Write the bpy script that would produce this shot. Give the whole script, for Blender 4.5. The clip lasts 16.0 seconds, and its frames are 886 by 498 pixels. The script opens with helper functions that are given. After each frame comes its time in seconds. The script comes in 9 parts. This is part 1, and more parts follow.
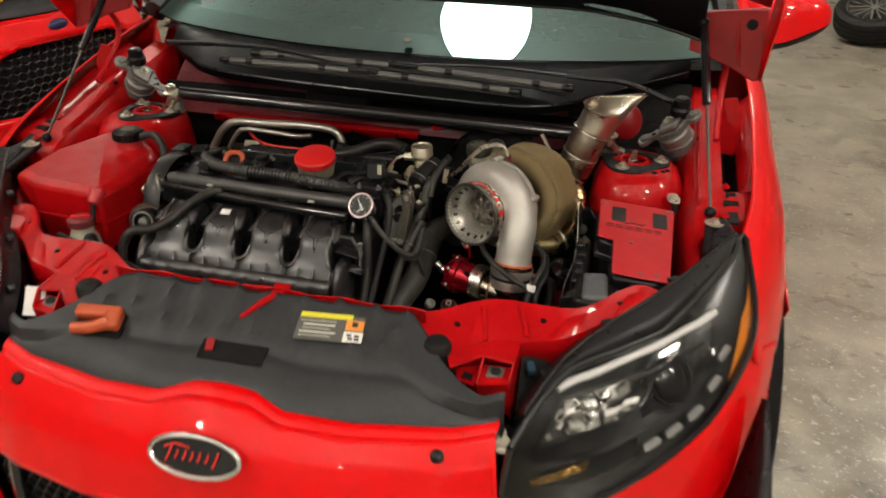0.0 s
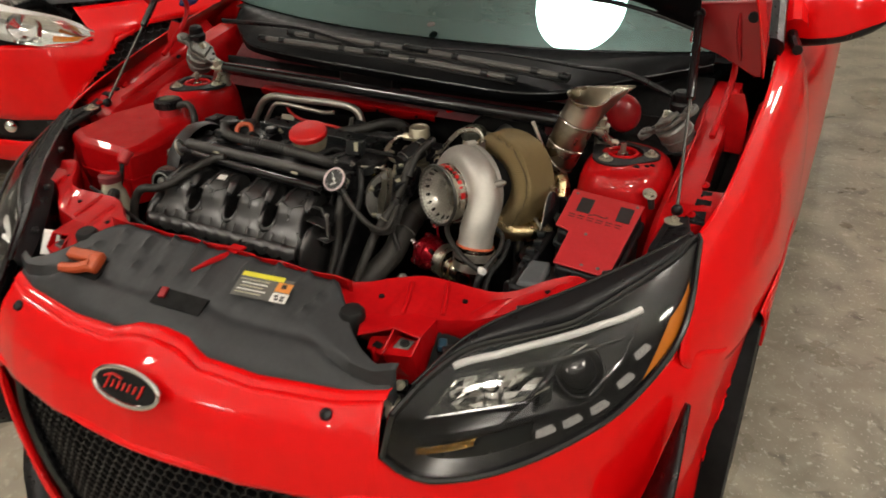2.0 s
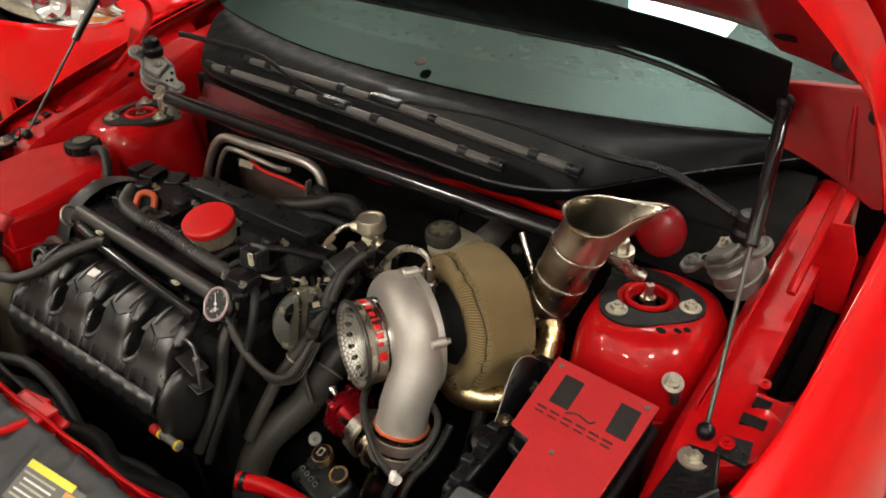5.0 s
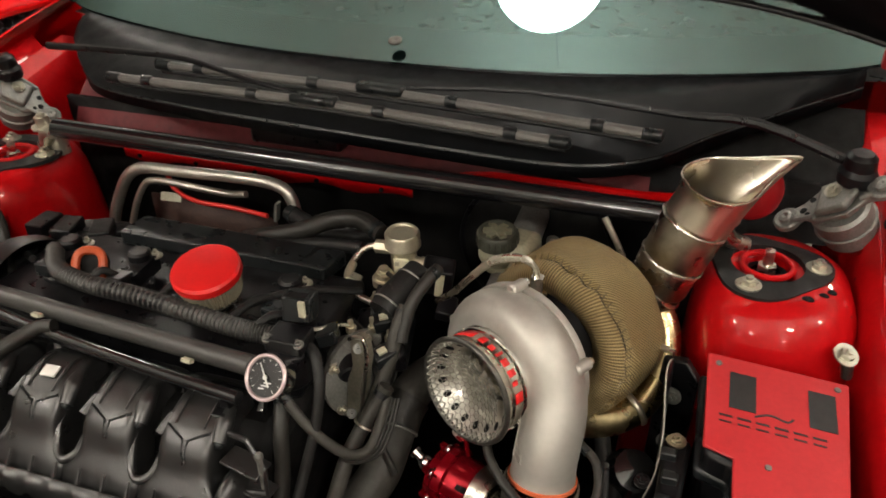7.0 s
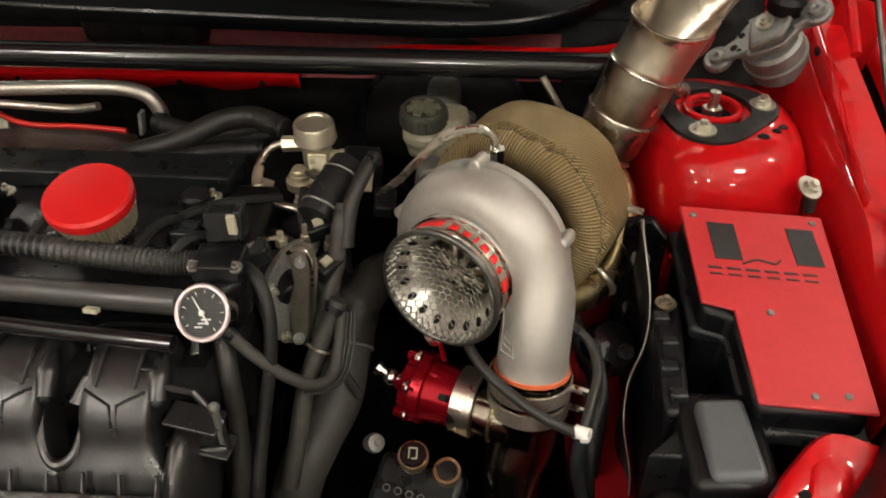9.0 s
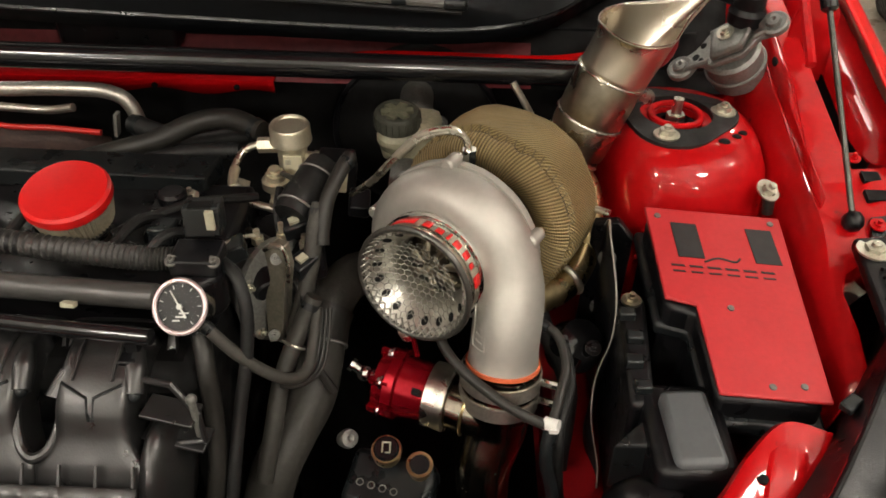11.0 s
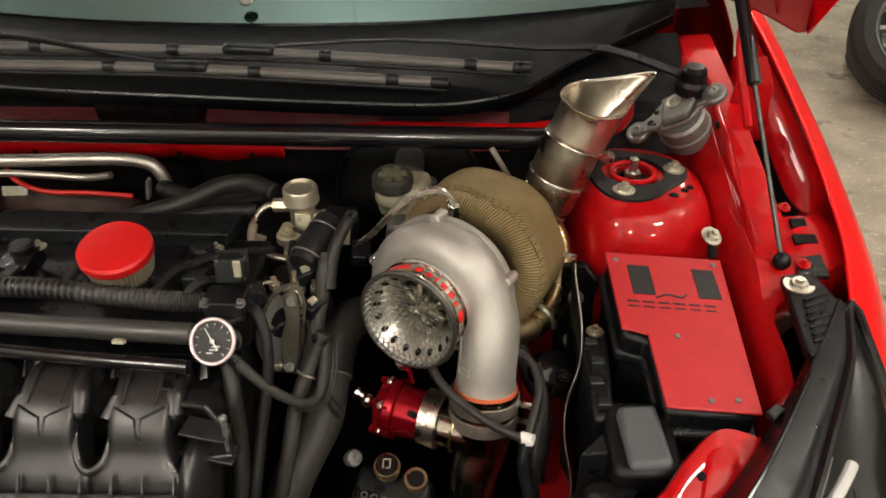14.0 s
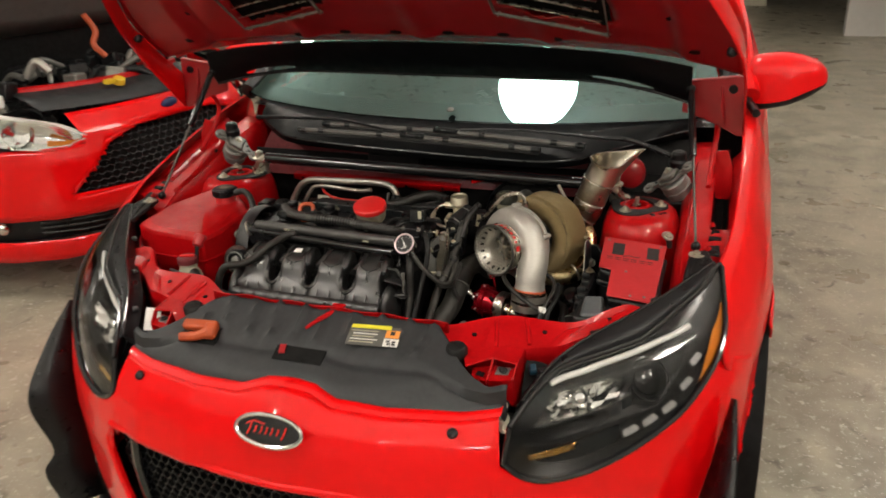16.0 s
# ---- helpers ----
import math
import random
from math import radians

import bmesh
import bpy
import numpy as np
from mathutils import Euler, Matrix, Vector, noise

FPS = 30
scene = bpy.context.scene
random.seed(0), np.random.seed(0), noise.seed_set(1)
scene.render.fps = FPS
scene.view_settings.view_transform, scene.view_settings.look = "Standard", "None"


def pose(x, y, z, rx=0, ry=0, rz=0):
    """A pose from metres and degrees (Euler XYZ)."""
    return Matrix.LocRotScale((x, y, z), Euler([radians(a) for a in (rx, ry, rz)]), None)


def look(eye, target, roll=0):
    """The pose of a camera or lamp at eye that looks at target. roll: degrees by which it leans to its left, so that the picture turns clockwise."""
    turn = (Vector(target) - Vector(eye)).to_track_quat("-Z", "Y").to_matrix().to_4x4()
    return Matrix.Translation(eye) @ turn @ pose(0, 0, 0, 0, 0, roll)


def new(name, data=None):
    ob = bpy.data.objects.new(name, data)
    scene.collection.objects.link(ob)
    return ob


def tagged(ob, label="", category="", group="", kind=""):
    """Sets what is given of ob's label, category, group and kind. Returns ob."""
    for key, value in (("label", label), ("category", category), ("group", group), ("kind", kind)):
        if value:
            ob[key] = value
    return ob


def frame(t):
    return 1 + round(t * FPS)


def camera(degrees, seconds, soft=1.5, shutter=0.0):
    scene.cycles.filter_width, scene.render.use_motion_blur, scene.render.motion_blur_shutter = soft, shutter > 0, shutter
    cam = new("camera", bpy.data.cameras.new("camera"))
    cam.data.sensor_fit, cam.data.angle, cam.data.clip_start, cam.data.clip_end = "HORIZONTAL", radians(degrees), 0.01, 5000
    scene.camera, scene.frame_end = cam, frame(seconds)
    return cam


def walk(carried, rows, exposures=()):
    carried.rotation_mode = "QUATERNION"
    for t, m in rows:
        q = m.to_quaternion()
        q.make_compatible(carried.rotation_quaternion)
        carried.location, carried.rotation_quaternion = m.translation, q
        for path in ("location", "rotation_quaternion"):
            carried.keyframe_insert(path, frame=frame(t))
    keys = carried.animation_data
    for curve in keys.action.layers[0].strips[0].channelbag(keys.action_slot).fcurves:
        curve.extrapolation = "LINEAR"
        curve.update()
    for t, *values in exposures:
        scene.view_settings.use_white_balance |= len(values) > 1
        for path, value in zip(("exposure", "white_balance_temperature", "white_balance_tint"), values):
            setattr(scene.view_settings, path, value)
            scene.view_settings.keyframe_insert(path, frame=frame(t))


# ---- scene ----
cam = camera(58.4, 16.0, soft=1.7, shutter=0.5)
PATH = [
    (0, (0.516, -0.643, 1.478), (0.125, 1.098, 0.574), 1.6),
    (0.5, (0.648, -0.799, 1.497), (0.178, 0.934, 0.618), 2.5),
    (1, (0.781, -0.774, 1.509), (0.163, 0.914, 0.634), 2.0),
    (1.5, (0.885, -0.695, 1.506), (0.141, 0.932, 0.613), 0.9),
    (2, (0.897, -0.565, 1.501), (0.115, 1.014, 0.555), -0.0),
    (2.5, (0.831, -0.359, 1.512), (0.029, 1.193, 0.538), 0.2),
    (3, (0.809, -0.186, 1.521), (-0.067, 1.295, 0.502), -0.1),
    (3.5, (0.855, 0.008, 1.526), (-0.149, 1.345, 0.429), -0.8),
    (3.7, (0.876, 0.07, 1.532), (-0.152, 1.364, 0.405), -0.9),
    (5.8, (0.784, 0.09, 1.474), (-0.176, 1.553, 0.505), -1.1),
    (6, (0.683, 0.059, 1.453), (-0.173, 1.581, 0.477), -1.7),
    (6.5, (0.525, 0.041, 1.428), (-0.115, 1.651, 0.428), -1.8),
    (7, (0.456, 0.088, 1.418), (-0.111, 1.699, 0.378), -1.2),
    (7.5, (0.419, 0.142, 1.37), (-0.061, 1.724, 0.245), -0.4),
    (8, (0.394, 0.154, 1.363), (-0.011, 1.7, 0.161), -0.4),
    (8.5, (0.349, 0.157, 1.360), (0.081, 1.714, 0.150), -1.65),
    (9, (0.312, 0.145, 1.337), (0.200, 1.704, 0.105), -0.8),
    (9.2, (0.305, 0.142, 1.329), (0.226, 1.703, 0.098), -0.5),
    (11.3, (0.312, 0.107, 1.342), (0.276, 1.711, 0.148), 1.1),
    (11.5, (0.319, 0.081, 1.362), (0.271, 1.696, 0.183), 1.1),
    (12, (0.313, 0.036, 1.384), (0.285, 1.673, 0.235), 1.5),
    (12.5, (0.315, 0.023, 1.399), (0.307, 1.672, 0.268), 1.3),
    (13, (0.313, 0.02, 1.401), (0.304, 1.681, 0.289), 1.3),
    (13.5, (0.313, 0.018, 1.407), (0.298, 1.679, 0.293), 1.0),
    (14, (0.323, 0.004, 1.409), (0.287, 1.673, 0.308), 0.1),
    (14.5, (0.377, -0.111, 1.439), (0.153, 1.561, 0.364), -1.6),
    (15, (0.489, -0.365, 1.495), (0.02, 1.303, 0.496), -1.4),
    (15.5, (0.564, -0.645, 1.515), (0.023, 1.08, 0.66), -1.5),
    (16, (0.716, -0.921, 1.568), (0.098, 0.818, 0.799), -1.7),
]
walk(cam, [(t, look(eye, target, roll)) for t, eye, target, roll in PATH], [(0.0, -0.44), (0.8, -0.44), (1.5, -0.58), (2.5, -0.50), (3.5, -0.35), (6.0, -0.18), (8.5, -0.08), (13.5, -0.10), (15.0, -0.28), (16.0, -0.40)])
LAMP = (-0.13, 2.38, 3.0)

# ---------- world and light ----------
world = bpy.data.worlds.new("world")
scene.world = world
world.use_nodes = True
world.node_tree.nodes["Background"].inputs[0].default_value = (0.9, 0.95, 1.0, 1)
world.node_tree.nodes["Background"].inputs[1].default_value = 0.02

# ---------- materials ----------
def mat(name, col, rough=0.5, metal=0.0, var=0.0, scale=8.0, bump=0.0, bscale=60.0, coat=0.0, rvar=0.0, col2=None,
        spec=0.5, fine=0.0, wear=0.0, wearcol=(0.2, 0.2, 0.2)):
    """Principled material: noise at two scales for colour, roughness and relief."""
    m = bpy.data.materials.new(name)
    m.use_nodes = True
    nt = m.node_tree
    b = nt.nodes["Principled BSDF"]
    b.inputs["Base Color"].default_value = (*col, 1)
    b.inputs["Roughness"].default_value = rough
    b.inputs["Metallic"].default_value = metal
    b.inputs["Coat Weight"].default_value = coat
    b.inputs["Coat Roughness"].default_value = 0.04
    b.inputs["Specular IOR Level"].default_value = spec
    tc = nt.nodes.new("ShaderNodeTexCoord")
    def noi(sc, det=5.0):
        n = nt.nodes.new("ShaderNodeTexNoise")
        n.inputs["Scale"].default_value = sc
        n.inputs["Detail"].default_value = det
        nt.links.new(tc.outputs["Object"], n.inputs["Vector"])
        return n
    colour = None
    if var > 0:
        n1, n2 = noi(scale), noi(scale * 9)
        mx = nt.nodes.new("ShaderNodeMath")
        mx.operation = "ADD"
        nt.links.new(n1.outputs["Fac"], mx.inputs[0])
        nt.links.new(n2.outputs["Fac"], mx.inputs[1])
        r = nt.nodes.new("ShaderNodeMapRange")
        r.inputs[1].default_value, r.inputs[2].default_value = 0.65, 1.35
        nt.links.new(mx.outputs[0], r.inputs[0])
        mc = nt.nodes.new("ShaderNodeMix")
        mc.data_type = "RGBA"
        c2 = col2 or tuple(min(1, c * (1 + var)) for c in col)
        c1 = col if col2 else tuple(c * (1 - var) for c in col)
        mc.inputs[6].default_value, mc.inputs[7].default_value = (*c1, 1), (*c2, 1)
        nt.links.new(r.outputs[0], mc.inputs[0])
        colour = mc.outputs[2]
    if wear > 0:
        n = noi(scale * 4, 8.0)
        r = nt.nodes.new("ShaderNodeMapRange")
        r.inputs[1].default_value, r.inputs[2].default_value = 0.72 - wear * 0.2, 0.76
        nt.links.new(n.outputs["Fac"], r.inputs[0])
        mc = nt.nodes.new("ShaderNodeMix")
        mc.data_type = "RGBA"
        mc.inputs[6].default_value, mc.inputs[7].default_value = (*col, 1), (*wearcol, 1)
        if colour:
            nt.links.new(colour, mc.inputs[6])
        nt.links.new(r.outputs[0], mc.inputs[0])
        colour = mc.outputs[2]
    if colour:
        nt.links.new(colour, b.inputs["Base Color"])
    if rvar > 0:
        n = noi(scale * 2.3)
        r = nt.nodes.new("ShaderNodeMapRange")
        r.inputs[1].default_value, r.inputs[2].default_value = 0.3, 0.7
        r.inputs[3].default_value, r.inputs[4].default_value = max(0.02, rough - rvar), rough + rvar
        nt.links.new(n.outputs["Fac"], r.inputs[0])
        nt.links.new(r.outputs[0], b.inputs["Roughness"])
    if bump > 0:
        n = noi(bscale, 4.0)
        bp = nt.nodes.new("ShaderNodeBump")
        bp.inputs["Strength"].default_value = bump
        bp.inputs["Distance"].default_value = 0.002
        nt.links.new(n.outputs["Fac"], bp.inputs["Height"])
        nt.links.new(bp.outputs[0], b.inputs["Normal"])
    return m


def emitter(name, col, strength):
    m = bpy.data.materials.new(name)
    m.use_nodes = True
    b = m.node_tree.nodes["Principled BSDF"]
    b.inputs["Base Color"].default_value = (0.8, 0.8, 0.8, 1)
    b.inputs["Emission Color"].default_value = (*col, 1)
    b.inputs["Emission Strength"].default_value = strength
    return m


def clear(name, tint, ior=1.5, rough=0.0, sheen=(1, 1, 1)):
    """Thin clear sheet: tinted see-through with a Fresnel gloss."""
    m = bpy.data.materials.new(name)
    m.use_nodes = True
    nt = m.node_tree
    nt.nodes.clear()
    out = nt.nodes.new("ShaderNodeOutputMaterial")
    tr, gl, fr, mx = (nt.nodes.new(k) for k in ("ShaderNodeBsdfTransparent", "ShaderNodeBsdfGlossy", "ShaderNodeFresnel", "ShaderNodeMixShader"))
    tr.inputs[0].default_value = (*tint, 1)
    gl.inputs["Roughness"].default_value = rough
    gl.inputs["Color"].default_value = (*sheen, 1)
    fr.inputs[0].default_value = ior
    nt.links.new(fr.outputs[0], mx.inputs[0])
    nt.links.new(tr.outputs[0], mx.inputs[1])
    nt.links.new(gl.outputs[0], mx.inputs[2])
    nt.links.new(mx.outputs[0], out.inputs[0])
    return m


def weave_mat(name, c1, c2, scale, rough, metal):
    """Twill cloth along its own UV lengths: diagonal ribs, fine cross threads, soft stains."""
    m = mat(name, c1, rough, metal)
    nt = m.node_tree
    b = nt.nodes["Principled BSDF"]
    uv = nt.nodes.new("ShaderNodeUVMap")
    uv.uv_map = "cloth"
    def wave(direction, sc, dist):
        w = nt.nodes.new("ShaderNodeTexWave")
        w.bands_direction = direction
        w.inputs["Scale"].default_value = sc
        w.inputs["Distortion"].default_value = dist
        w.inputs["Detail Scale"].default_value = 30.0
        nt.links.new(uv.outputs[0], w.inputs["Vector"])
        return w
    w, w2 = wave("X", scale, 0.5), wave("Y", scale * 1.6, 0.3)
    add = nt.nodes.new("ShaderNodeMath")
    add.operation = "MULTIPLY_ADD"
    nt.links.new(w2.outputs["Fac"], add.inputs[0])
    add.inputs[1].default_value = 0.25
    nt.links.new(w.outputs["Fac"], add.inputs[2])
    tc = nt.nodes.new("ShaderNodeTexCoord")
    n = nt.nodes.new("ShaderNodeTexNoise")
    n.inputs["Scale"].default_value = 18
    nt.links.new(tc.outputs["Object"], n.inputs["Vector"])
    mc = nt.nodes.new("ShaderNodeMix")
    mc.data_type = "RGBA"
    mc.inputs[6].default_value, mc.inputs[7].default_value = (*c2, 1), (*c1, 1)
    nt.links.new(add.outputs[0], mc.inputs[0])
    hs = nt.nodes.new("ShaderNodeHueSaturation")
    r = nt.nodes.new("ShaderNodeMapRange")
    r.inputs[3].default_value, r.inputs[4].default_value = 0.65, 1.3
    nt.links.new(n.outputs["Fac"], r.inputs[0])
    nt.links.new(r.outputs[0], hs.inputs["Value"])
    nt.links.new(mc.outputs[2], hs.inputs["Color"])
    nt.links.new(hs.outputs[0], b.inputs["Base Color"])
    bp = nt.nodes.new("ShaderNodeBump")
    bp.inputs["Strength"].default_value = 0.9
    bp.inputs["Distance"].default_value = 0.0020
    nt.links.new(add.outputs[0], bp.inputs["Height"])
    nt.links.new(bp.outputs[0], b.inputs["Normal"])
    return m


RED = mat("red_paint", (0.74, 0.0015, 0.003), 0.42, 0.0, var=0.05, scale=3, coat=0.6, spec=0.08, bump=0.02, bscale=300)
# Bay red: worn patches, plus the raised bonnet's shade put into the base colour.
REDBAY = mat("red_paint_worn_shaded", (0.44, 0.003, 0.005), 0.42, 0.0, spec=0.10, var=0.14, scale=14, coat=0.60, rvar=0.1, wear=0.14, wearcol=(0.16, 0.02, 0.018))
# Body red with shade under the bonnet and low in the bay put into it.
REDSHADED = mat("red_paint_shaded", (0.30, 0.004, 0.008), 0.36, 0.0, var=0.07, scale=4, coat=0.25, rvar=0.08)
LAMPB = mat("lamp_inner_plastic", (0.009, 0.009, 0.010), 0.24, 0.0, var=0.15, scale=30)
REDPOW = mat("red_powder_coat", (0.46, 0.022, 0.026), 0.45, 0.0, var=0.10, scale=20, bump=0.10, bscale=900, rvar=0.1)
REDANO = mat("red_anodised", (0.30, 0.004, 0.012), 0.22, 0.7, var=0.1, scale=30)
REDCAP = mat("red_filter_lid", (0.66, 0.008, 0.008), 0.42, 0.0, var=0.05, scale=30)
PLA = mat("black_plastic", (0.005, 0.005, 0.006), 0.36, 0.0, spec=0.32, var=0.4, scale=25, bump=0.12, bscale=700, rvar=0.12, wear=0.15, wearcol=(0.022, 0.021, 0.02))
PLG = mat("satin_black_plastic", (0.010, 0.012, 0.013), 0.32, 0.0, spec=0.4, var=0.3, scale=20, bump=0.08, bscale=500, rvar=0.1)
COWL = mat("cowl_plastic", (0.0040, 0.0045, 0.0052), 0.44, 0.0, spec=0.09, var=0.3, scale=14, bump=0.1, bscale=500, rvar=0.1)
GLOSSB = mat("gloss_black", (0.008, 0.008, 0.009), 0.16, 0.0, var=0.2, scale=12, coat=0.4, rvar=0.08)
GREYP = mat("grey_cover_plastic", (0.025, 0.027, 0.029), 0.50, 0.0, spec=0.4, var=0.22, scale=12, bump=0.15, bscale=900, rvar=0.1)
RUNM = mat("runner_plastic", (0.016, 0.016, 0.016), 0.34, 0.0, spec=0.85, var=0.18, scale=20, bump=0.08, bscale=500, rvar=0.08)
RAILM = mat("satin_grey_tube", (0.045, 0.044, 0.042), 0.36, 0.0, spec=0.6, var=0.2, scale=30, bump=0.06, bscale=500, rvar=0.08)
# Chrome gauge rim: the bright pinkish reflection is painted into its base colour.
RIMP = mat("pink_reflection_rim", (0.62, 0.50, 0.51), 0.30, 0.6, var=0.08, scale=60)
FUNN = mat("satin_bright_alloy", (0.60, 0.585, 0.53), 0.32, 0.9, var=0.06, scale=30)
GREYH = mat("grey_worn_rubber", (0.036, 0.034, 0.029), 0.6, 0.0, var=0.3, scale=20, bump=0.2, bscale=160, rvar=0.1)
RUB = mat("black_rubber", (0.009, 0.009, 0.009), 0.55, 0.0, spec=0.35, var=0.35, scale=30, bump=0.15, bscale=300, rvar=0.12, wear=0.3, wearcol=(0.06, 0.058, 0.052))
CAST = mat("cast_aluminium", (0.49, 0.475, 0.435), 0.50, 0.7, var=0.07, scale=16, bump=0.15, bscale=900, rvar=0.08)
DCAST = mat("dull_aluminium", (0.22, 0.22, 0.205), 0.5, 0.6, var=0.3, scale=40, bump=0.3, bscale=500, wear=0.3, wearcol=(0.08, 0.07, 0.06))
CHR = mat("chrome", (0.80, 0.80, 0.78), 0.10, 1.0, var=0.04, scale=20)
STEEL = mat("steel", (0.60, 0.57, 0.50), 0.28, 1.0, var=0.15, scale=20, rvar=0.1)
ZINC = mat("zinc_plate", (0.52, 0.50, 0.42), 0.35, 0.85, var=0.2, scale=60, rvar=0.1)
PIPED = mat("dark_polished_steel", (0.27, 0.235, 0.19), 0.20, 1.0, var=0.35, scale=22, rvar=0.08)
RIMD = mat("dark_rolled_rim", (0.10, 0.097, 0.088), 0.38, 0.8, var=0.2, scale=60)
RIMM = mat("dark_wire_rim", (0.24, 0.232, 0.205), 0.35, 0.8, var=0.3, scale=90, bump=0.3, bscale=700)
TITAN = mat("brushed_stainless", (0.66, 0.61, 0.51), 0.30, 1.0, var=0.07, scale=5, bump=0.15, bscale=240, rvar=0.06)
TUBEM = mat("heat_tinted_steel", (0.31, 0.275, 0.215), 0.30, 1.0, var=0.22, scale=12, rvar=0.1)
DUSTR = mat("dusty_mauve_red", (0.15, 0.024, 0.028), 0.55, 0.0, spec=0.3, var=0.3, scale=9, bump=0.1, bscale=200, rvar=0.12, wear=0.3, wearcol=(0.10, 0.06, 0.055))
PIPES = mat("dull_bent_steel", (0.50, 0.47, 0.42), 0.40, 0.9, var=0.2, scale=30, rvar=0.1)
# Near-black for dark parts; in holes and voids it paints their shade.
FAR_DARK = mat("black_and_void_shade", (0.004, 0.004, 0.004), 0.7, 0.0, spec=0.2, var=0.5, scale=20, rvar=0.15)
ORANGE = mat("orange_plastic", (0.45, 0.075, 0.02), 0.45, 0.0, var=0.15, scale=30, bump=0.1, bscale=300)
AMBER = mat("amber_lens", (0.62, 0.20, 0.02), 0.2, 0.0, var=0.15, scale=60, coat=0.6)
YELLOW = mat("yellow_plastic", (0.75, 0.52, 0.03), 0.4, 0.0, var=0.1, scale=30)
WHITEP = mat("white_plastic", (0.78, 0.77, 0.74), 0.35, 0.0, var=0.05, scale=30)
TANK = mat("yellowed_plastic", (0.42, 0.40, 0.30), 0.45, 0.0, var=0.2, scale=30)
RUST = mat("rusty_brown_shield", (0.055, 0.030, 0.024), 0.6, 0.3, var=0.5, scale=25, bump=0.2, bscale=120)
HOSE = mat("worn_rubber_hose", (0.017, 0.016, 0.014), 0.45, 0.0, spec=0.4, var=0.35, scale=20, bump=0.2, bscale=160, rvar=0.1)
LAVA = weave_mat("lava_cloth", (0.450, 0.338, 0.160), (0.130, 0.093, 0.040), 84, 0.42, 0.35)
LEDM = mat("frosted_led_cell", (0.62, 0.62, 0.62), 0.18, 0.7, var=0.35, scale=220, bump=0.4, bscale=300)
WHITEL = mat("white_lettering", (0.75, 0.75, 0.72), 0.5)
REDL = mat("red_lettering", (0.6, 0.02, 0.015), 0.35)
BLKL = mat("black_print", (0.02, 0.02, 0.02), 0.55, var=0.3, scale=80)
GLASSW = clear("windscreen_glass", (0.26, 0.40, 0.38), 2.6, 0.0, (0.62, 0.96, 0.92))
LENS = clear("headlamp_clear_lens", (0.90, 0.90, 0.90), 1.45, 0.03)
DIALG = clear("gauge_glass", (0.95, 0.95, 0.95), 1.14, 0.05)
LAMPM = emitter("lamp_white", (1.0, 0.95, 0.86), 28.0)
TUBEL = emitter("bay_lamp_white", (1.0, 0.92, 0.81), 104.0)


def concrete():
    """Worn slab: broad cloudy stains, finer mottling and pale chipped specks."""
    m = mat("polished_concrete", (0.26, 0.235, 0.19), 0.36, 0.0, bump=0.15, bscale=60, rvar=0.14, scale=1.3)
    nt = m.node_tree
    tc = nt.nodes.new("ShaderNodeTexCoord")
    def layer(sc, lo, hi, det=6.0, dist=0.0):
        n = nt.nodes.new("ShaderNodeTexNoise")
        n.inputs["Scale"].default_value = sc
        n.inputs["Detail"].default_value = det
        n.inputs["Distortion"].default_value = dist
        nt.links.new(tc.outputs["Object"], n.inputs["Vector"])
        r = nt.nodes.new("ShaderNodeMapRange")
        r.inputs[1].default_value, r.inputs[2].default_value = lo, hi
        nt.links.new(n.outputs["Fac"], r.inputs[0])
        return r.outputs[0]
    def mixc(fac, a, c):
        mc = nt.nodes.new("ShaderNodeMix")
        mc.data_type = "RGBA"
        nt.links.new(fac, mc.inputs[0])
        for sock, val in ((mc.inputs[6], a), (mc.inputs[7], c)):
            if isinstance(val, tuple):
                sock.default_value = (*val, 1)
            else:
                nt.links.new(val, sock)
        return mc.outputs[2]
    base = mixc(layer(0.9, 0.38, 0.62, 5, 0.8), (0.210, 0.190, 0.145), (0.305, 0.278, 0.215))
    base = mixc(layer(5.0, 0.40, 0.75, 8, 0.4), base, (0.43, 0.395, 0.305))
    base = mixc(layer(9.0, 0.60, 0.72, 9, 0.8), base, (0.125, 0.110, 0.088))
    base = mixc(layer(36.0, 0.60, 0.68, 4), base, (0.50, 0.47, 0.40))
    base = mixc(layer(120.0, 0.66, 0.70, 2), base, (0.66, 0.63, 0.54))
    nt.links.new(base, nt.nodes["Principled BSDF"].inputs["Base Color"])
    return m


CONC = concrete()
WALLM = mat("painted_wall", (0.50, 0.49, 0.46), 0.7, 0.0, var=0.06, scale=1.5, bump=0.1, bscale=40)
CEILM = mat("ceiling_white", (0.80, 0.81, 0.80), 0.8, 0.0, var=0.05, scale=0.6)
# Darkness of the unlit far end, put into the wall colour.
DARKW = mat("unlit_wall_dark", (0.05, 0.055, 0.05), 0.7, 0.0, var=0.3, scale=2)


# ---------- mesh helpers ----------
def V(*a):
    return np.array(a, float)


def unit(v):
    v = np.asarray(v, float)
    return v / max(1e-9, np.linalg.norm(v))


def frame_of(d, up=(0, 0, 1)):
    d = unit(d)
    up = np.asarray(up, float)
    if abs(d @ up) > 0.95 * np.linalg.norm(up):
        up = V(1, 0, 0)
    a = unit(np.cross(up, d))
    return a, np.cross(d, a), d


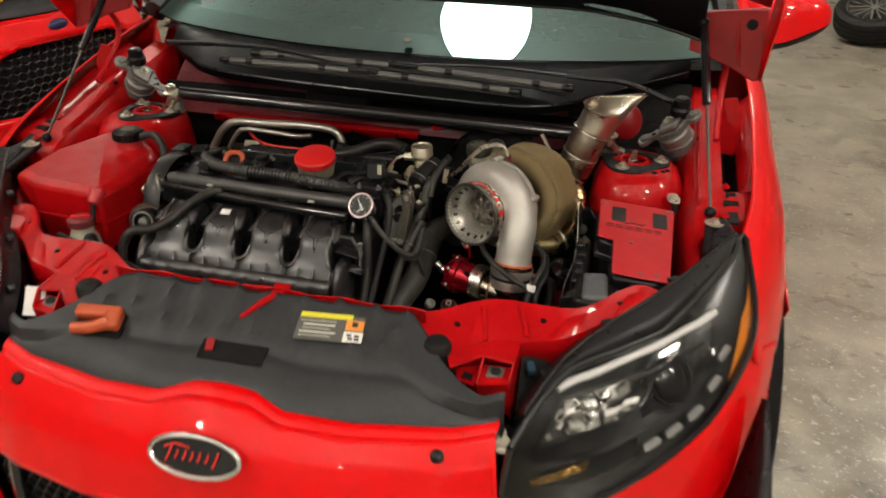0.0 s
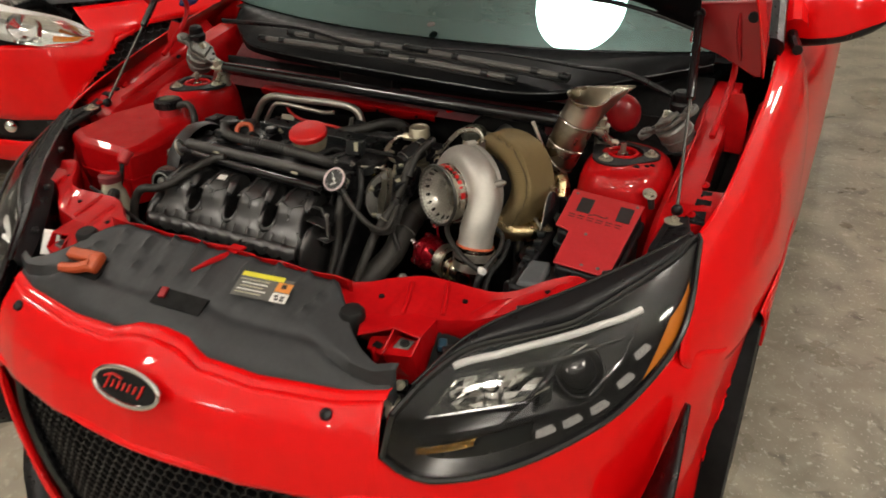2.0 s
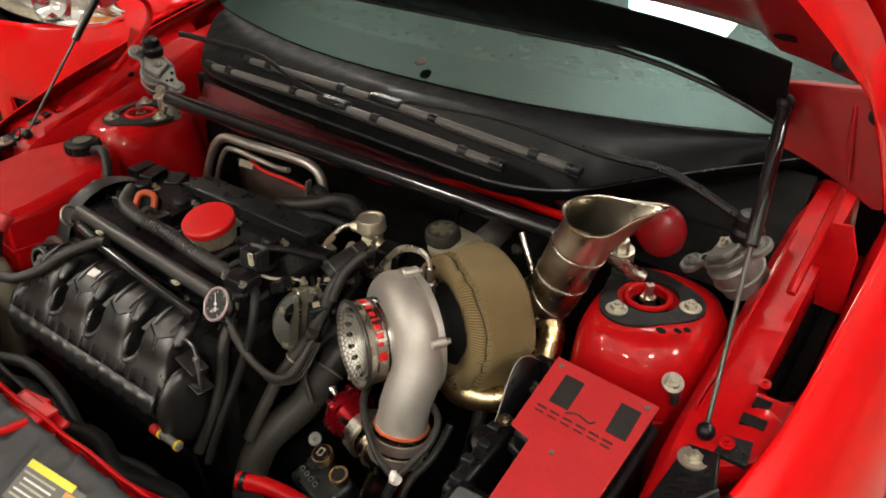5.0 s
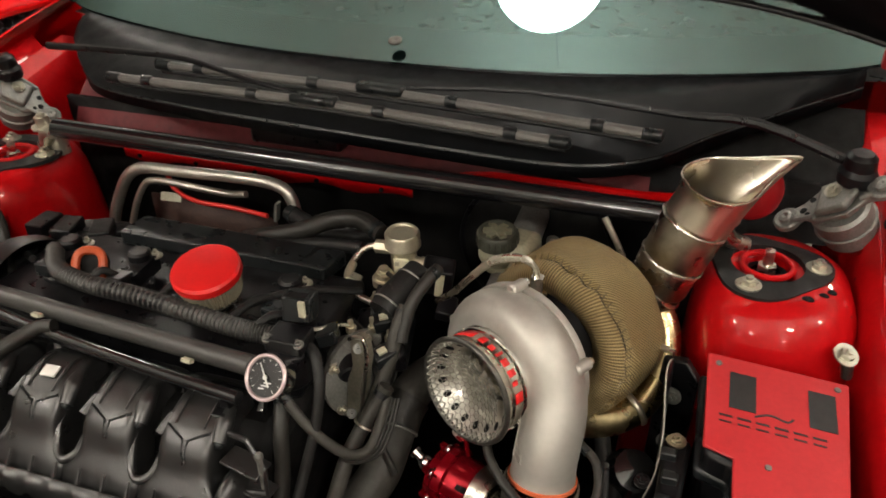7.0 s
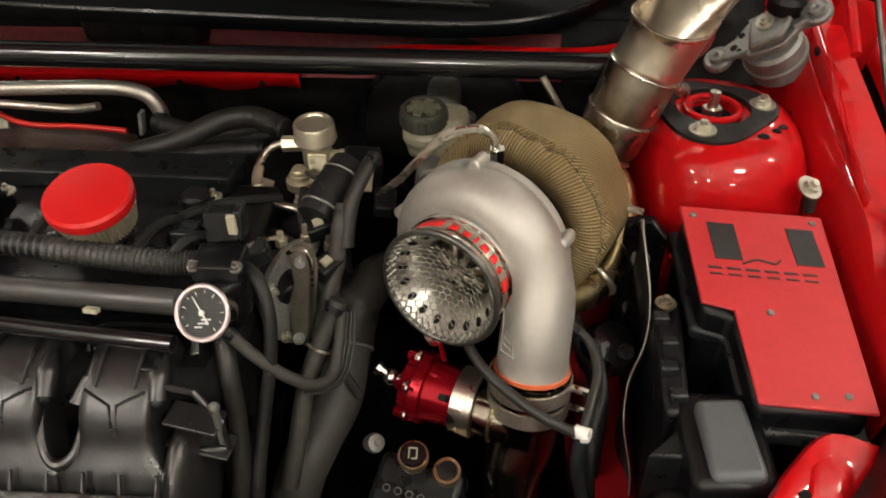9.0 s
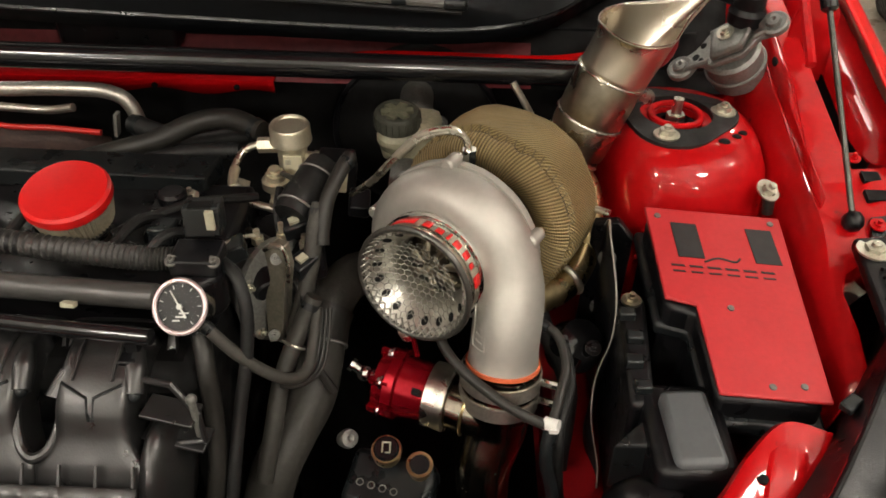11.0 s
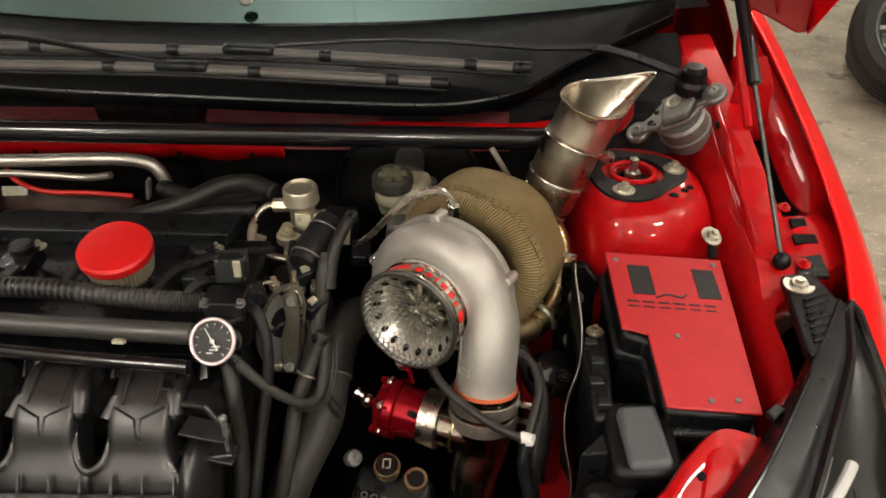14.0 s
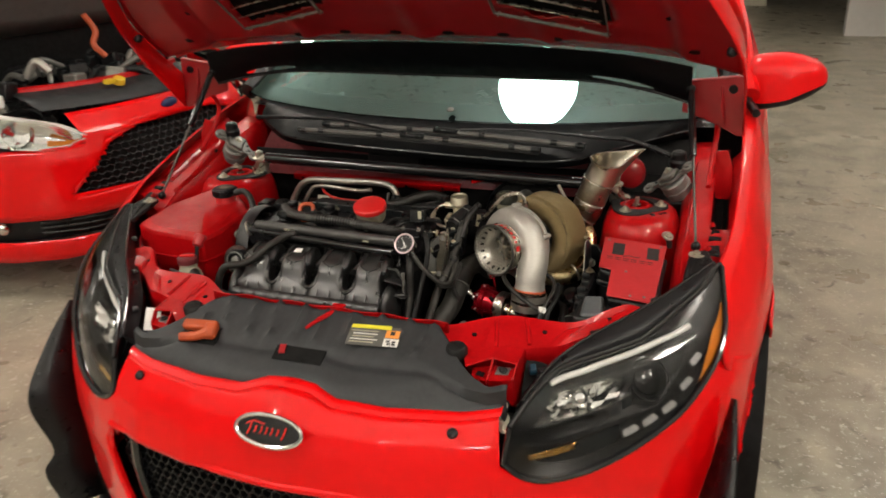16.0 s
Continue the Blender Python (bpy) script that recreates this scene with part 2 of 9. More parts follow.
def cr(pts, n=8, closed=False):
    """Catmull-Rom samples, n per stretch."""
    p = [np.asarray(q, float) for q in pts]
    k = len(p)
    out = []
    segs = k if closed else k - 1
    for i in range(segs):
        p0 = p[(i - 1) % k] if closed or i > 0 else 2 * p[0] - p[1]
        p1, p2 = p[i], p[(i + 1) % k]
        p3 = p[(i + 2) % k] if closed or i + 2 < k else 2 * p[-1] - p[-2]
        for j in range(n):
            t = j / n
            out.append(0.5 * (2 * p1 + (p2 - p0) * t + (2 * p0 - 5 * p1 + 4 * p2 - p3) * t * t + (3 * p1 - p0 - 3 * p2 + p3) * t ** 3))
    if not closed:
        out.append(p[-1])
    return np.array(out)


class M:
    """A mesh in the making."""
    def __init__(self):
        self.v, self.f = [], []

    def add(self, v, f):
        o = len(self.v)
        self.v += [tuple(map(float, p)) for p in v]
        self.f += [tuple(int(i) + o for i in q) for q in f]
        return self

    def grid(self, g, closed_u=False, closed_v=False):
        """g: rows x cols x 3."""
        g = np.asarray(g, float)
        r, c = g.shape[:2]
        f = []
        for i in range(r if closed_u else r - 1):
            for j in range(c if closed_v else c - 1):
                i2, j2 = (i + 1) % r, (j + 1) % c
                f.append((i * c + j, i * c + j2, i2 * c + j2, i2 * c + j))
        return self.add(g.reshape(-1, 3), f)

    def box(self, c, s, rot=None):
        c, s = np.asarray(c, float), np.asarray(s, float) / 2
        v = [np.array(k) * s for k in ((-1, -1, -1), (1, -1, -1), (1, 1, -1), (-1, 1, -1), (-1, -1, 1), (1, -1, 1), (1, 1, 1), (-1, 1, 1))]
        if rot is not None:
            R = np.array(Euler([radians(a) for a in rot]).to_matrix())
            v = [R @ k for k in v]
        return self.add([k + c for k in v], [(0, 3, 2, 1), (4, 5, 6, 7), (0, 1, 5, 4), (1, 2, 6, 5), (2, 3, 7, 6), (3, 0, 4, 7)])

    def prism(self, poly, a, b):
        """poly: 3d points; extruded from offset a to offset b (vectors)."""
        p = [np.asarray(q, float) for q in poly]
        n = len(p)
        v = [q + np.asarray(a, float) for q in p] + [q + np.asarray(b, float) for q in p]
        f = [tuple(range(n))[::-1], tuple(range(n, 2 * n))]
        f += [(i, (i + 1) % n, n + (i + 1) % n, n + i) for i in range(n)]
        return self.add(v, f)

    def lathe(self, o, d, prof, seg=32, up=(0, 0, 1), cap0=False, cap1=False):
        """prof: (distance along d, radius)."""
        a, b, d = frame_of(d, up)
        o = np.asarray(o, float)
        th = np.linspace(0, 2 * np.pi, seg, endpoint=False)
        g = np.array([[o + d * h + r * (np.cos(t) * a + np.sin(t) * b) for t in th] for h, r in prof])
        base = len(self.v)
        self.grid(g, closed_v=True)
        if cap0:
            self.f.append(tuple(base + i for i in range(seg))[::-1])
        if cap1:
            self.f.append(tuple(base + (len(prof) - 1) * seg + i for i in range(seg)))
        return self

    def cyl(self, p, q, r0, r1=None, seg=24, ch=0.0):
        p, q = np.asarray(p, float), np.asarray(q, float)
        L = np.linalg.norm(q - p)
        r1 = r0 if r1 is None else r1
        prof = [(0, r0), (L, r1)] if ch <= 0 else [(0, r0 - ch), (ch, r0), (L - ch, r1), (L, r1 - ch)]
        return self.lathe(p, q - p, prof, seg, cap0=True, cap1=True)

    def tube(self, pts, r, seg=12, n=8, smooth=True, cap=True, ribs=0.0):
        """Sweep along a path; r a number or one per given point."""
        P = cr(pts, n) if smooth and len(pts) > 2 else np.array([np.asarray(q, float) for q in pts])
        k = len(P)
        R = np.interp(np.linspace(0, 1, k), np.linspace(0, 1, len(r)), r) if hasattr(r, "__len__") else np.full(k, float(r))
        if ribs > 0:
            R = R * (1 + ribs * (np.arange(k) % 2))
        T = np.gradient(P, axis=0)
        a, b, _ = frame_of(T[0])
        rows = []
        th = np.linspace(0, 2 * np.pi, seg, endpoint=False)
        for i in range(k):
            d = unit(T[i])
            a = unit(a - d * (a @ d))
            b = np.cross(d, a)
            rows.append([P[i] + R[i] * (np.cos(t) * a + np.sin(t) * b) for t in th])
        base = len(self.v)
        self.grid(rows, closed_v=True)
        if cap:
            self.f.append(tuple(base + i for i in range(seg))[::-1])
            self.f.append(tuple(base + (k - 1) * seg + i for i in range(seg)))
        return self

    def torus(self, o, d, R, r, seg=40, s2=10, up=(0, 0, 1)):
        a, b, d = frame_of(d, up)
        o = np.asarray(o, float)
        g = [[o + (R + r * math.cos(p)) * (math.cos(t) * a + math.sin(t) * b) + r * math.sin(p) * d
              for p in np.linspace(0, 2 * np.pi, s2, endpoint=False)] for t in np.linspace(0, 2 * np.pi, seg, endpoint=False)]
        return self.grid(g, True, True)

    def ball(self, o, r, seg=16, sq=(1, 1, 1)):
        o = np.asarray(o, float)
        g = [[o + np.array(sq) * r * V(math.sin(p) * math.cos(t), math.sin(p) * math.sin(t), math.cos(p))
              for t in np.linspace(0, 2 * np.pi, seg, endpoint=False)] for p in np.linspace(0.02, np.pi - 0.02, seg // 2 + 1)]
        base = len(self.v)
        self.grid(g, closed_v=True)
        self.f.append(tuple(base + i for i in range(seg))[::-1])
        self.f.append(tuple(base + (seg // 2) * seg + i for i in range(seg)))
        return self

    def hexbolt(self, o, d, r=0.007, h=0.006, washer=True):
        d = unit(d)
        o = np.asarray(o, float)
        if washer:
            self.cyl(o, o + d * 0.002, r * 1.7, seg=18)
        self.cyl(o, o + d * h, r, seg=6)
        return self.cyl(o, o + d * (h + 0.004), r * 0.5, seg=10)


def thing(name, at, label, category, group="", kind=""):
    ob = new(name)
    ob.empty_display_size = 0.05
    ob.location = at
    return tagged(ob, label, category, group, kind)


def mesh_of(name, m, material, angle=35):
    me = bpy.data.meshes.new(name)
    me.from_pydata(m.v, [], m.f)
    b = bmesh.new()
    b.from_mesh(me)
    bmesh.ops.recalc_face_normals(b, faces=b.faces)
    b.to_mesh(me)
    b.free()
    me.materials.append(material)
    me.shade_smooth()
    me.set_sharp_from_angle(angle=radians(angle))
    return me


def part(name, m, material, parent=None, label="", bevel=0.0, solid=0.0, angle=35, offset=1.0):
    """One mesh object under a thing or a part; coordinates are those of the place."""
    ob = new(name, mesh_of(name, m, material, angle))
    if parent is not None:
        ob.parent = parent
        if parent.parent is None:
            ob.matrix_parent_inverse = Matrix.Translation(-Vector(parent.location))
    if solid:
        s = ob.modifiers.new("thick", "SOLIDIFY")
        s.thickness, s.offset = solid, offset
    if bevel:
        s = ob.modifiers.new("edge", "BEVEL")
        s.width, s.segments, s.limit_method, s.angle_limit = bevel, 2, "ANGLE", radians(40)
    if label:
        tagged(ob, label)
    return ob


def single(name, m, material, label, category, group="", kind="", **k):
    return tagged(part(name, m, material, None, **k), label, category, group, kind)


# ---------- the garage ----------
def slab(name, lo, hi, material, label, category):
    c = (np.array(lo) + np.array(hi)) / 2
    return single(name, M().box(c, np.array(hi) - np.array(lo)), material, label, category, kind="structure")


slab("floor", (-9, -7, -0.2), (8, 19, 0.0), CONC, "worn polished concrete garage floor with pale scuffs", "floor")
slab("ceiling", (-9, -7, 4.2), (8, 19, 4.4), CEILM, "off-white painted garage ceiling", "ceiling")
slab("wall_left", (-9.2, -7, 0), (-9, 19, 4.2), WALLM, "plain pale painted garage wall", "wall")
slab("wall_right", (8, -7, 0), (8.2, 19, 4.2), WALLM, "plain pale painted garage wall", "wall")
slab("wall_behind", (-9, -7.2, 0), (8, -7, 4.2), WALLM, "plain pale painted garage wall", "wall")
slab("wall_far", (-9, 19, 0), (8, 19.2, 4.2), DARKW, "far garage wall, its lack of light put into a dark colour", "wall")
slab("wall_partition", (2.2, 10.9, 0), (8, 11.1, 4.2), WALLM, "white painted partition wall standing on concrete", "wall")
slab("pillar", (0.55, 14.6, 0), (1.35, 15.2, 4.2), mat("cream_pillar", (0.55, 0.52, 0.40), 0.6, var=0.1, scale=2), "cream painted square garage pillar", "pillar")


def bay_lamp(at, material, label, group, k=1.0):
    """Round high-bay lamp: domed housing, glowing diffuser and a hanging cable."""
    t = thing("bay_lamp", at, label, "lamp", group)
    o = V(*at)
    part("shade", M().lathe(o + V(0, 0, 0.02), (0, 0, 1), [(0.10, 0.0), (0.10, 0.055), (0.13, 0.05), (0.14, 0.0)], 32), WHITEP, t)
    part("diffuser", M().lathe(o, (0, 0, 1), [(h, r * k) for h, r in ((0.0, 0.0), (0.002, 0.12), (0.010, 0.19), (0.03, 0.20), (0.08, 0.20), (0.105, 0.17), (0.12, 0.05))], 48), material, t, "glowing white diffuser")
    part("cable", M().cyl(o + V(0, 0, 0.15), (at[0], at[1], 4.2), 0.0015, seg=6), RUB, t)
    return t


for lx, ly in ((-1.8, -1.4), (1.8, -1.3), (0.0, -3.4), (-3.8, 0.6), (2.9, 0.6), (-3.4, 4.6), (2.6, 4.8), (0.5, 8.0), (2.6, -4.8), (-2.8, -4.8)):
    bay_lamp((lx, ly, 3.0), TUBEL, "round white high-bay lamp hanging below the ceiling", "bay lamps")
bay_lamp(LAMP, LAMPM, "large round white high-bay lamp hanging above the windscreen", "bay lamps", 1.48)


# ---------- the red car: outer body ----------
car = thing("car", (0, 2.2, 0), "red hatchback with its bonnet raised, parked on concrete", "car")
ENVX = np.array([0, 0.2, 0.34, 0.42, 0.49, 0.6, 0.70, 0.734, 0.80, 0.833, 0.85, 0.862])
ENVY = np.array([0, 0.015, 0.045, 0.075, 0.112, 0.182, 0.262, 0.30, 0.405, 0.50, 0.585, 0.65])
PRZ = np.array([0.18, 0.25, 0.35, 0.50, 0.58, 0.63, 0.67, 0.705, 0.74, 0.76])
PRY = np.array([0.135, 0.105, 0.09, 0.085, 0.092, 0.103, 0.114, 0.131, 0.165, 0.19])
TOPX = np.array([0, 0.05, 0.10, 0.20, 0.34, 0.405, 0.415, 0.45, 0.492, 0.56, 0.63, 0.69, 0.734, 0.775, 0.81, 0.84, 0.862])
TOPZ = np.array([0.762, 0.757, 0.742, 0.738, 0.738, 0.742, 0.672, 0.642, 0.632, 0.640, 0.660, 0.685, 0.720, 0.757, 0.736, 0.708, 0.69])


def nose(x, z):
    """The y of the body's front skin."""
    ax = abs(x)
    bulge = 0.012 * math.exp(-(x / 0.075) ** 2) * math.exp(-((z - 0.72) / 0.045) ** 2)
    return float(np.interp(ax, ENVX, ENVY) * (1 + 0.05 * (0.6 - z)) + np.interp(z, PRZ, PRY)) - bulge


def in_mouth(x, z):
    """The lower grille's opening."""
    ax = abs(x)
    top = 0.600 - 0.01 * ax
    side = np.interp(z, [0.26, 0.40, 0.52, 0.60], [0.30, 0.39, 0.447, 0.425])
    return 0.265 < z < top and ax < side


xs = np.linspace(-0.862, 0.862, 241)
rows = []
NZ = 70
for x in xs:
    zt = float(np.interp(abs(x), TOPX, TOPZ))
    zs = zt - (zt - 0.19) * np.linspace(0, 1, NZ)
    rows.append([(math.copysign(min(abs(x), 0.836 + max(0, z - 0.50) * 0.14), x), nose(min(abs(x), 0.836 + max(0, z - 0.50) * 0.14), z), z) for z in zs])
g = np.array(rows)
b = M()
b.v = [tuple(p) for p in g.reshape(-1, 3)]
for i in range(len(xs) - 1):
    for j in range(NZ - 1):
        c = (g[i, j] + g[i + 1, j + 1]) / 2
        if not in_mouth(c[0], c[2]) and abs(g[i, j][0] - g[i + 1, j][0]) + abs(g[i, j + 1][0] - g[i + 1, j + 1][0]) > 1e-4:
            b.f.append((i * NZ + j, i * NZ + j + 1, (i + 1) * NZ + j + 1, (i + 1) * NZ + j))
part("bumper", b, RED, car, "gloss red front bumper skin", solid=0.004, offset=-1)
# rolled top lip of the bumper behind the badge
lip = [(x, nose(x, float(np.interp(abs(x), TOPX, TOPZ))), float(np.interp(abs(x), TOPX, TOPZ))) for x in np.linspace(-0.405, 0.405, 81)]
m = M()
m.grid([[np.array(p) + V(0, k * 0.03, 0.006 * math.sin(k * 3.1) + k * 0.004) for k in np.linspace(0, 1, 5)] for p in lip])
part("bumper_lip", m, RED, car)

# mouth surround
mo = [(-0.40, 0.601), (-0.12, 0.600), (0.12, 0.600), (0.40, 0.601), (0.438, 0.585), (0.456, 0.53), (0.395, 0.40), (0.302, 0.262), (0, 0.258), (-0.302, 0.262), (-0.395, 0.40), (-0.456, 0.53), (-0.438, 0.585)]
ring = cr([V(x, nose(x, z) + 0.004, z) for x, z in mo], 8, True)
part("grille_surround", M().tube(np.vstack([ring, ring[:1]]), 0.0085, seg=10, smooth=False, cap=False), RED, car, "rolled red grille edge")
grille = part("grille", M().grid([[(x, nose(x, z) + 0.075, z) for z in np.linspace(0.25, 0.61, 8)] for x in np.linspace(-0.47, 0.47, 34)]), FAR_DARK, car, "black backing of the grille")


def honeycomb(fn, x0, x1, z0, z1, cell, bar, depth, inside):
    """Hexagon bars on a curved face y = fn(x, z)."""
    m = M()
    w, h = cell, cell * 0.80
    r = 0
    z = z0
    seen = set()
    while z < z1:
        x = x0 + (w / 2 if r % 2 else 0)
        while x < x1:
            if inside(x, z):
                pts = [(x + w * 0.5 * px, z + h * 0.667 * pz) for px, pz in ((0, 1), (1, 0.5), (1, -0.5), (0, -1), (-1, -0.5), (-1, 0.5))]
                for k in range(6):
                    p, q = pts[k], pts[(k + 1) % 6]
                    key = tuple(sorted(((round(p[0], 4), round(p[1], 4)), (round(q[0], 4), round(q[1], 4)))))
                    if key in seen:
                        continue
                    seen.add(key)
                    A, B = V(p[0], fn(*p), p[1]), V(q[0], fn(*q), q[1])
                    n = unit(V(-(B - A)[2], 0, (B - A)[0])) * bar / 2
                    dd = V(0, depth, 0)
                    m.add([A - n, A + n, B + n, B - n, A - n + dd, A + n + dd, B + n + dd, B - n + dd],
                          [(0, 1, 2, 3), (0, 4, 5, 1), (2, 6, 7, 3), (1, 5, 6, 2), (3, 7, 4, 0)])
            x += w
        z += h
        r += 1
    return m


def in_mesh(x, z):
    """The mesh's part of the opening, clear of its edge."""
    return in_mouth(abs(x) + 0.018, z - 0.016) and in_mouth(abs(x) + 0.018, z + 0.010)


part("honeycomb", honeycomb(lambda x, z: nose(x, z) + 0.030, -0.47, 0.47, 0.262, 0.605, 0.0215, 0.0034, 0.020, in_mesh), PLA, grille, "gloss black honeycomb mesh")
for s in (-1, 1):
    part("grille_post", M().tube([(s * 0.372, nose(0.372, 0.60) + 0.022, 0.60), (s * 0.362, nose(0.362, 0.5) + 0.020, 0.5), (s * 0.325, nose(0.325, 0.38) + 0.020, 0.38), (s * 0.26, nose(0.26, 0.27) + 0.020, 0.27)], 0.011, seg=6), GLOSSB, grille)

# splitter, canards and lower lip
m = M()
m.grid([[(x, nose(x, 0.2) - 0.07 + 0.12 * k, 0.150 + 0.0 * k) for k in np.linspace(0, 1, 4)] for x in np.linspace(-0.88, 0.88, 60)])
part("splitter", m, PLA, car, "black plastic front splitter", solid=0.012)
for s in (-1, 1):
    m = M()
    edge_in = [(0.800, 0.500, 0.688), (0.778, 0.462, 0.58), (0.752, 0.412, 0.46), (0.745, 0.40, 0.36), (0.742, 0.395, 0.29), (0.735, 0.390, 0.17)]
    edge_out = [(0.806, 0.490, 0.694), (0.815, 0.390, 0.605), (0.815, 0.305, 0.495), (0.795, 0.325, 0.345), (0.815, 0.300, 0.285), (0.80, 0.32, 0.17)]
    for a, c in ((edge_in, edge_out),):
        A_, C_ = cr([(s * x, y, z) for x, y, z in a], 6), cr([(s * x, y, z) for x, y, z in c], 6)
        m.grid([[p, p * 0.5 + q * 0.5 + V(0, -0.004, 0), q] for p, q in zip(A_, C_)])
    part("canard", m, PLA, car, "matt black side canard", solid=0.006)

# badge
EC = V(0.0, nose(0, 0.709) - 0.004, 0.709)
en = unit(V(0.0, -0.88, 0.47))
ex, ey = V(1, 0, 0), np.cross(en, V(1, 0, 0))
badge = part("badge", M().add([EC + 0.0 * en + 0.066 * math.cos(a) * ex + 0.027 * math.sin(a) * ey + h * en for h in (0.0, 0.010) for a in np.linspace(0, 2 * np.pi, 48, endpoint=False)],
             [tuple(range(48))[::-1], tuple(range(48, 96))] + [(i, (i + 1) % 48, 48 + (i + 1) % 48, 48 + i) for i in range(48)]), GLOSSB, car, "oval badge, black with red script bars")
ov = [EC + 0.009 * en + 0.068 * math.cos(a) * ex + 0.0285 * math.sin(a) * ey for a in np.linspace(0, 2 * np.pi, 65)]
part("badge_rim", M().tube(ov, 0.0042, seg=10, smooth=False, cap=False), CHR, badge, "chrome oval rim")
m = M()
for cxx, hh, sl in ((-0.038, 0.024, 0.30), (-0.026, 0.012, 0.25), (-0.014, 0.013, 0.25), (-0.003, 0.012, 0.25), (0.008, 0.013, 0.25), (0.020, 0.012, 0.25), (0.033, 0.022, 0.30)):
    o = EC + en * 0.0115 + ex * cxx
    m.tube([o - ey * hh / 2 - ex * sl * hh / 2, o + ex * 0.001, o + ey * hh / 2 + ex * sl * hh / 2], 0.0019, seg=6)
m.tube([EC + en * 0.0115 + ex * -0.046 + ey * 0.007, EC + en * 0.0115 + ex * -0.03 + ey * 0.014, EC + en * 0.0115 + ex * -0.008 + ey * 0.011], 0.0016, seg=6)
part("badge_script", m, REDL, badge, "red flowing strokes")
for s, x in ((1, 0.329), (-1, -0.345)):
    p = V(x, nose(x, 0.722) - 0.001, 0.722)
    part("push_pin", M().lathe(p, (0, -0.6, 0.8), [(0, 0.010), (0.005, 0.0095), (0.008, 0.006), (0.009, 0)], 20), PLA, car)

# ---------- headlamps ----------
HU = [(0.425, 0.218, 0.735), (0.452, 0.275, 0.770), (0.490, 0.345, 0.805), (0.545, 0.415, 0.828), (0.603, 0.484, 0.842), (0.664, 0.570, 0.856), (0.722, 0.660, 0.872), (0.752, 0.708, 0.880)]
HD = [(0.420, 0.195, 0.672), (0.452, 0.205, 0.643), (0.50, 0.224, 0.633), (0.575, 0.272, 0.643), (0.655, 0.345, 0.670), (0.725, 0.430, 0.715), (0.772, 0.545, 0.790), (0.758, 0.698, 0.875)]


AMBR = mat("amber_reflector", (0.42, 0.25, 0.07), 0.22, 0.9, var=0.4, scale=60)


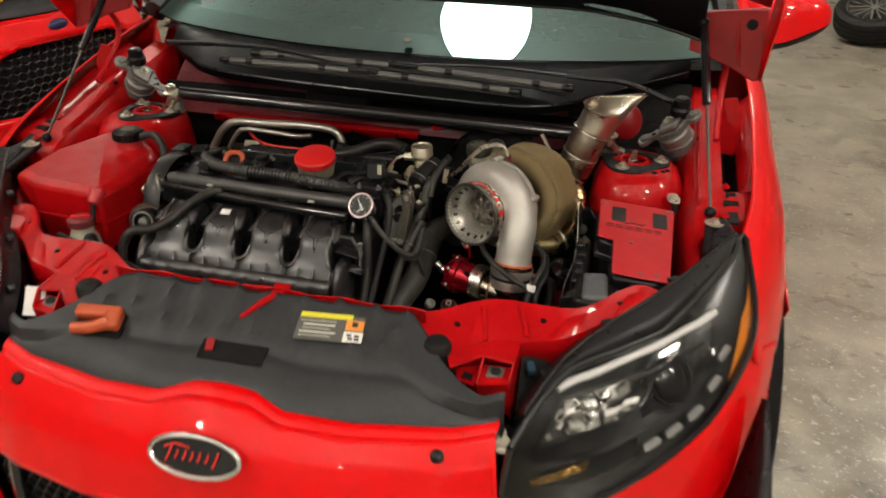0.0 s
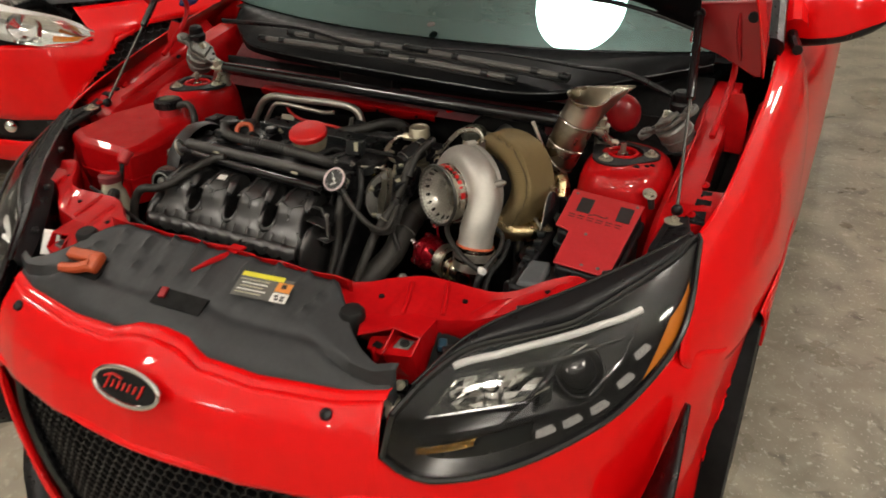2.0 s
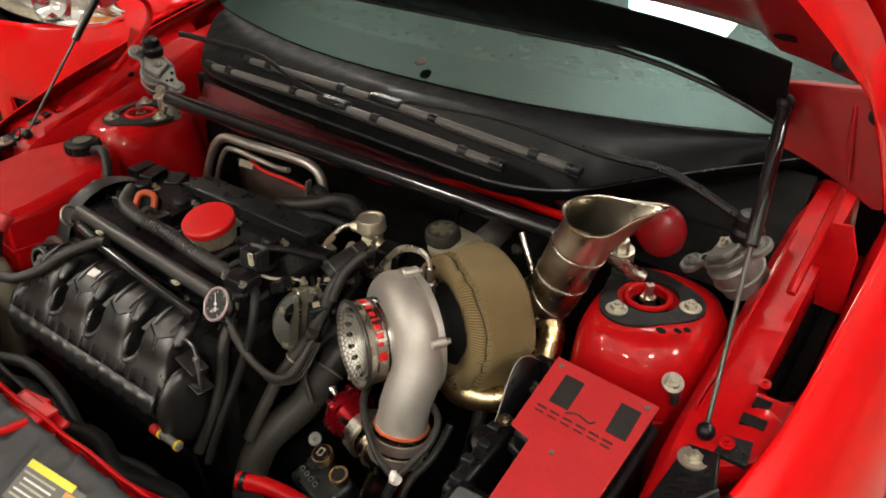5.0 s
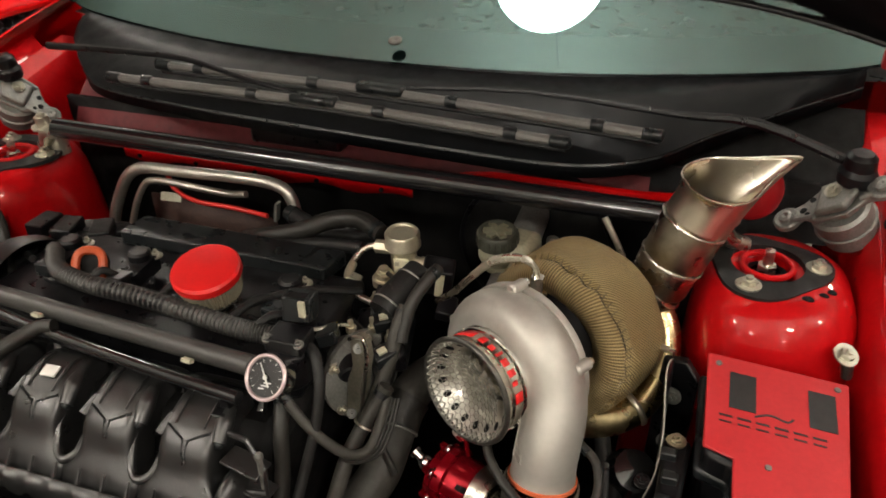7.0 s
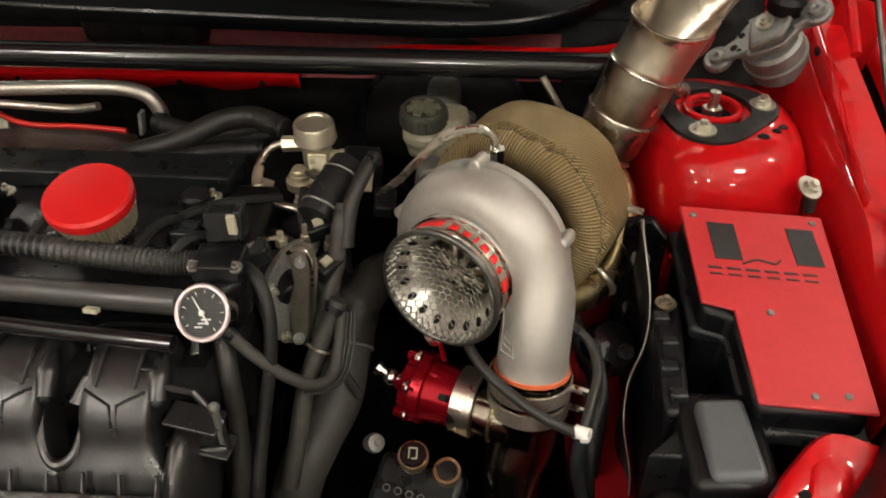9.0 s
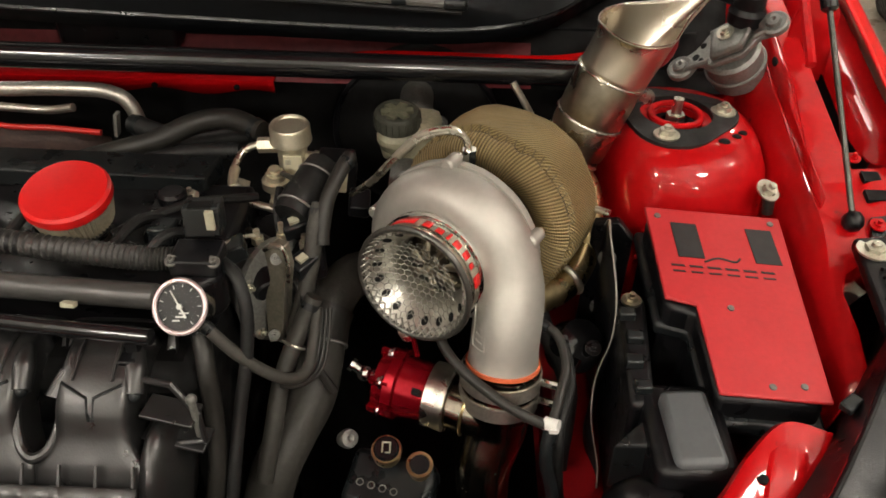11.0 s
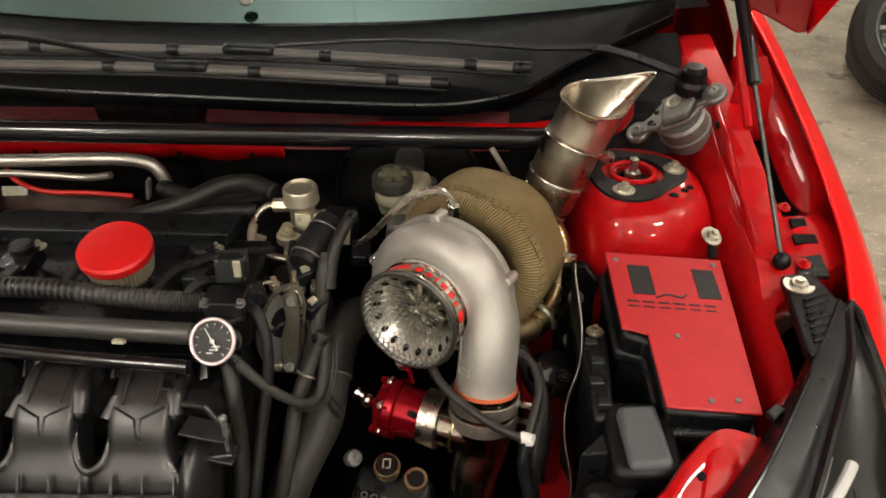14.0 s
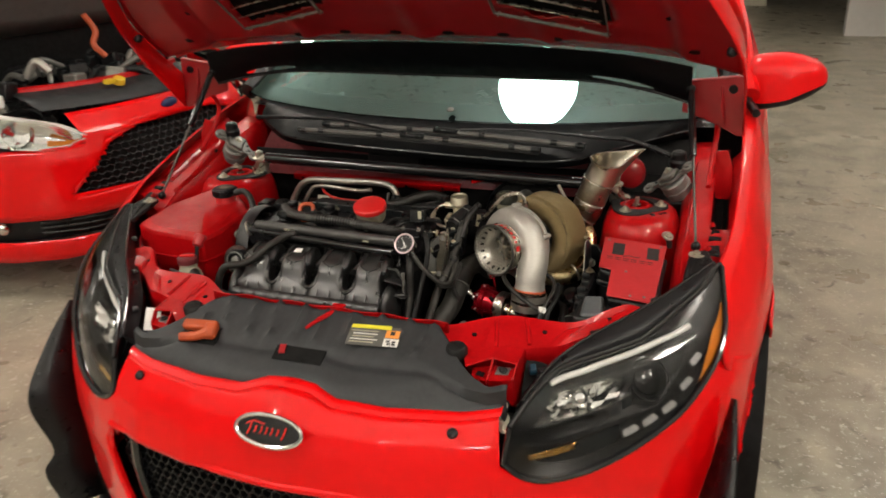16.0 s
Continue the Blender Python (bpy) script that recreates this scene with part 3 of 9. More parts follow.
def headlamp(s):
    U = cr([(s * x, y, z) for x, y, z in HU], 6)
    D = cr([(s * x, y, z) for x, y, z in HD], 6)
    n = len(U)
    out = V(s * 0.55, -0.62, 0.56)
    out /= np.linalg.norm(out)

    def at(u, v, lift=0.0):
        """u along the lamp, v from the upper edge to the lower, lift outward."""
        k = u * (n - 1)
        i = int(min(n - 2, math.floor(k)))
        w = k - i
        a, c = U[i] * (1 - w) + U[i + 1] * w, D[i] * (1 - w) + D[i + 1] * w
        bul = 0.030 * math.sin(math.pi * v) * math.sin(math.pi * min(1, max(0, u * 0.92 + 0.06)))
        return a * (1 - v) + c * v + out * (bul + lift)
    def top(u):
        """Where the lens begins below the housing's upper edge."""
        return float(np.interp(u * 7, range(8), (0.0, 0.0, 0.05, 0.14, 0.19, 0.145, 0.13, 0.0)))

    def down(u, k):
        return [top(u) + (1 - top(u)) * v for v in np.linspace(0, 1, k)]
    edge = [at(u, top(u)) for u in np.linspace(0, 1, n)]
    hl = part("headlamp", M().grid([[at(u, v, -0.055 * math.sin(math.pi * v) * math.sin(math.pi * u) - 0.004) for v in down(u, 12)] for u in np.linspace(0, 1, 44)]), LAMPB, car, "black-backed projector headlamp")
    ed = [at(u, top(u), 0.003) for u in np.linspace(0, 1, 40)] + [at(u, 1.0, 0.003) for u in np.linspace(1, 0, 40)]
    part("lamp_seal", M().tube(ed + ed[:1], 0.006, seg=8, smooth=False, cap=False), GLOSSB, hl)
    lens = part("lens", M().grid([[at(u, v, 0.0) for v in down(u, 16)] for u in np.linspace(0, 1, 50)]), LENS, hl, "clear polycarbonate lens")
    lens.visible_shadow = False
    part("brow", M().grid([[at(u, v, -0.012 - 0.02 * math.sin(u * 3.1)) for v in (top(u) + 0.01, top(u) + 0.04, top(u) + 0.07)] for u in np.linspace(0.04, 0.93, 30)]), PLG, hl, "satin black brow")
    part("light_bar", M().tube([at(u, float(np.interp(u, [0.25, 0.37, 0.53, 0.65, 0.75], [0.12, 0.20, 0.255, 0.305, 0.38])), -0.012) for u in np.linspace(0.25, 0.75, 24)], 0.0060, seg=10, smooth=False), WHITEP, hl, "white daytime light bar")
    # reflector bowl and projector
    qc = [(0.26, 0.22), (0.53, 0.38), (0.47, 0.60), (0.17, 0.44)]

    def ref(a, c_, dep):
        u = (qc[0][0] * (1 - a) + qc[1][0] * a) * (1 - c_) + (qc[3][0] * (1 - a) + qc[2][0] * a) * c_
        v = (qc[0][1] * (1 - a) + qc[1][1] * a) * (1 - c_) + (qc[3][1] * (1 - a) + qc[2][1] * a) * c_
        return at(u, v, dep)
    part("reflector", M().grid([[ref(a, c_, -0.014 - 0.030 * min(1, 5 * min(a, 1 - a, c_, 1 - c_)) + 0.004 * math.sin(i * 1.9 + j * 1.3)) for j, c_ in enumerate(np.linspace(0, 1, 8))] for i, a in enumerate(np.linspace(0, 1, 10))]), CHR, hl, "faceted chrome reflector", angle=15)
    c = ref(0.6, 0.5, -0.03)
    part("bulb", M().lathe(c - out * 0.02, out, [(0, 0.018), (0.014, 0.018), (0.022, 0.010), (0.024, 0)], 20), CHR, hl)
    rim_ = [ref(a, c_, -0.011) for a, c_ in ((0, 0), (1, 0), (1, 1), (0, 1), (0, 0))]
    part("reflector_rim", M().tube(rim_, 0.0028, seg=6, smooth=False), GLOSSB, hl)
    c2 = at(0.60, 0.56, -0.030)
    part("projector", M().lathe(c2 - out * 0.02, out, [(0.0, 0.045), (0.014, 0.044), (0.016, 0.034), (0.022, 0.030), (0.030, 0.016), (0.032, 0)], 28), GLOSSB, hl, "smoked projector lens")
    part("projector_ring", M().torus(c2 + out * 0.004, out, 0.040, 0.0018, 36, 8), PLG, hl, "satin black projector ring")
    # swept black trim fins round the projector and under the reflector
    for (u0, v0), (u1, v1), (u2, v2), w_ in (((0.14, 0.62), (0.34, 0.70), (0.60, 0.80), 0.007), ((0.46, 0.36), (0.54, 0.40), (0.70, 0.50), 0.006), ((0.42, 0.70), (0.50, 0.52), (0.55, 0.36), 0.006), ((0.62, 0.76), (0.70, 0.62), (0.74, 0.46), 0.005)):
        m = M().tube([at(u0, v0, -0.016), at(u1, v1, -0.010), at(u2, v2, -0.016)], [w_ * 0.4, w_, w_ * 0.4], seg=10, n=8)
        part("trim_fin", m, GLOSSB, hl, "gloss black trim fin")
    # Added chrome strips stand in for lamp glints on the projector bezel.
    for u0, v0 in ((0.57, 0.40), (0.48, 0.56)):
        part("glint_strip", M().tube([at(u0, v0, -0.008), at(u0 + 0.035, v0 - 0.012, -0.008)], 0.0028, seg=8), CHR, hl)
    part("bezel", M().grid([[at(u, v, -0.018) for v in (0.40, 0.48, 0.58, 0.66)] for u in (0.50, 0.51, 0.52, 0.53)]), PLG, hl)
    for k, (u, v) in enumerate(((0.520, 0.845), (0.580, 0.865), (0.642, 0.875), (0.702, 0.815), (0.742, 0.70))):
        q = at(u, v, -0.008)
        t1 = unit(at(u + 0.02, v) - at(u - 0.02, v))
        t2 = unit(np.cross(out, t1))
        e = [q + t1 * 0.0140 * a + t2 * 0.0052 * bb for a, bb in ((-1.2, -0.8), (-0.7, -1.2), (1.0, -1.2), (1.25, -0.5), (0.9, 1.2), (-1.0, 1.2))]
        part("led_cell_frame", M().prism([q + (p - q) * 1.35 for p in e], -out * 0.002, out * 0.001), GLOSSB, hl)
        part("led_cell", M().prism(e, (0, 0, 0), out * 0.004), LEDM, hl, "small frosted LED cell")
    part("side_marker", M().grid([[at(u, v, -0.005) for v in np.linspace(0.97 - 0.30 * min(1, k * 2.2), 0.95, 7)] for k, u in zip(np.linspace(0, 1, 14), np.linspace(0.745, 0.905, 14))]), AMBER, hl, "amber side marker")
    part("amber_bulb", M().grid([[at(u, v, -0.016 + 0.004 * math.sin(u * 190) * math.sin(v * 90)) for v in np.linspace(0.74, 0.80, 6)] for u in np.linspace(0.17, 0.36, 22)]), AMBR, hl, "amber turn bulb strip")
    part("lower_tray", M().grid([[at(u, v, -0.02 - 0.02 * (1 - v)) for v in (0.74, 0.80, 0.93)] for u in np.linspace(0.05, 0.5, 16)]), PLG, hl)
    # rear housing inside the bay
    m = M()
    m.grid([[edge[i] + V(0, 0, 0.002), edge[i] * 0.5 + U[i] * 0.5 + V(-s * 0.002, 0.003, 0.004), U[i] + V(-s * 0.006, 0.008, 0.003), U[i] + V(-s * 0.010, 0.012, -0.010), U[i] + V(-s * (0.014 + 0.008 * math.sin(i * 0.11)), 0.016 + 0.008 * math.sin(i * 0.11), -0.020), U[i] + V(-s * 0.02, 0.02, -0.15)] for i in range(4, 42)])
    hs = part("lamp_housing", m, PLA, hl, "black plastic lamp housing", solid=0.003)
    part("lens_flange", M().tube([U[i] + V(-s * 0.005, 0.007, 0.005) for i in range(4, 42)], 0.0030, seg=8, smooth=False), GLOSSB, hs)
    for i in (10, 19, 29):
        part("housing_clip", M().box(U[i] + V(-s * 0.016, 0.018, -0.008), (0.020, 0.012, 0.008), (0, 0, s * 40)), PLG, hs, bevel=0.002)
    return hl


headlamp(1)
headlamp(-1)

# ---------- fenders, doors, cabin ----------
FP = [[(0.754, 0.708, 0.887), (0.770, 0.62, 0.836), (0.774, 0.552, 0.786), (0.783, 0.525, 0.742), (0.811, 0.575, 0.704)],
      [(0.772, 0.800, 0.915), (0.803, 0.78, 0.888), (0.834, 0.75, 0.82), (0.850, 0.72, 0.74), (0.853, 0.70, 0.684)],
      [(0.782, 0.950, 0.955), (0.820, 0.95, 0.926), (0.860, 0.95, 0.85), (0.880, 0.95, 0.77), (0.886, 0.95, 0.715)],
      [(0.788, 1.150, 1.000), (0.828, 1.15, 0.968), (0.868, 1.16, 0.87), (0.886, 1.20, 0.76), (0.890, 1.22, 0.69)],
      [(0.785, 1.330, 1.035), (0.832, 1.34, 1.005), (0.872, 1.35, 0.90), (0.888, 1.36, 0.76), (0.894, 1.36, 0.66)],
      [(0.770, 1.480, 1.055), (0.830, 1.48, 1.02), (0.868, 1.48, 0.90), (0.886, 1.48, 0.76), (0.890, 1.48, 0.62)]]


def wheel(at, s, car_ob, rim_mat, R=0.325, w=0.215, spokes=10):
    x, y, z = at
    wh = part("wheel", M().lathe((x - s * w * 0.30, y, z), (s, 0, 0), [(0, 0.05), (0.01, R * 0.62), (w * 0.4, R * 0.60), (w * 0.74, R * 0.66), (w * 0.76, R * 0.70)], 40), rim_mat, car_ob, "alloy wheel")
    part("tyre", M().lathe((x - s * w / 2, y, z), (s, 0, 0), [(0.01, R * 0.68), (0.0, R * 0.80), (0.012, R * 0.93), (0.035, R * 0.985), (0.06, R), (w - 0.06, R), (w - 0.035, R * 0.985), (w - 0.012, R * 0.93), (w, R * 0.80), (w - 0.01, R * 0.68)], 64), RUB, wh, "black rubber tyre")
    for k in range(spokes):
        a = 2 * math.pi * k / spokes
        d = V(0, math.cos(a), math.sin(a))
        e = V(0, -math.sin(a), math.cos(a))
        o = V(x + s * w * 0.36, y, z)
        for f in (-1, 1):
            m = M().prism([o + d * 0.045 + e * 0.006, o + d * 0.045 - e * 0.006, o + d * R * 0.66 + e * f * 0.028 - e * 0.006, o + d * R * 0.66 + e * f * 0.028 + e * 0.006], V(-s * 0.03, 0, 0), V(s * 0.006, 0, 0))
            part("spoke", m, rim_mat, wh)
    part("hub_cap", M().cyl((x + s * w * 0.2, y, z), (x + s * w * 0.40, y, z), 0.055, 0.045), rim_mat, wh)
    return wh


for s in (-1, 1):
    G = np.array([[(s * x, y, z) for x, y, z in r] for r in FP])
    a = cr(G.reshape(len(FP), -1), 7).reshape(-1, 5, 3)
    a = np.array([cr(r, 5) for r in a])
    part("fender", M().grid(a), RED, car, "gloss red front fender", solid=0.003, offset=-1)
    # side panel round the wheel arch
    cy, cz, R0 = 0.985, 0.33, 0.372
    rws = []
    for th in np.linspace(1.12, math.pi + 0.12, 40):
        p = V(s * 0.884, cy - R0 * math.cos(th), cz + R0 * math.sin(th))
        y = p[1] + (p[1] - cy) * 0.25
        top = np.interp(np.clip(p[1], 0.6, 1.48), [0.6, 0.72, 0.95, 1.22, 1.36, 1.48], [0.70, 0.705, 0.72, 0.69, 0.66, 0.62])
        xt = np.interp(np.clip(p[1], 0.6, 1.48), [0.575, 0.70, 0.95, 1.22, 1.48], [0.820, 0.862, 0.886, 0.89, 0.89])
        q = V(s * xt, np.clip(cy + (p[1] - cy) * 1.18, 0.60, 1.48), max(p[2], top)) if th > 0.15 and th < math.pi - 0.1 else V(s * 0.880, np.clip(cy + (p[1] - cy) * 1.3, 0.60, 1.48), p[2])
        rws.append([p + V(-s * 0.03, 0, 0), p, p * 0.5 + q * 0.5 + V(s * 0.004, 0, 0), q])
    part("wheel_arch", M().grid(rws), RED, car, solid=0.003)
    part("arch_liner", M().lathe((s * 0.60, cy, cz), (s, 0, 0), [(0, 0.38), (0.28, 0.385)], 48), FAR_DARK, car)
    wheel((s * 0.772, cy, 0.325), s, car, DCAST)
    wheel((s * 0.795, cy + 2.65, 0.325), s, car, DCAST)
    # door and rear side
    st = [(1.486, 0.86), (2.0, 0.90), (2.6, 0.905), (3.3, 0.90), (4.0, 0.86), (4.30, 0.74)]
    rws = [[(s * (w - 0.04), y, 0.20), (s * w, y, 0.34), (s * (w + 0.006), y, 0.62), (s * (w + 0.004), y, 0.78), (s * (w - 0.02), y, 0.92), (s * (w - 0.07), y, 1.03 + 0.03 * (y - 1.5) / 2.5)] for y, w in st]
    rr = cr(np.array(rws).reshape(len(st), -1), 6).reshape(-1, 6, 3)
    part("door", M().grid([r for r in rr]), RED, car, "red door and flank", solid=0.004, offset=-1)
    part("side_window", M().grid([[(s * 0.815, 1.62, 1.05), (s * 0.70, 2.12, 1.36)], [(s * 0.825, 2.6, 1.07), (s * 0.70, 2.6, 1.42)], [(s * 0.80, 3.4, 1.09), (s * 0.68, 3.3, 1.39)], [(s * 0.76, 3.9, 1.13), (s * 0.66, 3.8, 1.30)]]), GLASSW, car)
    part("pillar_trim", M().tube([(s * 0.765, 1.36, 1.055), (s * 0.715, 1.72, 1.22), (s * 0.655, 2.08, 1.385), (s * 0.60, 2.4, 1.43)], 0.030, seg=10), PLA, car, "black windscreen pillar trim")
    part("cant_rail", M().tube([(s * 0.80, 1.50, 1.075), (s * 0.755, 1.78, 1.235), (s * 0.690, 2.14, 1.395), (s * 0.65, 2.6, 1.45), (s * 0.64, 3.4, 1.42)], 0.030, seg=10), RED, car, "red roof rail")
    part("sill_trim", M().tube([(s * 0.82, 1.40, 1.048), (s * 0.79, 1.62, 1.068), (s * 0.80, 2.4, 1.075), (s * 0.79, 3.4, 1.09)], 0.012, seg=8), PLA, car)
    # mirror
    MX = [0.785, 0.79, 0.805, 0.84, 0.90, 0.95, 0.985, 1.003, 1.008]
    zt_, zs_, zb_ = [1.10, 1.145, 1.170, 1.181, 1.184, 1.174, 1.158, 1.138, 1.122], [1.052, 1.050, 1.048, 1.049, 1.060, 1.083, 1.098, 1.106, 1.110], [1.040, 1.026, 1.020, 1.022, 1.036, 1.056, 1.080, 1.098, 1.105]
    hd_ = [0.030, 0.055, 0.068, 0.075, 0.074, 0.066, 0.052, 0.030, 0.008]
    ca_ = np.linspace(0, math.pi, 15)
    def arc(x, z0, z1, d, up):
        return [(s * x, 1.605 - d * math.copysign(abs(math.cos(a)) ** 0.75, math.cos(a)), z0 + (z1 - z0) * abs(math.sin(a)) ** 0.62) for a in ca_]
    up_ = cr(np.array([arc(x, b0, t0, d, 1) for x, t0, b0, d in zip(MX, zt_, zs_, hd_)]).reshape(len(MX), -1), 4).reshape(-1, 15, 3)
    dn_ = cr(np.array([arc(x, b0, t0, d * 0.97, -1) for x, t0, b0, d in zip(MX, zb_, zs_, hd_)]).reshape(len(MX), -1), 4).reshape(-1, 15, 3)
    mir = part("mirror", M().grid(up_), RED, car, "red door mirror shell", angle=60)
    part("mirror_base", M().grid(dn_), PLA, mir, "black lower mirror shell", angle=60)
    part("mirror_arm", M().tube([(s * 0.76, 1.62, 1.05), (s * 0.82, 1.61, 1.06), (s * 0.86, 1.60, 1.08)], 0.020, seg=10), PLA, mir)
    part("mirror_glass", M().box((s * 0.895, 1.657, 1.12), (0.17, 0.006, 0.085)), CHR, mir)

part("roof", M().grid([[(x, y, z - 0.09 * (abs(x) / 0.66) ** 3) for x in np.linspace(-0.66, 0.66, 13)] for y, z in ((2.02, 1.425), (2.4, 1.470), (2.9, 1.478), (3.4, 1.45), (3.8, 1.40))]), RED, car, solid=0.01)
part("tail", M().grid([[(x, 3.8, 1.38) , (x * 1.1, 4.15, 1.05), (x * 1.15, 4.33, 0.8), (x * 1.12, 4.33, 0.3)] for x in np.linspace(-0.68, 0.68, 9)]), RED, car, solid=0.01)
part("underbody", M().box((0, 2.35, 0.19), (1.60, 3.9, 0.05)), FAR_DARK, car)
part("seat", M().box((-0.37, 2.5, 0.85), (0.5, 0.16, 0.75), (-12, 0, 0)).box((0.37, 2.5, 0.85), (0.5, 0.16, 0.75), (-12, 0, 0)), FAR_DARK, car, bevel=0.05)

# windscreen
WB = [(-0.735, 1.325, 1.062), (-0.60, 1.235, 1.058), (-0.30, 1.155, 1.052), (0, 1.135, 1.050), (0.30, 1.155, 1.052), (0.60, 1.235, 1.058), (0.735, 1.325, 1.062)]
WT = [(-0.60, 2.12, 1.395), (-0.47, 2.08, 1.415), (-0.24, 2.04, 1.43), (0, 2.03, 1.435), (0.24, 2.04, 1.43), (0.47, 2.08, 1.415), (0.60, 2.12, 1.395)]
cb, ct = cr(WB, 6), cr(WT, 6)
ws = part("windscreen", M().grid([[a * (1 - v) + c * v + V(0, -0.003, 0.009) * math.sin(math.pi * v) for v in np.linspace(0, 1, 20)] for a, c in zip(cb, ct)]), GLASSW, car, "green-tinted windscreen")
ws.visible_shadow = False
m = M()
m.grid([[a * (1 - v) + c * v + V(0, -0.003, 0.009) * math.sin(math.pi * v) + V(0, 0.004, -0.006) for v in (0, 0.045, 0.085)] for a, c in zip(cb, ct)])
part("frit_band", m, GLOSSB, ws)
part("dashboard", M().grid([[(x, 1.22 + 0.22 * abs(x) ** 2, 1.02), (x, 1.5, 1.03), (x, 1.85, 1.06), (x, 1.98, 1.0), (x, 1.95, 0.7)] for x in np.linspace(-0.74, 0.74, 13)]), PLG, car, "dark dashboard top")
part("sensor_pad", M().lathe((0.013, 1.155, 1.075), (0, -0.35, 0.94), [(0, 0.011), (0.002, 0.010), (0.003, 0.007), (0.001, 0)], 24), RIMD, ws)

# ---------- bonnet, raised ----------
HA = radians(36)
HO = V(0, 1.10, 1.175)
hd, hn = V(0, -math.cos(HA), math.sin(HA)), V(0, -math.sin(HA), -math.cos(HA))


def hood_pt(x, s, lift=0.0):
    """x across, s forward from the rear edge, lift toward the engine."""
    ax = abs(x)
    crown = 0.04 * (1 - (ax / 0.78) ** 2)
    rear = -0.09 * (ax / 0.76) ** 2.2 * max(0, 1 - s / 0.5)
    return HO + V(x, 0, 0) + hd * (s + rear * 0.2) - hn * crown * 0.6 + hn * (lift + 0.035 * (ax / 0.76) ** 6)


def hood_half(s):
    return np.interp(s, [0, 0.1, 0.2, 0.3, 0.35, 0.4, 0.45, 0.5, 0.55, 0.7, 0.85, 0.98], [0.778, 0.772, 0.766, 0.756, 0.742, 0.724, 0.704, 0.682, 0.662, 0.61, 0.54, 0.45])


hood = part("bonnet", M().grid([[hood_pt(u * hood_half(s), s, -0.030) for u in np.linspace(-1, 1, 40)] for s in np.linspace(0.10, 0.98, 28)]), RED, car, "raised red bonnet skin", solid=0.002)


def inner(u, s):
    """Pressed relief of the bonnet's inner panel."""
    au = abs(u)
    d = 0.0
    if 0.10 < s < 0.86 and au < 0.84:
        d -= 0.016 * min(1, (s - 0.10) / 0.03, (0.86 - s) / 0.03, (0.84 - au) / 0.04)
    for c in (0.0, 0.42):
        d += 0.012 * math.exp(-((au - c) / 0.035) ** 2) * (1 if 0.1 < s < 0.9 else 0)
    d += 0.012 * math.exp(-((s - 0.47) / 0.03) ** 2) * (1 if au < 0.85 else 0)
    return d


mi = M()
NU, NS = 90, 70
gi = np.array([[hood_pt(u * (hood_half(s) - 0.006), s, inner(u, s)) for u in np.linspace(-1, 1, NU)] for s in np.linspace(0.150, 0.972, NS)])
mi.v = [tuple(p) for p in gi.reshape(-1, 3)]
us, ss = np.linspace(-1, 1, NU), np.linspace(0.150, 0.972, NS)
for i in range(NS - 1):
    for j in range(NU - 1):
        x, s = us[j] * hood_half(ss[i]), ss[i]
        if 0.22 < abs(x) < 0.47 and 0.265 < s + 0.3 * (abs(x) - 0.345) < 0.445:
            continue
        mi.f.append((i * NU + j, i * NU + j + 1, (i + 1) * NU + j + 1, (i + 1) * NU + j))
# Same paint as the skin; its shade is put into the colour.
part("inner_panel", mi, REDSHADED, hood, "pressed red inner bonnet panel", solid=0.0015)
def vent_pt(x, s, lift):
    """On the slanted field of a bonnet vent."""
    return hood_pt(x, s + 0.095 - 0.3 * (abs(x) - 0.345), lift)


for sgn in (-1, 1):
    vent = part("bonnet_vent", M().grid([[vent_pt(x, s, -0.022) for s in (0.165, 0.365)] for x in np.linspace(sgn * 0.215, sgn * 0.475, 6)]), FAR_DARK, hood, "louvred bonnet vent")
    cr4 = [vent_pt(sgn * a, c, 0.002) for a, c in ((0.22, 0.17), (0.47, 0.17), (0.47, 0.36), (0.22, 0.36), (0.22, 0.17))]
    part("vent_frame", M().tube(cr4, 0.004, seg=8, smooth=False), DCAST, vent)
    for k in range(4):
        s0 = 0.20 + 0.042 * k
        part("louvre", M().grid([[vent_pt(x, s0, -0.012), vent_pt(x, s0 + 0.022, 0.004)] for x in np.linspace(sgn * 0.235, sgn * 0.455, 5)]), STEEL, vent, solid=0.002)
    for k in range(5):
        part("vent_bolt", M().hexbolt(vent_pt(sgn * (0.225 + 0.06 * k), 0.158, -0.006), hn, 0.005, 0.004), STEEL, vent)


def trim_pt(x, v):
    """Black rear trim: v 0 at the red panel, 1 at the free edge above the glass."""
    ax = abs(x)
    drop = max(0.0, (ax - 0.36) / 0.29) ** 2
    a = hood_pt(x, 0.152 - 0.02 * (ax / 0.6) ** 2, 0.001)
    c = HO + V(x, 0, 0) + hd * 0.004 + V(0, -0.055, -0.034) * drop + V(0, 0, 0.004)
    return a * (1 - v) + c * v + hn * 0.010 * math.sin(math.pi * v)


NTX, NTV = 220, 40
gt = np.array([[trim_pt(x, v) for v in np.linspace(0, 1, NTV)] for x in np.linspace(-0.655, 0.655, NTX)])
mt_ = M()
mt_.v = [tuple(p) for p in gt.reshape(-1, 3)]
for i in range(NTX - 1):
    for j in range(NTV - 1):
        x, v = -0.655 + 1.31 * (i + 0.5) / (NTX - 1), (j + 0.5) / (NTV - 1)
        if ((abs(x) - 0.490) / 0.078) ** 2 + ((v - 0.80 - 0.5 * (abs(x) - 0.49)) / 0.11) ** 2 < 1:
            continue
        mt_.f.append((i * NTV + j, i * NTV + j + 1, (i + 1) * NTV + j + 1, (i + 1) * NTV + j))
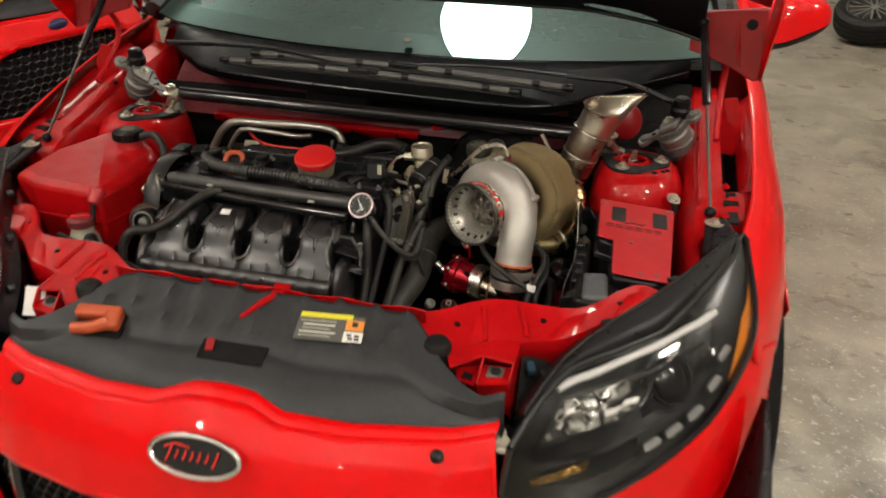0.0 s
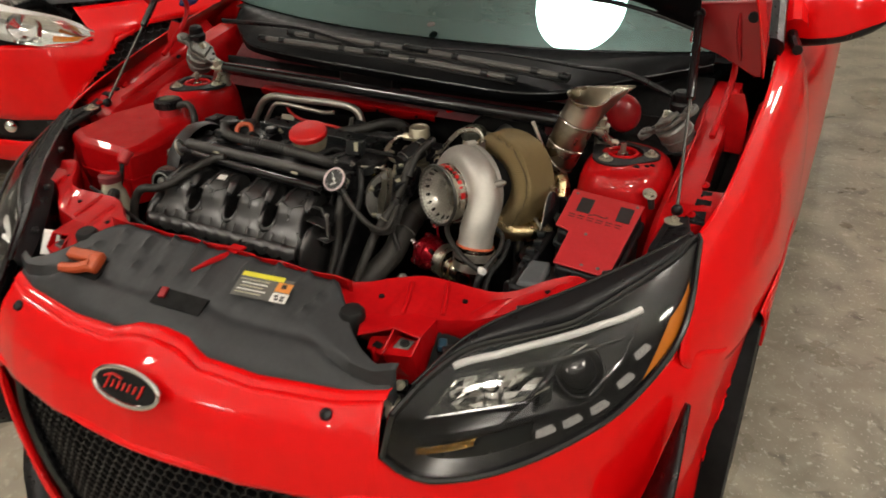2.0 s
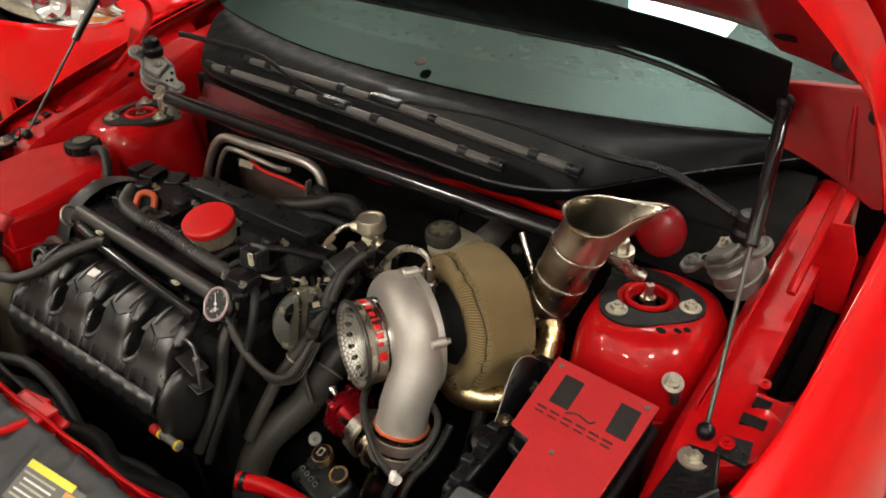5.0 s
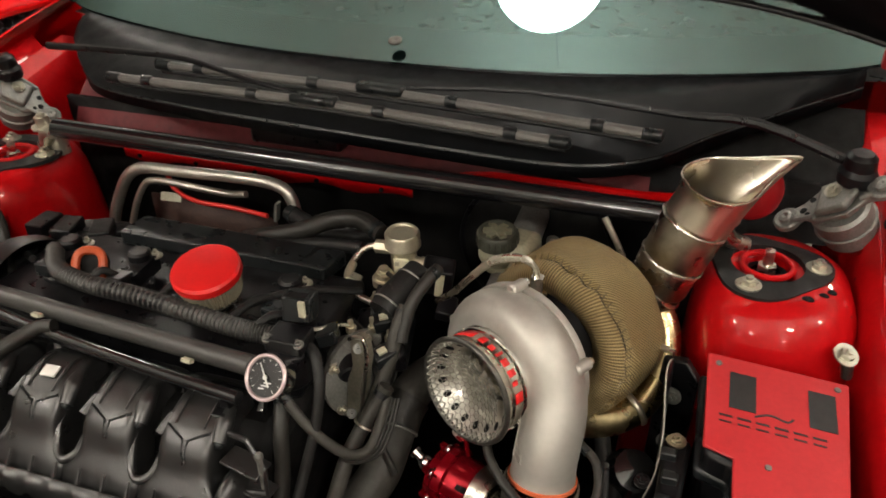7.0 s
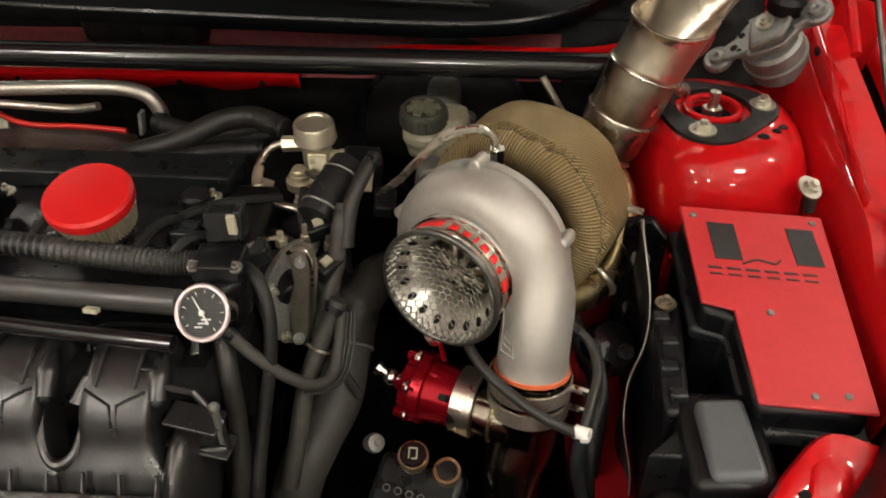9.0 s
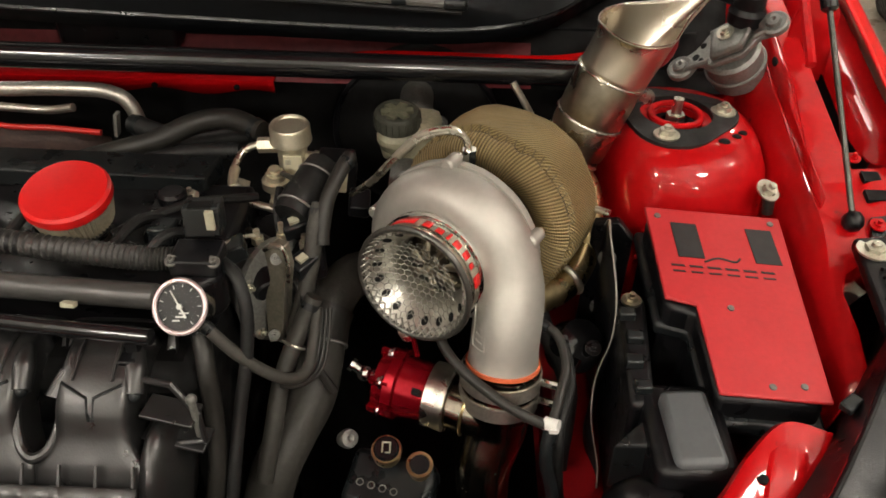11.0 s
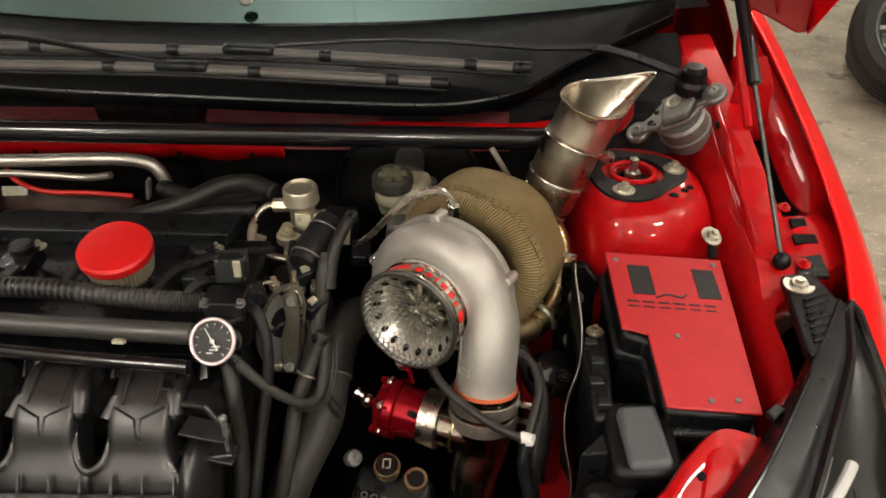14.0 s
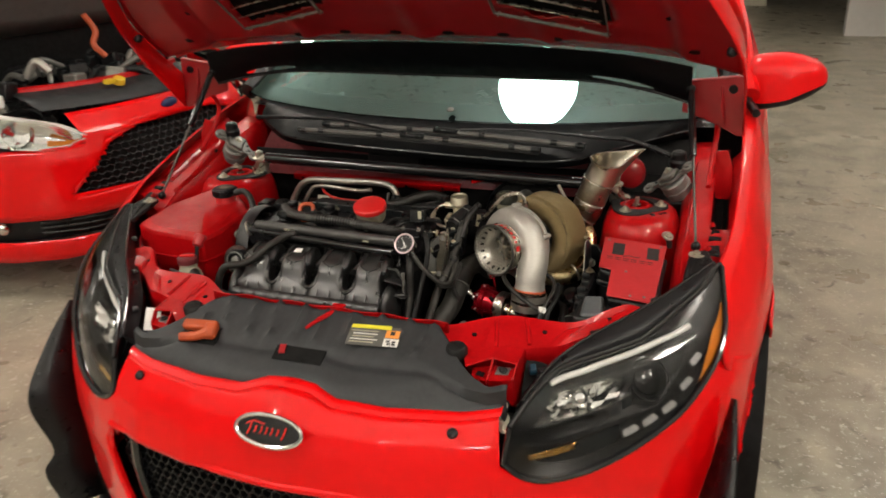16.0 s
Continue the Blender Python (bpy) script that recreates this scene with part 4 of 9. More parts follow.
trim_ = part("bonnet_trim", mt_, COWL, hood, "black bonnet rear trim with oval holes", solid=0.002)
part("trim_edge", M().tube([trim_pt(x, 1.0) for x in np.linspace(-0.655, 0.655, 60)], 0.004, seg=8, smooth=False), PLA, trim_)
for x, s in ((-0.61, 0.30), (0.61, 0.30), (-0.34, 0.172), (0.34, 0.172), (-0.21, 0.172), (0.21, 0.172), (0.07, 0.172), (-0.07, 0.172), (0.66, 0.20), (-0.66, 0.20)):
    o = hood_pt(x, s, inner(x / 0.76, s) + 0.001)
    # Each hole is a dark plate, its shaded depth put into the colour.
    part("access_hole", M().prism([o + V(1, 0, 0) * 0.016 * math.cos(a) + hd * 0.009 * math.sin(a) for a in np.linspace(0, 2 * np.pi, 16, endpoint=False)], (0, 0, 0), hn * 0.0006), FAR_DARK, hood)
for sgn in (-1, 1):
    # downturned rear corner and hinge
    m = M()
    m.grid([[hood_pt(sgn * (hood_half(s) - 0.002), s, 0.0), hood_pt(sgn * hood_half(s), s, 0.035 + 0.015 * math.sin(s * 3)), hood_pt(sgn * (hood_half(s) + 0.004), s, 0.075 * max(0.3, 1 - s * 1.4))] for s in np.linspace(0, 0.9, 24)])
    part("bonnet_flange", m, RED, hood, solid=0.003)
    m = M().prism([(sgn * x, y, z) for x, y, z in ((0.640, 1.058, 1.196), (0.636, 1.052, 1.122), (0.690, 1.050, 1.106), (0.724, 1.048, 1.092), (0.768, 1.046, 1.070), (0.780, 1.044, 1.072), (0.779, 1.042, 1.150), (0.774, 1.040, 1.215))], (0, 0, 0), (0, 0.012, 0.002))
    part("corner_panel", m, REDSHADED, hood, "folded red bonnet corner", bevel=0.003)
    part("corner_crease", M().tube([(sgn * 0.722, 1.046, 1.188), (sgn * 0.728, 1.045, 1.14), (sgn * 0.737, 1.044, 1.098)], [0.002, 0.005, 0.002], seg=8), REDSHADED, hood)
    part("corner_plug", M().lathe((sgn * 0.748, 1.043, 1.182), (0, -1, -0.1), [(-0.002, 0.011), (0.002, 0.010), (0.003, 0.005), (0.002, 0)], 16), PLA, hood)
    part("bonnet_plug", M().lathe(hood_pt(sgn * 0.735, 0.30, 0.03), (-sgn * 0.6, hn[1] * 0.8, hn[2] * 0.8), [(0, 0.012), (0.006, 0.011), (0.012, 0.006), (0.013, 0)], 16), PLA, hood)
    part("hinge", M().tube([(sgn * 0.715, 1.00, 0.955), (sgn * 0.72, 1.10, 1.02), (sgn * 0.722, 1.12, 1.07), (sgn * 0.715, 1.07, 1.12)], 0.0065, seg=8), REDBAY, hood)
    a0, a1 = V(sgn * 0.702, 0.778, 0.888), V(sgn * 0.654, 1.018, 1.185)
    mid = a0 * 0.45 + a1 * 0.55
    gs = part("gas_strut", M().cyl(a0, mid, 0.0030, seg=12), RIMD, hood, "bonnet gas strut")
    part("strut_body", M().cyl(mid, a1, 0.0085, seg=14, ch=0.003), GLOSSB, gs, "black strut cylinder")
    for q in (a0, a1):
        part("ball_joint", M().ball(q, 0.011, 12), PLA, gs)


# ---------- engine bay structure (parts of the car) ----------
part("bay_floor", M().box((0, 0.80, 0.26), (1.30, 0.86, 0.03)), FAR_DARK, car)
part("firewall", M().grid([[(x, 1.145 + 0.0 * x, z) for z in np.linspace(0.25, 0.93, 8)] for x in np.linspace(-0.62, 0.62, 20)]), FAR_DARK, car, "near-black firewall", solid=0.01)
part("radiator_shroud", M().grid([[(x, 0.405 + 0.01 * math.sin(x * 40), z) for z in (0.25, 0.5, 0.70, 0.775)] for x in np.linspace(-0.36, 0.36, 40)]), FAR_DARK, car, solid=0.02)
for s in (-1, 1):
    ap = []
    for y, zt in ((0.62, 0.80), (0.68, 0.825), (0.735, 0.850), (0.78, 0.880), (0.86, 0.897), (0.90, 0.905), (0.96, 0.920), (1.02, 0.935), (1.14, 0.965), (1.28, 0.99)):
        g_ = min(1, max(0, (y - 0.74) * 25))
        dp = 0.11 * min(1, max(0, (y - 0.865) / 0.06))
        ap.append([(s * 0.640, y, 0.27), (s * 0.645, y, 0.55), (s * 0.655, y, zt - 0.06), (s * 0.664, y, zt - 0.015), (s * 0.676, y, zt), (s * (0.682 + 0.046 * g_), y, zt + 0.002), (s * (0.685 + 0.052 * g_), y, zt + 0.003 - dp), (s * (0.688 + 0.070 * g_), y, zt + 0.004 - dp), (s * (0.690 + 0.080 * g_), y, zt + 0.004 - dp * 0.4), (s * (0.695 + 0.108 * g_), y, zt - 0.004 - 0.05 * (1 - g_))])
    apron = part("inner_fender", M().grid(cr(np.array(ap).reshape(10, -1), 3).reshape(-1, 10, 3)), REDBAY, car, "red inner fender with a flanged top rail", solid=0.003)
    for y, w, l in ((0.843, 0.018, 0.015), (0.816, 0.027, 0.015)):
        z = float(np.interp(y, [0.78, 0.86, 0.90], [0.884, 0.901, 0.909]))
        # Dark block in place of a hole, with the shade as its colour.
        part("rail_hole", M().box((s * 0.741, y, z + 0.002), (w, l, 0.005), (12, 0, 0)), FAR_DARK, apron)
    # Dark sheet added where the fender channel is only a shaded void.
    lin = []
    for y, zt, w in ((0.878, 0.902, 0.006), (0.90, 0.905, 0.013), (0.96, 0.920, 0.016), (1.02, 0.935, 0.016), (1.10, 0.955, 0.016), (1.20, 0.975, 0.016)):
        dp = 0.11 * min(1, max(0, (y - 0.865) / 0.06))
        lin.append([(s * (0.748 - w), y, zt - 0.004 - 0.3 * dp), (s * (0.750 - 0.7 * w), y, zt + 0.006 - dp), (s * (0.750 + 0.5 * w), y, zt + 0.008 - dp), (s * (0.750 + w), y, zt + 0.008 - dp * 0.42)])
    part("channel_shade", M().grid(cr(np.array(lin).reshape(6, -1), 3).reshape(-1, 4, 3)), FAR_DARK, apron, "dark sheet put in for the shade in the fender channel")
    part("rail_bolt", M().hexbolt((s * 0.733, 0.874, 0.9040), (0, -0.2, 1), 0.0045, 0.004), REDBAY, apron)
    mp = part("strut_plate", M().prism([(s * x, y, z) for x, y, z in ((0.718, 0.762, 0.876), (0.754, 0.762, 0.876), (0.751, 0.790, 0.887), (0.723, 0.786, 0.885))], (0, 0, -0.002), (0, 0, 0.003)), PLG, apron, "black strut mounting plate")
    part("plate_bolt", M().hexbolt((s * 0.727, 0.776, 0.885), (0, -0.2, 1), 0.0050, 0.004), REDBAY, mp)
    # inner flange beside the tower, leaning upright
    m = M().grid([[(s * 0.676, y, z - 0.02), (s * 0.680, y + 0.004, z + 0.015), (s * 0.684, y + 0.01, z + 0.03 * min(1, (y - 0.8) * 6))] for y, z in ((0.80, 0.885), (0.88, 0.90), (0.96, 0.92), (1.04, 0.94), (1.10, 0.955))])
    part("rail_flange", m, REDBAY, apron, solid=0.003)
    part("flange_hole", M().ball((s * 0.681, 1.020, 0.949), 0.007, 12, (0.45, 1.3, 0.8)), FAR_DARK, apron)
    # bonnet hinge bracket in the corner ahead of the screen pillar
    part("hinge_bracket", M().prism([(s * 0.712, 1.085, 0.90), (s * 0.770, 1.075, 0.90), (s * 0.768, 1.078, 0.985), (s * 0.752, 1.084, 1.025), (s * 0.728, 1.088, 1.020), (s * 0.716, 1.088, 0.975)], (0, 0, 0), (0, 0.004, 0)), REDBAY, car, bevel=0.0015)
    # strut tower
    tc0 = V(s * 0.555, 0.946, 0.004)
    prof = [(0.40, 0.122), (0.62, 0.119), (0.74, 0.113), (0.82, 0.106), (0.868, 0.099), (0.893, 0.088), (0.905, 0.073), (0.909, 0.050), (0.903, 0.028), (0.885, 0.025)]
    tw = M()
    a = np.linspace(0, 2 * np.pi, 56, endpoint=False)
    tw.grid([[tc0 + V(math.copysign(abs(math.cos(t)) ** 0.8, math.cos(t)) * r * (0.76 if s * math.cos(t) < 0 else 1.06), math.copysign(abs(math.sin(t)) ** 0.8, math.sin(t)) * r * 1.12, z) for t in a] for z, r in prof], closed_v=True)
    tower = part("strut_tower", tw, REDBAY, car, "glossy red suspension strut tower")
    part("bearing_ring", M().torus(tc0 + V(0, 0, 0.910), (0, 0, 1), 0.0285, 0.0038, 36, 10), REDBAY, tower, "red top bearing ring")
    part("bearing_cup", M().cyl(tc0 + V(0, 0, 0.885), tc0 + V(0, 0, 0.899), 0.026), FAR_DARK, tower)
    nut = M().hexbolt(tc0 + V(0, 0, 0.897), (0, 0, 1), 0.011, 0.014).cyl(tc0 + V(0, 0, 0.90), tc0 + V(0, 0, 0.930), 0.006, seg=12)
    part("top_nut", nut, STEEL, tower, "bright strut nut")
    part("tower_seam", M().tube([tc0 + V(-0.05, -0.128, 0.80), tc0 + V(0.02, -0.133, 0.803), tc0 + V(0.08, -0.105, 0.81)], 0.003, seg=6), REDBAY, tower)
    for dx, dy, r in ((0.042, -0.056, 0.0062), (0.059, -0.043, 0.0048), (0.068, -0.034, 0.0045)) if s > 0 else ():
        part("tower_hole", M().ball(tc0 + V(dx, dy, 0.9060), r, 12, (1.2, 0.8, 0.8)), FAR_DARK, tower)
    # black top plate with three bolts
    pl = [tc0 + V(0.067 * math.cos(t) * (1 + 0.12 * math.cos(3 * (t - 0.25))), 0.069 * math.sin(t) * (1 + 0.10 * math.cos(3 * (t - 0.25))), 0) for t in np.linspace(0, 2 * np.pi, 40, endpoint=False)]
    inn = [tc0 + V(0.041 * math.cos(t), 0.041 * math.sin(t), 0) for t in np.linspace(0, 2 * np.pi, 40, endpoint=False)]
    m = M().grid([[p + V(0, 0, 0.904) for p in pl], [p + V(0, 0, 0.910) for p in pl], [p + V(0, 0, 0.913) for p in inn], [p + V(0, 0, 0.906) for p in inn]], closed_v=True)
    part("tower_plate", m, RUB, tower, "black brace mounting plate", angle=50)
    for t in (-1.95, 0.12, 2.35):
        part("tower_bolt", M().hexbolt(tc0 + V(0.056 * math.cos(t), 0.056 * math.sin(t), 0.911), (0, 0, 1), 0.0085, 0.008), ZINC, tower, "zinc bolt")

# bay-side cowl
part("cowl_trough", M().grid([[(x, 1.10 + y, z) for y, z in ((-0.012, 0.872), (0.03, 0.885), (0.055, 0.93), (0.10, 0.965), (0.16, 1.0))] for x in np.linspace(-0.60, 0.40, 14)]), DUSTR, car, "dusty red cowl trough")
part("cowl_end", M().grid([[(x, 1.10 + y, z) for y, z in ((-0.012, 0.872), (0.03, 0.885), (0.055, 0.93), (0.10, 0.965), (0.16, 1.0))] for x in np.linspace(0.402, 0.67, 8)]), FAR_DARK, car, "black cowl end panel")
m = M().grid([[(x, 1.082, 0.860 + 0.004 * math.sin(x * 50)), (x, 1.080, 0.875), (x, 1.100, 0.878)] for x in np.linspace(-0.46, 0.06, 60)])
strip = part("cowl_strip", m, REDBAY, car, "red flanged cowl strip", solid=0.003)
for k in range(5):
    part("strip_hole", M().cyl((-0.43 + 0.11 * k, 1.079, 0.867), (-0.43 + 0.11 * k, 1.0765, 0.867), 0.004, seg=14), FAR_DARK, strip)
part("cowl_duct", M().box((-0.15, 1.135, 0.925), (0.16, 0.05, 0.045)), PLA, car, bevel=0.006)
part("red_seal", M().tube([(0.10, 1.07, 0.90), (0.18, 1.055, 0.925), (0.28, 1.045, 0.932), (0.42, 1.06, 0.925), (0.52, 1.09, 0.93)], 0.007, seg=8), RED, car)
# black cowl panel with its curled front lip
CL = [(-0.62, 1.20, 1.018), (-0.52, 1.10, 1.010), (-0.43, 1.035, 1.004), (-0.25, 1.008, 1.000), (-0.065, 0.995, 0.998), (0.15, 0.978, 0.998), (0.305, 0.970, 1.000), (0.40, 1.005, 1.004), (0.47, 1.085, 1.010), (0.56, 1.18, 1.018), (0.66, 1.27, 1.03)]
cl = cr(CL, 6)
wb = np.array([[np.interp(p[0], [q[0] for q in WB], [q[k] for q in WB]) for k in range(3)] for p in cl])
cowl = part("cowl_panel", M().grid([[p + V(0, 0.002, -0.018), p, p * 0.7 + w * 0.3 + V(0, 0, 0.004), p * 0.35 + w * 0.65 + V(0, 0, 0.001), w + V(0, 0.012, -0.008)] for p, w in zip(cl, wb)]), COWL, car, "black plastic cowl panel below the windscreen", solid=0.003)
part("cowl_edge", M().tube([p + V(0, -0.001, -0.002) for p in cl], 0.003, seg=6, smooth=False), PLG, cowl)


def wiper(blade, armpts, radii, clip):
    w = part("wiper", M().tube(armpts, radii, seg=8, n=3), PLA, car, "black wiper arm")
    a, b2 = V(*blade[0]), V(*blade[1])
    mid = (a + b2) / 2 + V(0, 0, 0.006)
    part("wiper_blade", M().tube([a, mid, b2], 0.0064, seg=10, n=14), mat("wiper_grey", (0.13, 0.125, 0.118), 0.42, var=0.2, scale=30) if clip == 0 else bpy.data.materials["wiper_grey"], w, "grey wiper blade spine")
    for f in (0.10, 0.36, 0.64, 0.90):
        p = a * (1 - f) + b2 * f + V(0, 0, 0.006 * 4 * f * (1 - f))
        d = unit(b2 - a)
        part("blade_clip", M().cyl(p - d * 0.008, p + d * 0.008, 0.0078, seg=12), PLG, w)
    part("blade_rubber", M().tube([a + V(0, 0.003, -0.011), mid + V(0, 0.003, -0.011), b2 + V(0, 0.003, -0.011)], 0.003, seg=6), RUB, w)
    for e, d in ((a, -1), (b2, 1)):
        dd = unit(b2 - a) * d
        part("blade_cap", M().cyl(e - dd * 0.02, e + dd * 0.006, 0.0078, seg=12, ch=0.002), PLG, w)
    part("blade_joint", M().box((a + b2) / 2 * 1.0 + V(0, 0, 0.010), (0.070, 0.020, 0.013), (0, 0, math.degrees(math.atan2(b2[1] - a[1], b2[0] - a[0])))), PLG, w, bevel=0.005)


wiper(((-0.378, 0.998, 1.036), (0.306, 0.964, 1.030)), [(-0.565, 1.082, 1.043), (-0.42, 1.063, 1.053), (-0.279, 1.045, 1.058), (-0.149, 0.996, 1.056), (-0.060, 0.982, 1.048)], [0.0065, 0.0055, 0.0045, 0.0032, 0.003], 0)
wiper(((-0.325, 1.046, 1.044), (0.411, 0.998, 1.038)), [(0.633, 1.045, 1.010), (0.520, 1.055, 1.044), (0.428, 1.041, 1.050), (0.236, 1.055, 1.054), (0.05, 1.026, 1.052)], [0.0065, 0.0066, 0.0048, 0.0026, 0.0026], 1)

# wiper drives: dirty cast brackets sloping up towards the fender
for s in (-1, 1):
    def wp(a, b, c=0.0):
        """a along the bracket towards the fender, b across it, c proud of it."""
        p = V(0.620, 1.030, 0.966) + unit(V(0.087, -0.028, 0.067)) * a + unit(V(0.10, 0.80, 0.30)) * b + unit(V(-0.50, -0.35, 0.79)) * c
        return V(s * p[0], p[1] + (0.02 if s < 0 else 0), p[2])
    wn = wp(0, 0, 1.0) - wp(0, 0, 0)
    out_ = [(-0.070, -0.010), (-0.064, -0.020), (-0.048, -0.022), (-0.036, -0.012), (-0.018, -0.026), (0.020, -0.030), (0.040, -0.014), (0.058, -0.018), (0.070, -0.006), (0.064, 0.010), (0.044, 0.014), (0.026, 0.030), (-0.016, 0.030), (-0.036, 0.012), (-0.056, 0.006)]
    pv = part("wiper_pivot", M().prism([wp(a, b) for a, b in out_], -wn * 0.009, wn * 0.0), DCAST, car, "dirty cast aluminium wiper drive bracket", bevel=0.002)
    part("pivot_boss", M().prism([wp(a, b) for a, b in ((-0.018, -0.022), (0.020, -0.026), (0.034, -0.004), (0.020, 0.020), (-0.014, 0.020))], wn * 0.0, wn * 0.012), DCAST, pv, bevel=0.004)
    part("motor_can", M().cyl(wp(0.004, -0.004, -0.062), wp(0.004, -0.004, -0.009), 0.033, 0.035, seg=28, ch=0.004), DCAST, pv, "round motor can")
    part("can_band", M().torus(wp(0.004, -0.004, -0.036), wn, 0.0345, 0.0025, 36, 8), DCAST, pv)
    for a, b in ((-0.056, -0.008), (0.058, -0.004)):
        part("pivot_washer", M().lathe(wp(a, b, -0.004), wn, [(0, 0.0165), (0.006, 0.0165), (0.008, 0.014), (0.007, 0.009), (0.012, 0.008), (0.013, 0.004), (0.010, 0.0)], 24), DCAST, pv, "dull washer and stud")
    for a, b, r in ((-0.036, -0.002, 0.0045), (-0.026, 0.012, 0.004), (0.040, 0.004, 0.004), (-0.030, -0.010, 0.003)):
        part("bracket_hole", M().cyl(wp(a, b, -0.002), wp(a, b, 0.0008), r, seg=14), FAR_DARK, pv)
    for (a, b), (c, d) in (((-0.050, -0.014), (-0.020, -0.020)), ((0.034, -0.012), (0.050, -0.012)), ((-0.016, 0.026), (0.022, 0.026))):
        part("bracket_rib", M().tube([wp(a, b, 0.001), wp(c, d, 0.003)], 0.0035, seg=8), DCAST, pv)
    part("bracket_screw", M().hexbolt(wp(0.004, 0.004, 0.012), wn, 0.006, 0.006), ZINC, pv)
    cap0 = wp(0.030, 0.020, 0.012)
    part("pivot_cap", M().lathe(cap0, (0, -0.1, 1), [(-0.01, 0.021), (0.004, 0.022), (0.010, 0.018), (0.012, 0.0185), (0.024, 0.017), (0.029, 0.012), (0.030, 0)], 22), PLA, pv, "black rubber pivot cap")
part("red_grommet", M().ball((0.528, 1.03, 0.968), 0.037, 22, (1, 0.7, 1.1)), REDSHADED, car)

# front panel: red slam panel with pressed beads
RH = [(0.14, 0.377, 0.822), (0.22, 0.386, 0.822), (0.27, 0.402, 0.822), (0.325, 0.443, 0.824), (0.37, 0.464, 0.824), (0.47, 0.467, 0.822), (0.51, 0.485, 0.824), (0.548, 0.530, 0.829), (0.585, 0.562, 0.831), (0.622, 0.556, 0.827)]
FH = [(0.14, 0.350, 0.812), (0.21, 0.350, 0.810), (0.27, 0.350, 0.808), (0.325, 0.352, 0.802), (0.37, 0.374, 0.797), (0.43, 0.402, 0.799), (0.475, 0.416, 0.804), (0.52, 0.456, 0.809), (0.56, 0.487, 0.812), (0.612, 0.525, 0.816)]
RE = [(-x, y, z) for x, y, z in RH[::-1]] + [(0.0, 0.376, 0.824)] + RH
FE = [(-x, y, z) for x, y, z in FH[::-1]] + [(0.0, 0.350, 0.814)] + FH
re_, fe_ = cr(RE, 8), cr(FE, 8)
m = M()
gg = []
for i, (a, c) in enumerate(zip(re_, fe_)):
    row = [a + V(0, 0.004, -0.045), a + V(0, 0.003, -0.004), a]
    for v in (0.2, 0.4, 0.6, 0.8, 1.0):
        p = a * (1 - v) + c * v
        bead = 0.003 * (1 if int(i / 6) % 3 == 1 and 0.3 < v < 0.9 else 0)
        row.append(p + V(0, 0, bead - 0.004))
    row.append(c + V(0, -0.006, -0.05))
    gg.append(row)
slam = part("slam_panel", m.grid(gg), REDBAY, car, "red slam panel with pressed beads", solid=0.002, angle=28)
part("slam_flange", M().grid([[(x, 0.378, 0.815), (x, 0.376, 0.836 + 0.002 * math.sin(x * 60)), (x, 0.3715, 0.8395 + 0.002 * math.sin(x * 60))] for x in np.linspace(-0.275, 0.262, 60)]), REDBAY, slam, "thin red flange behind the cover", solid=0.002)
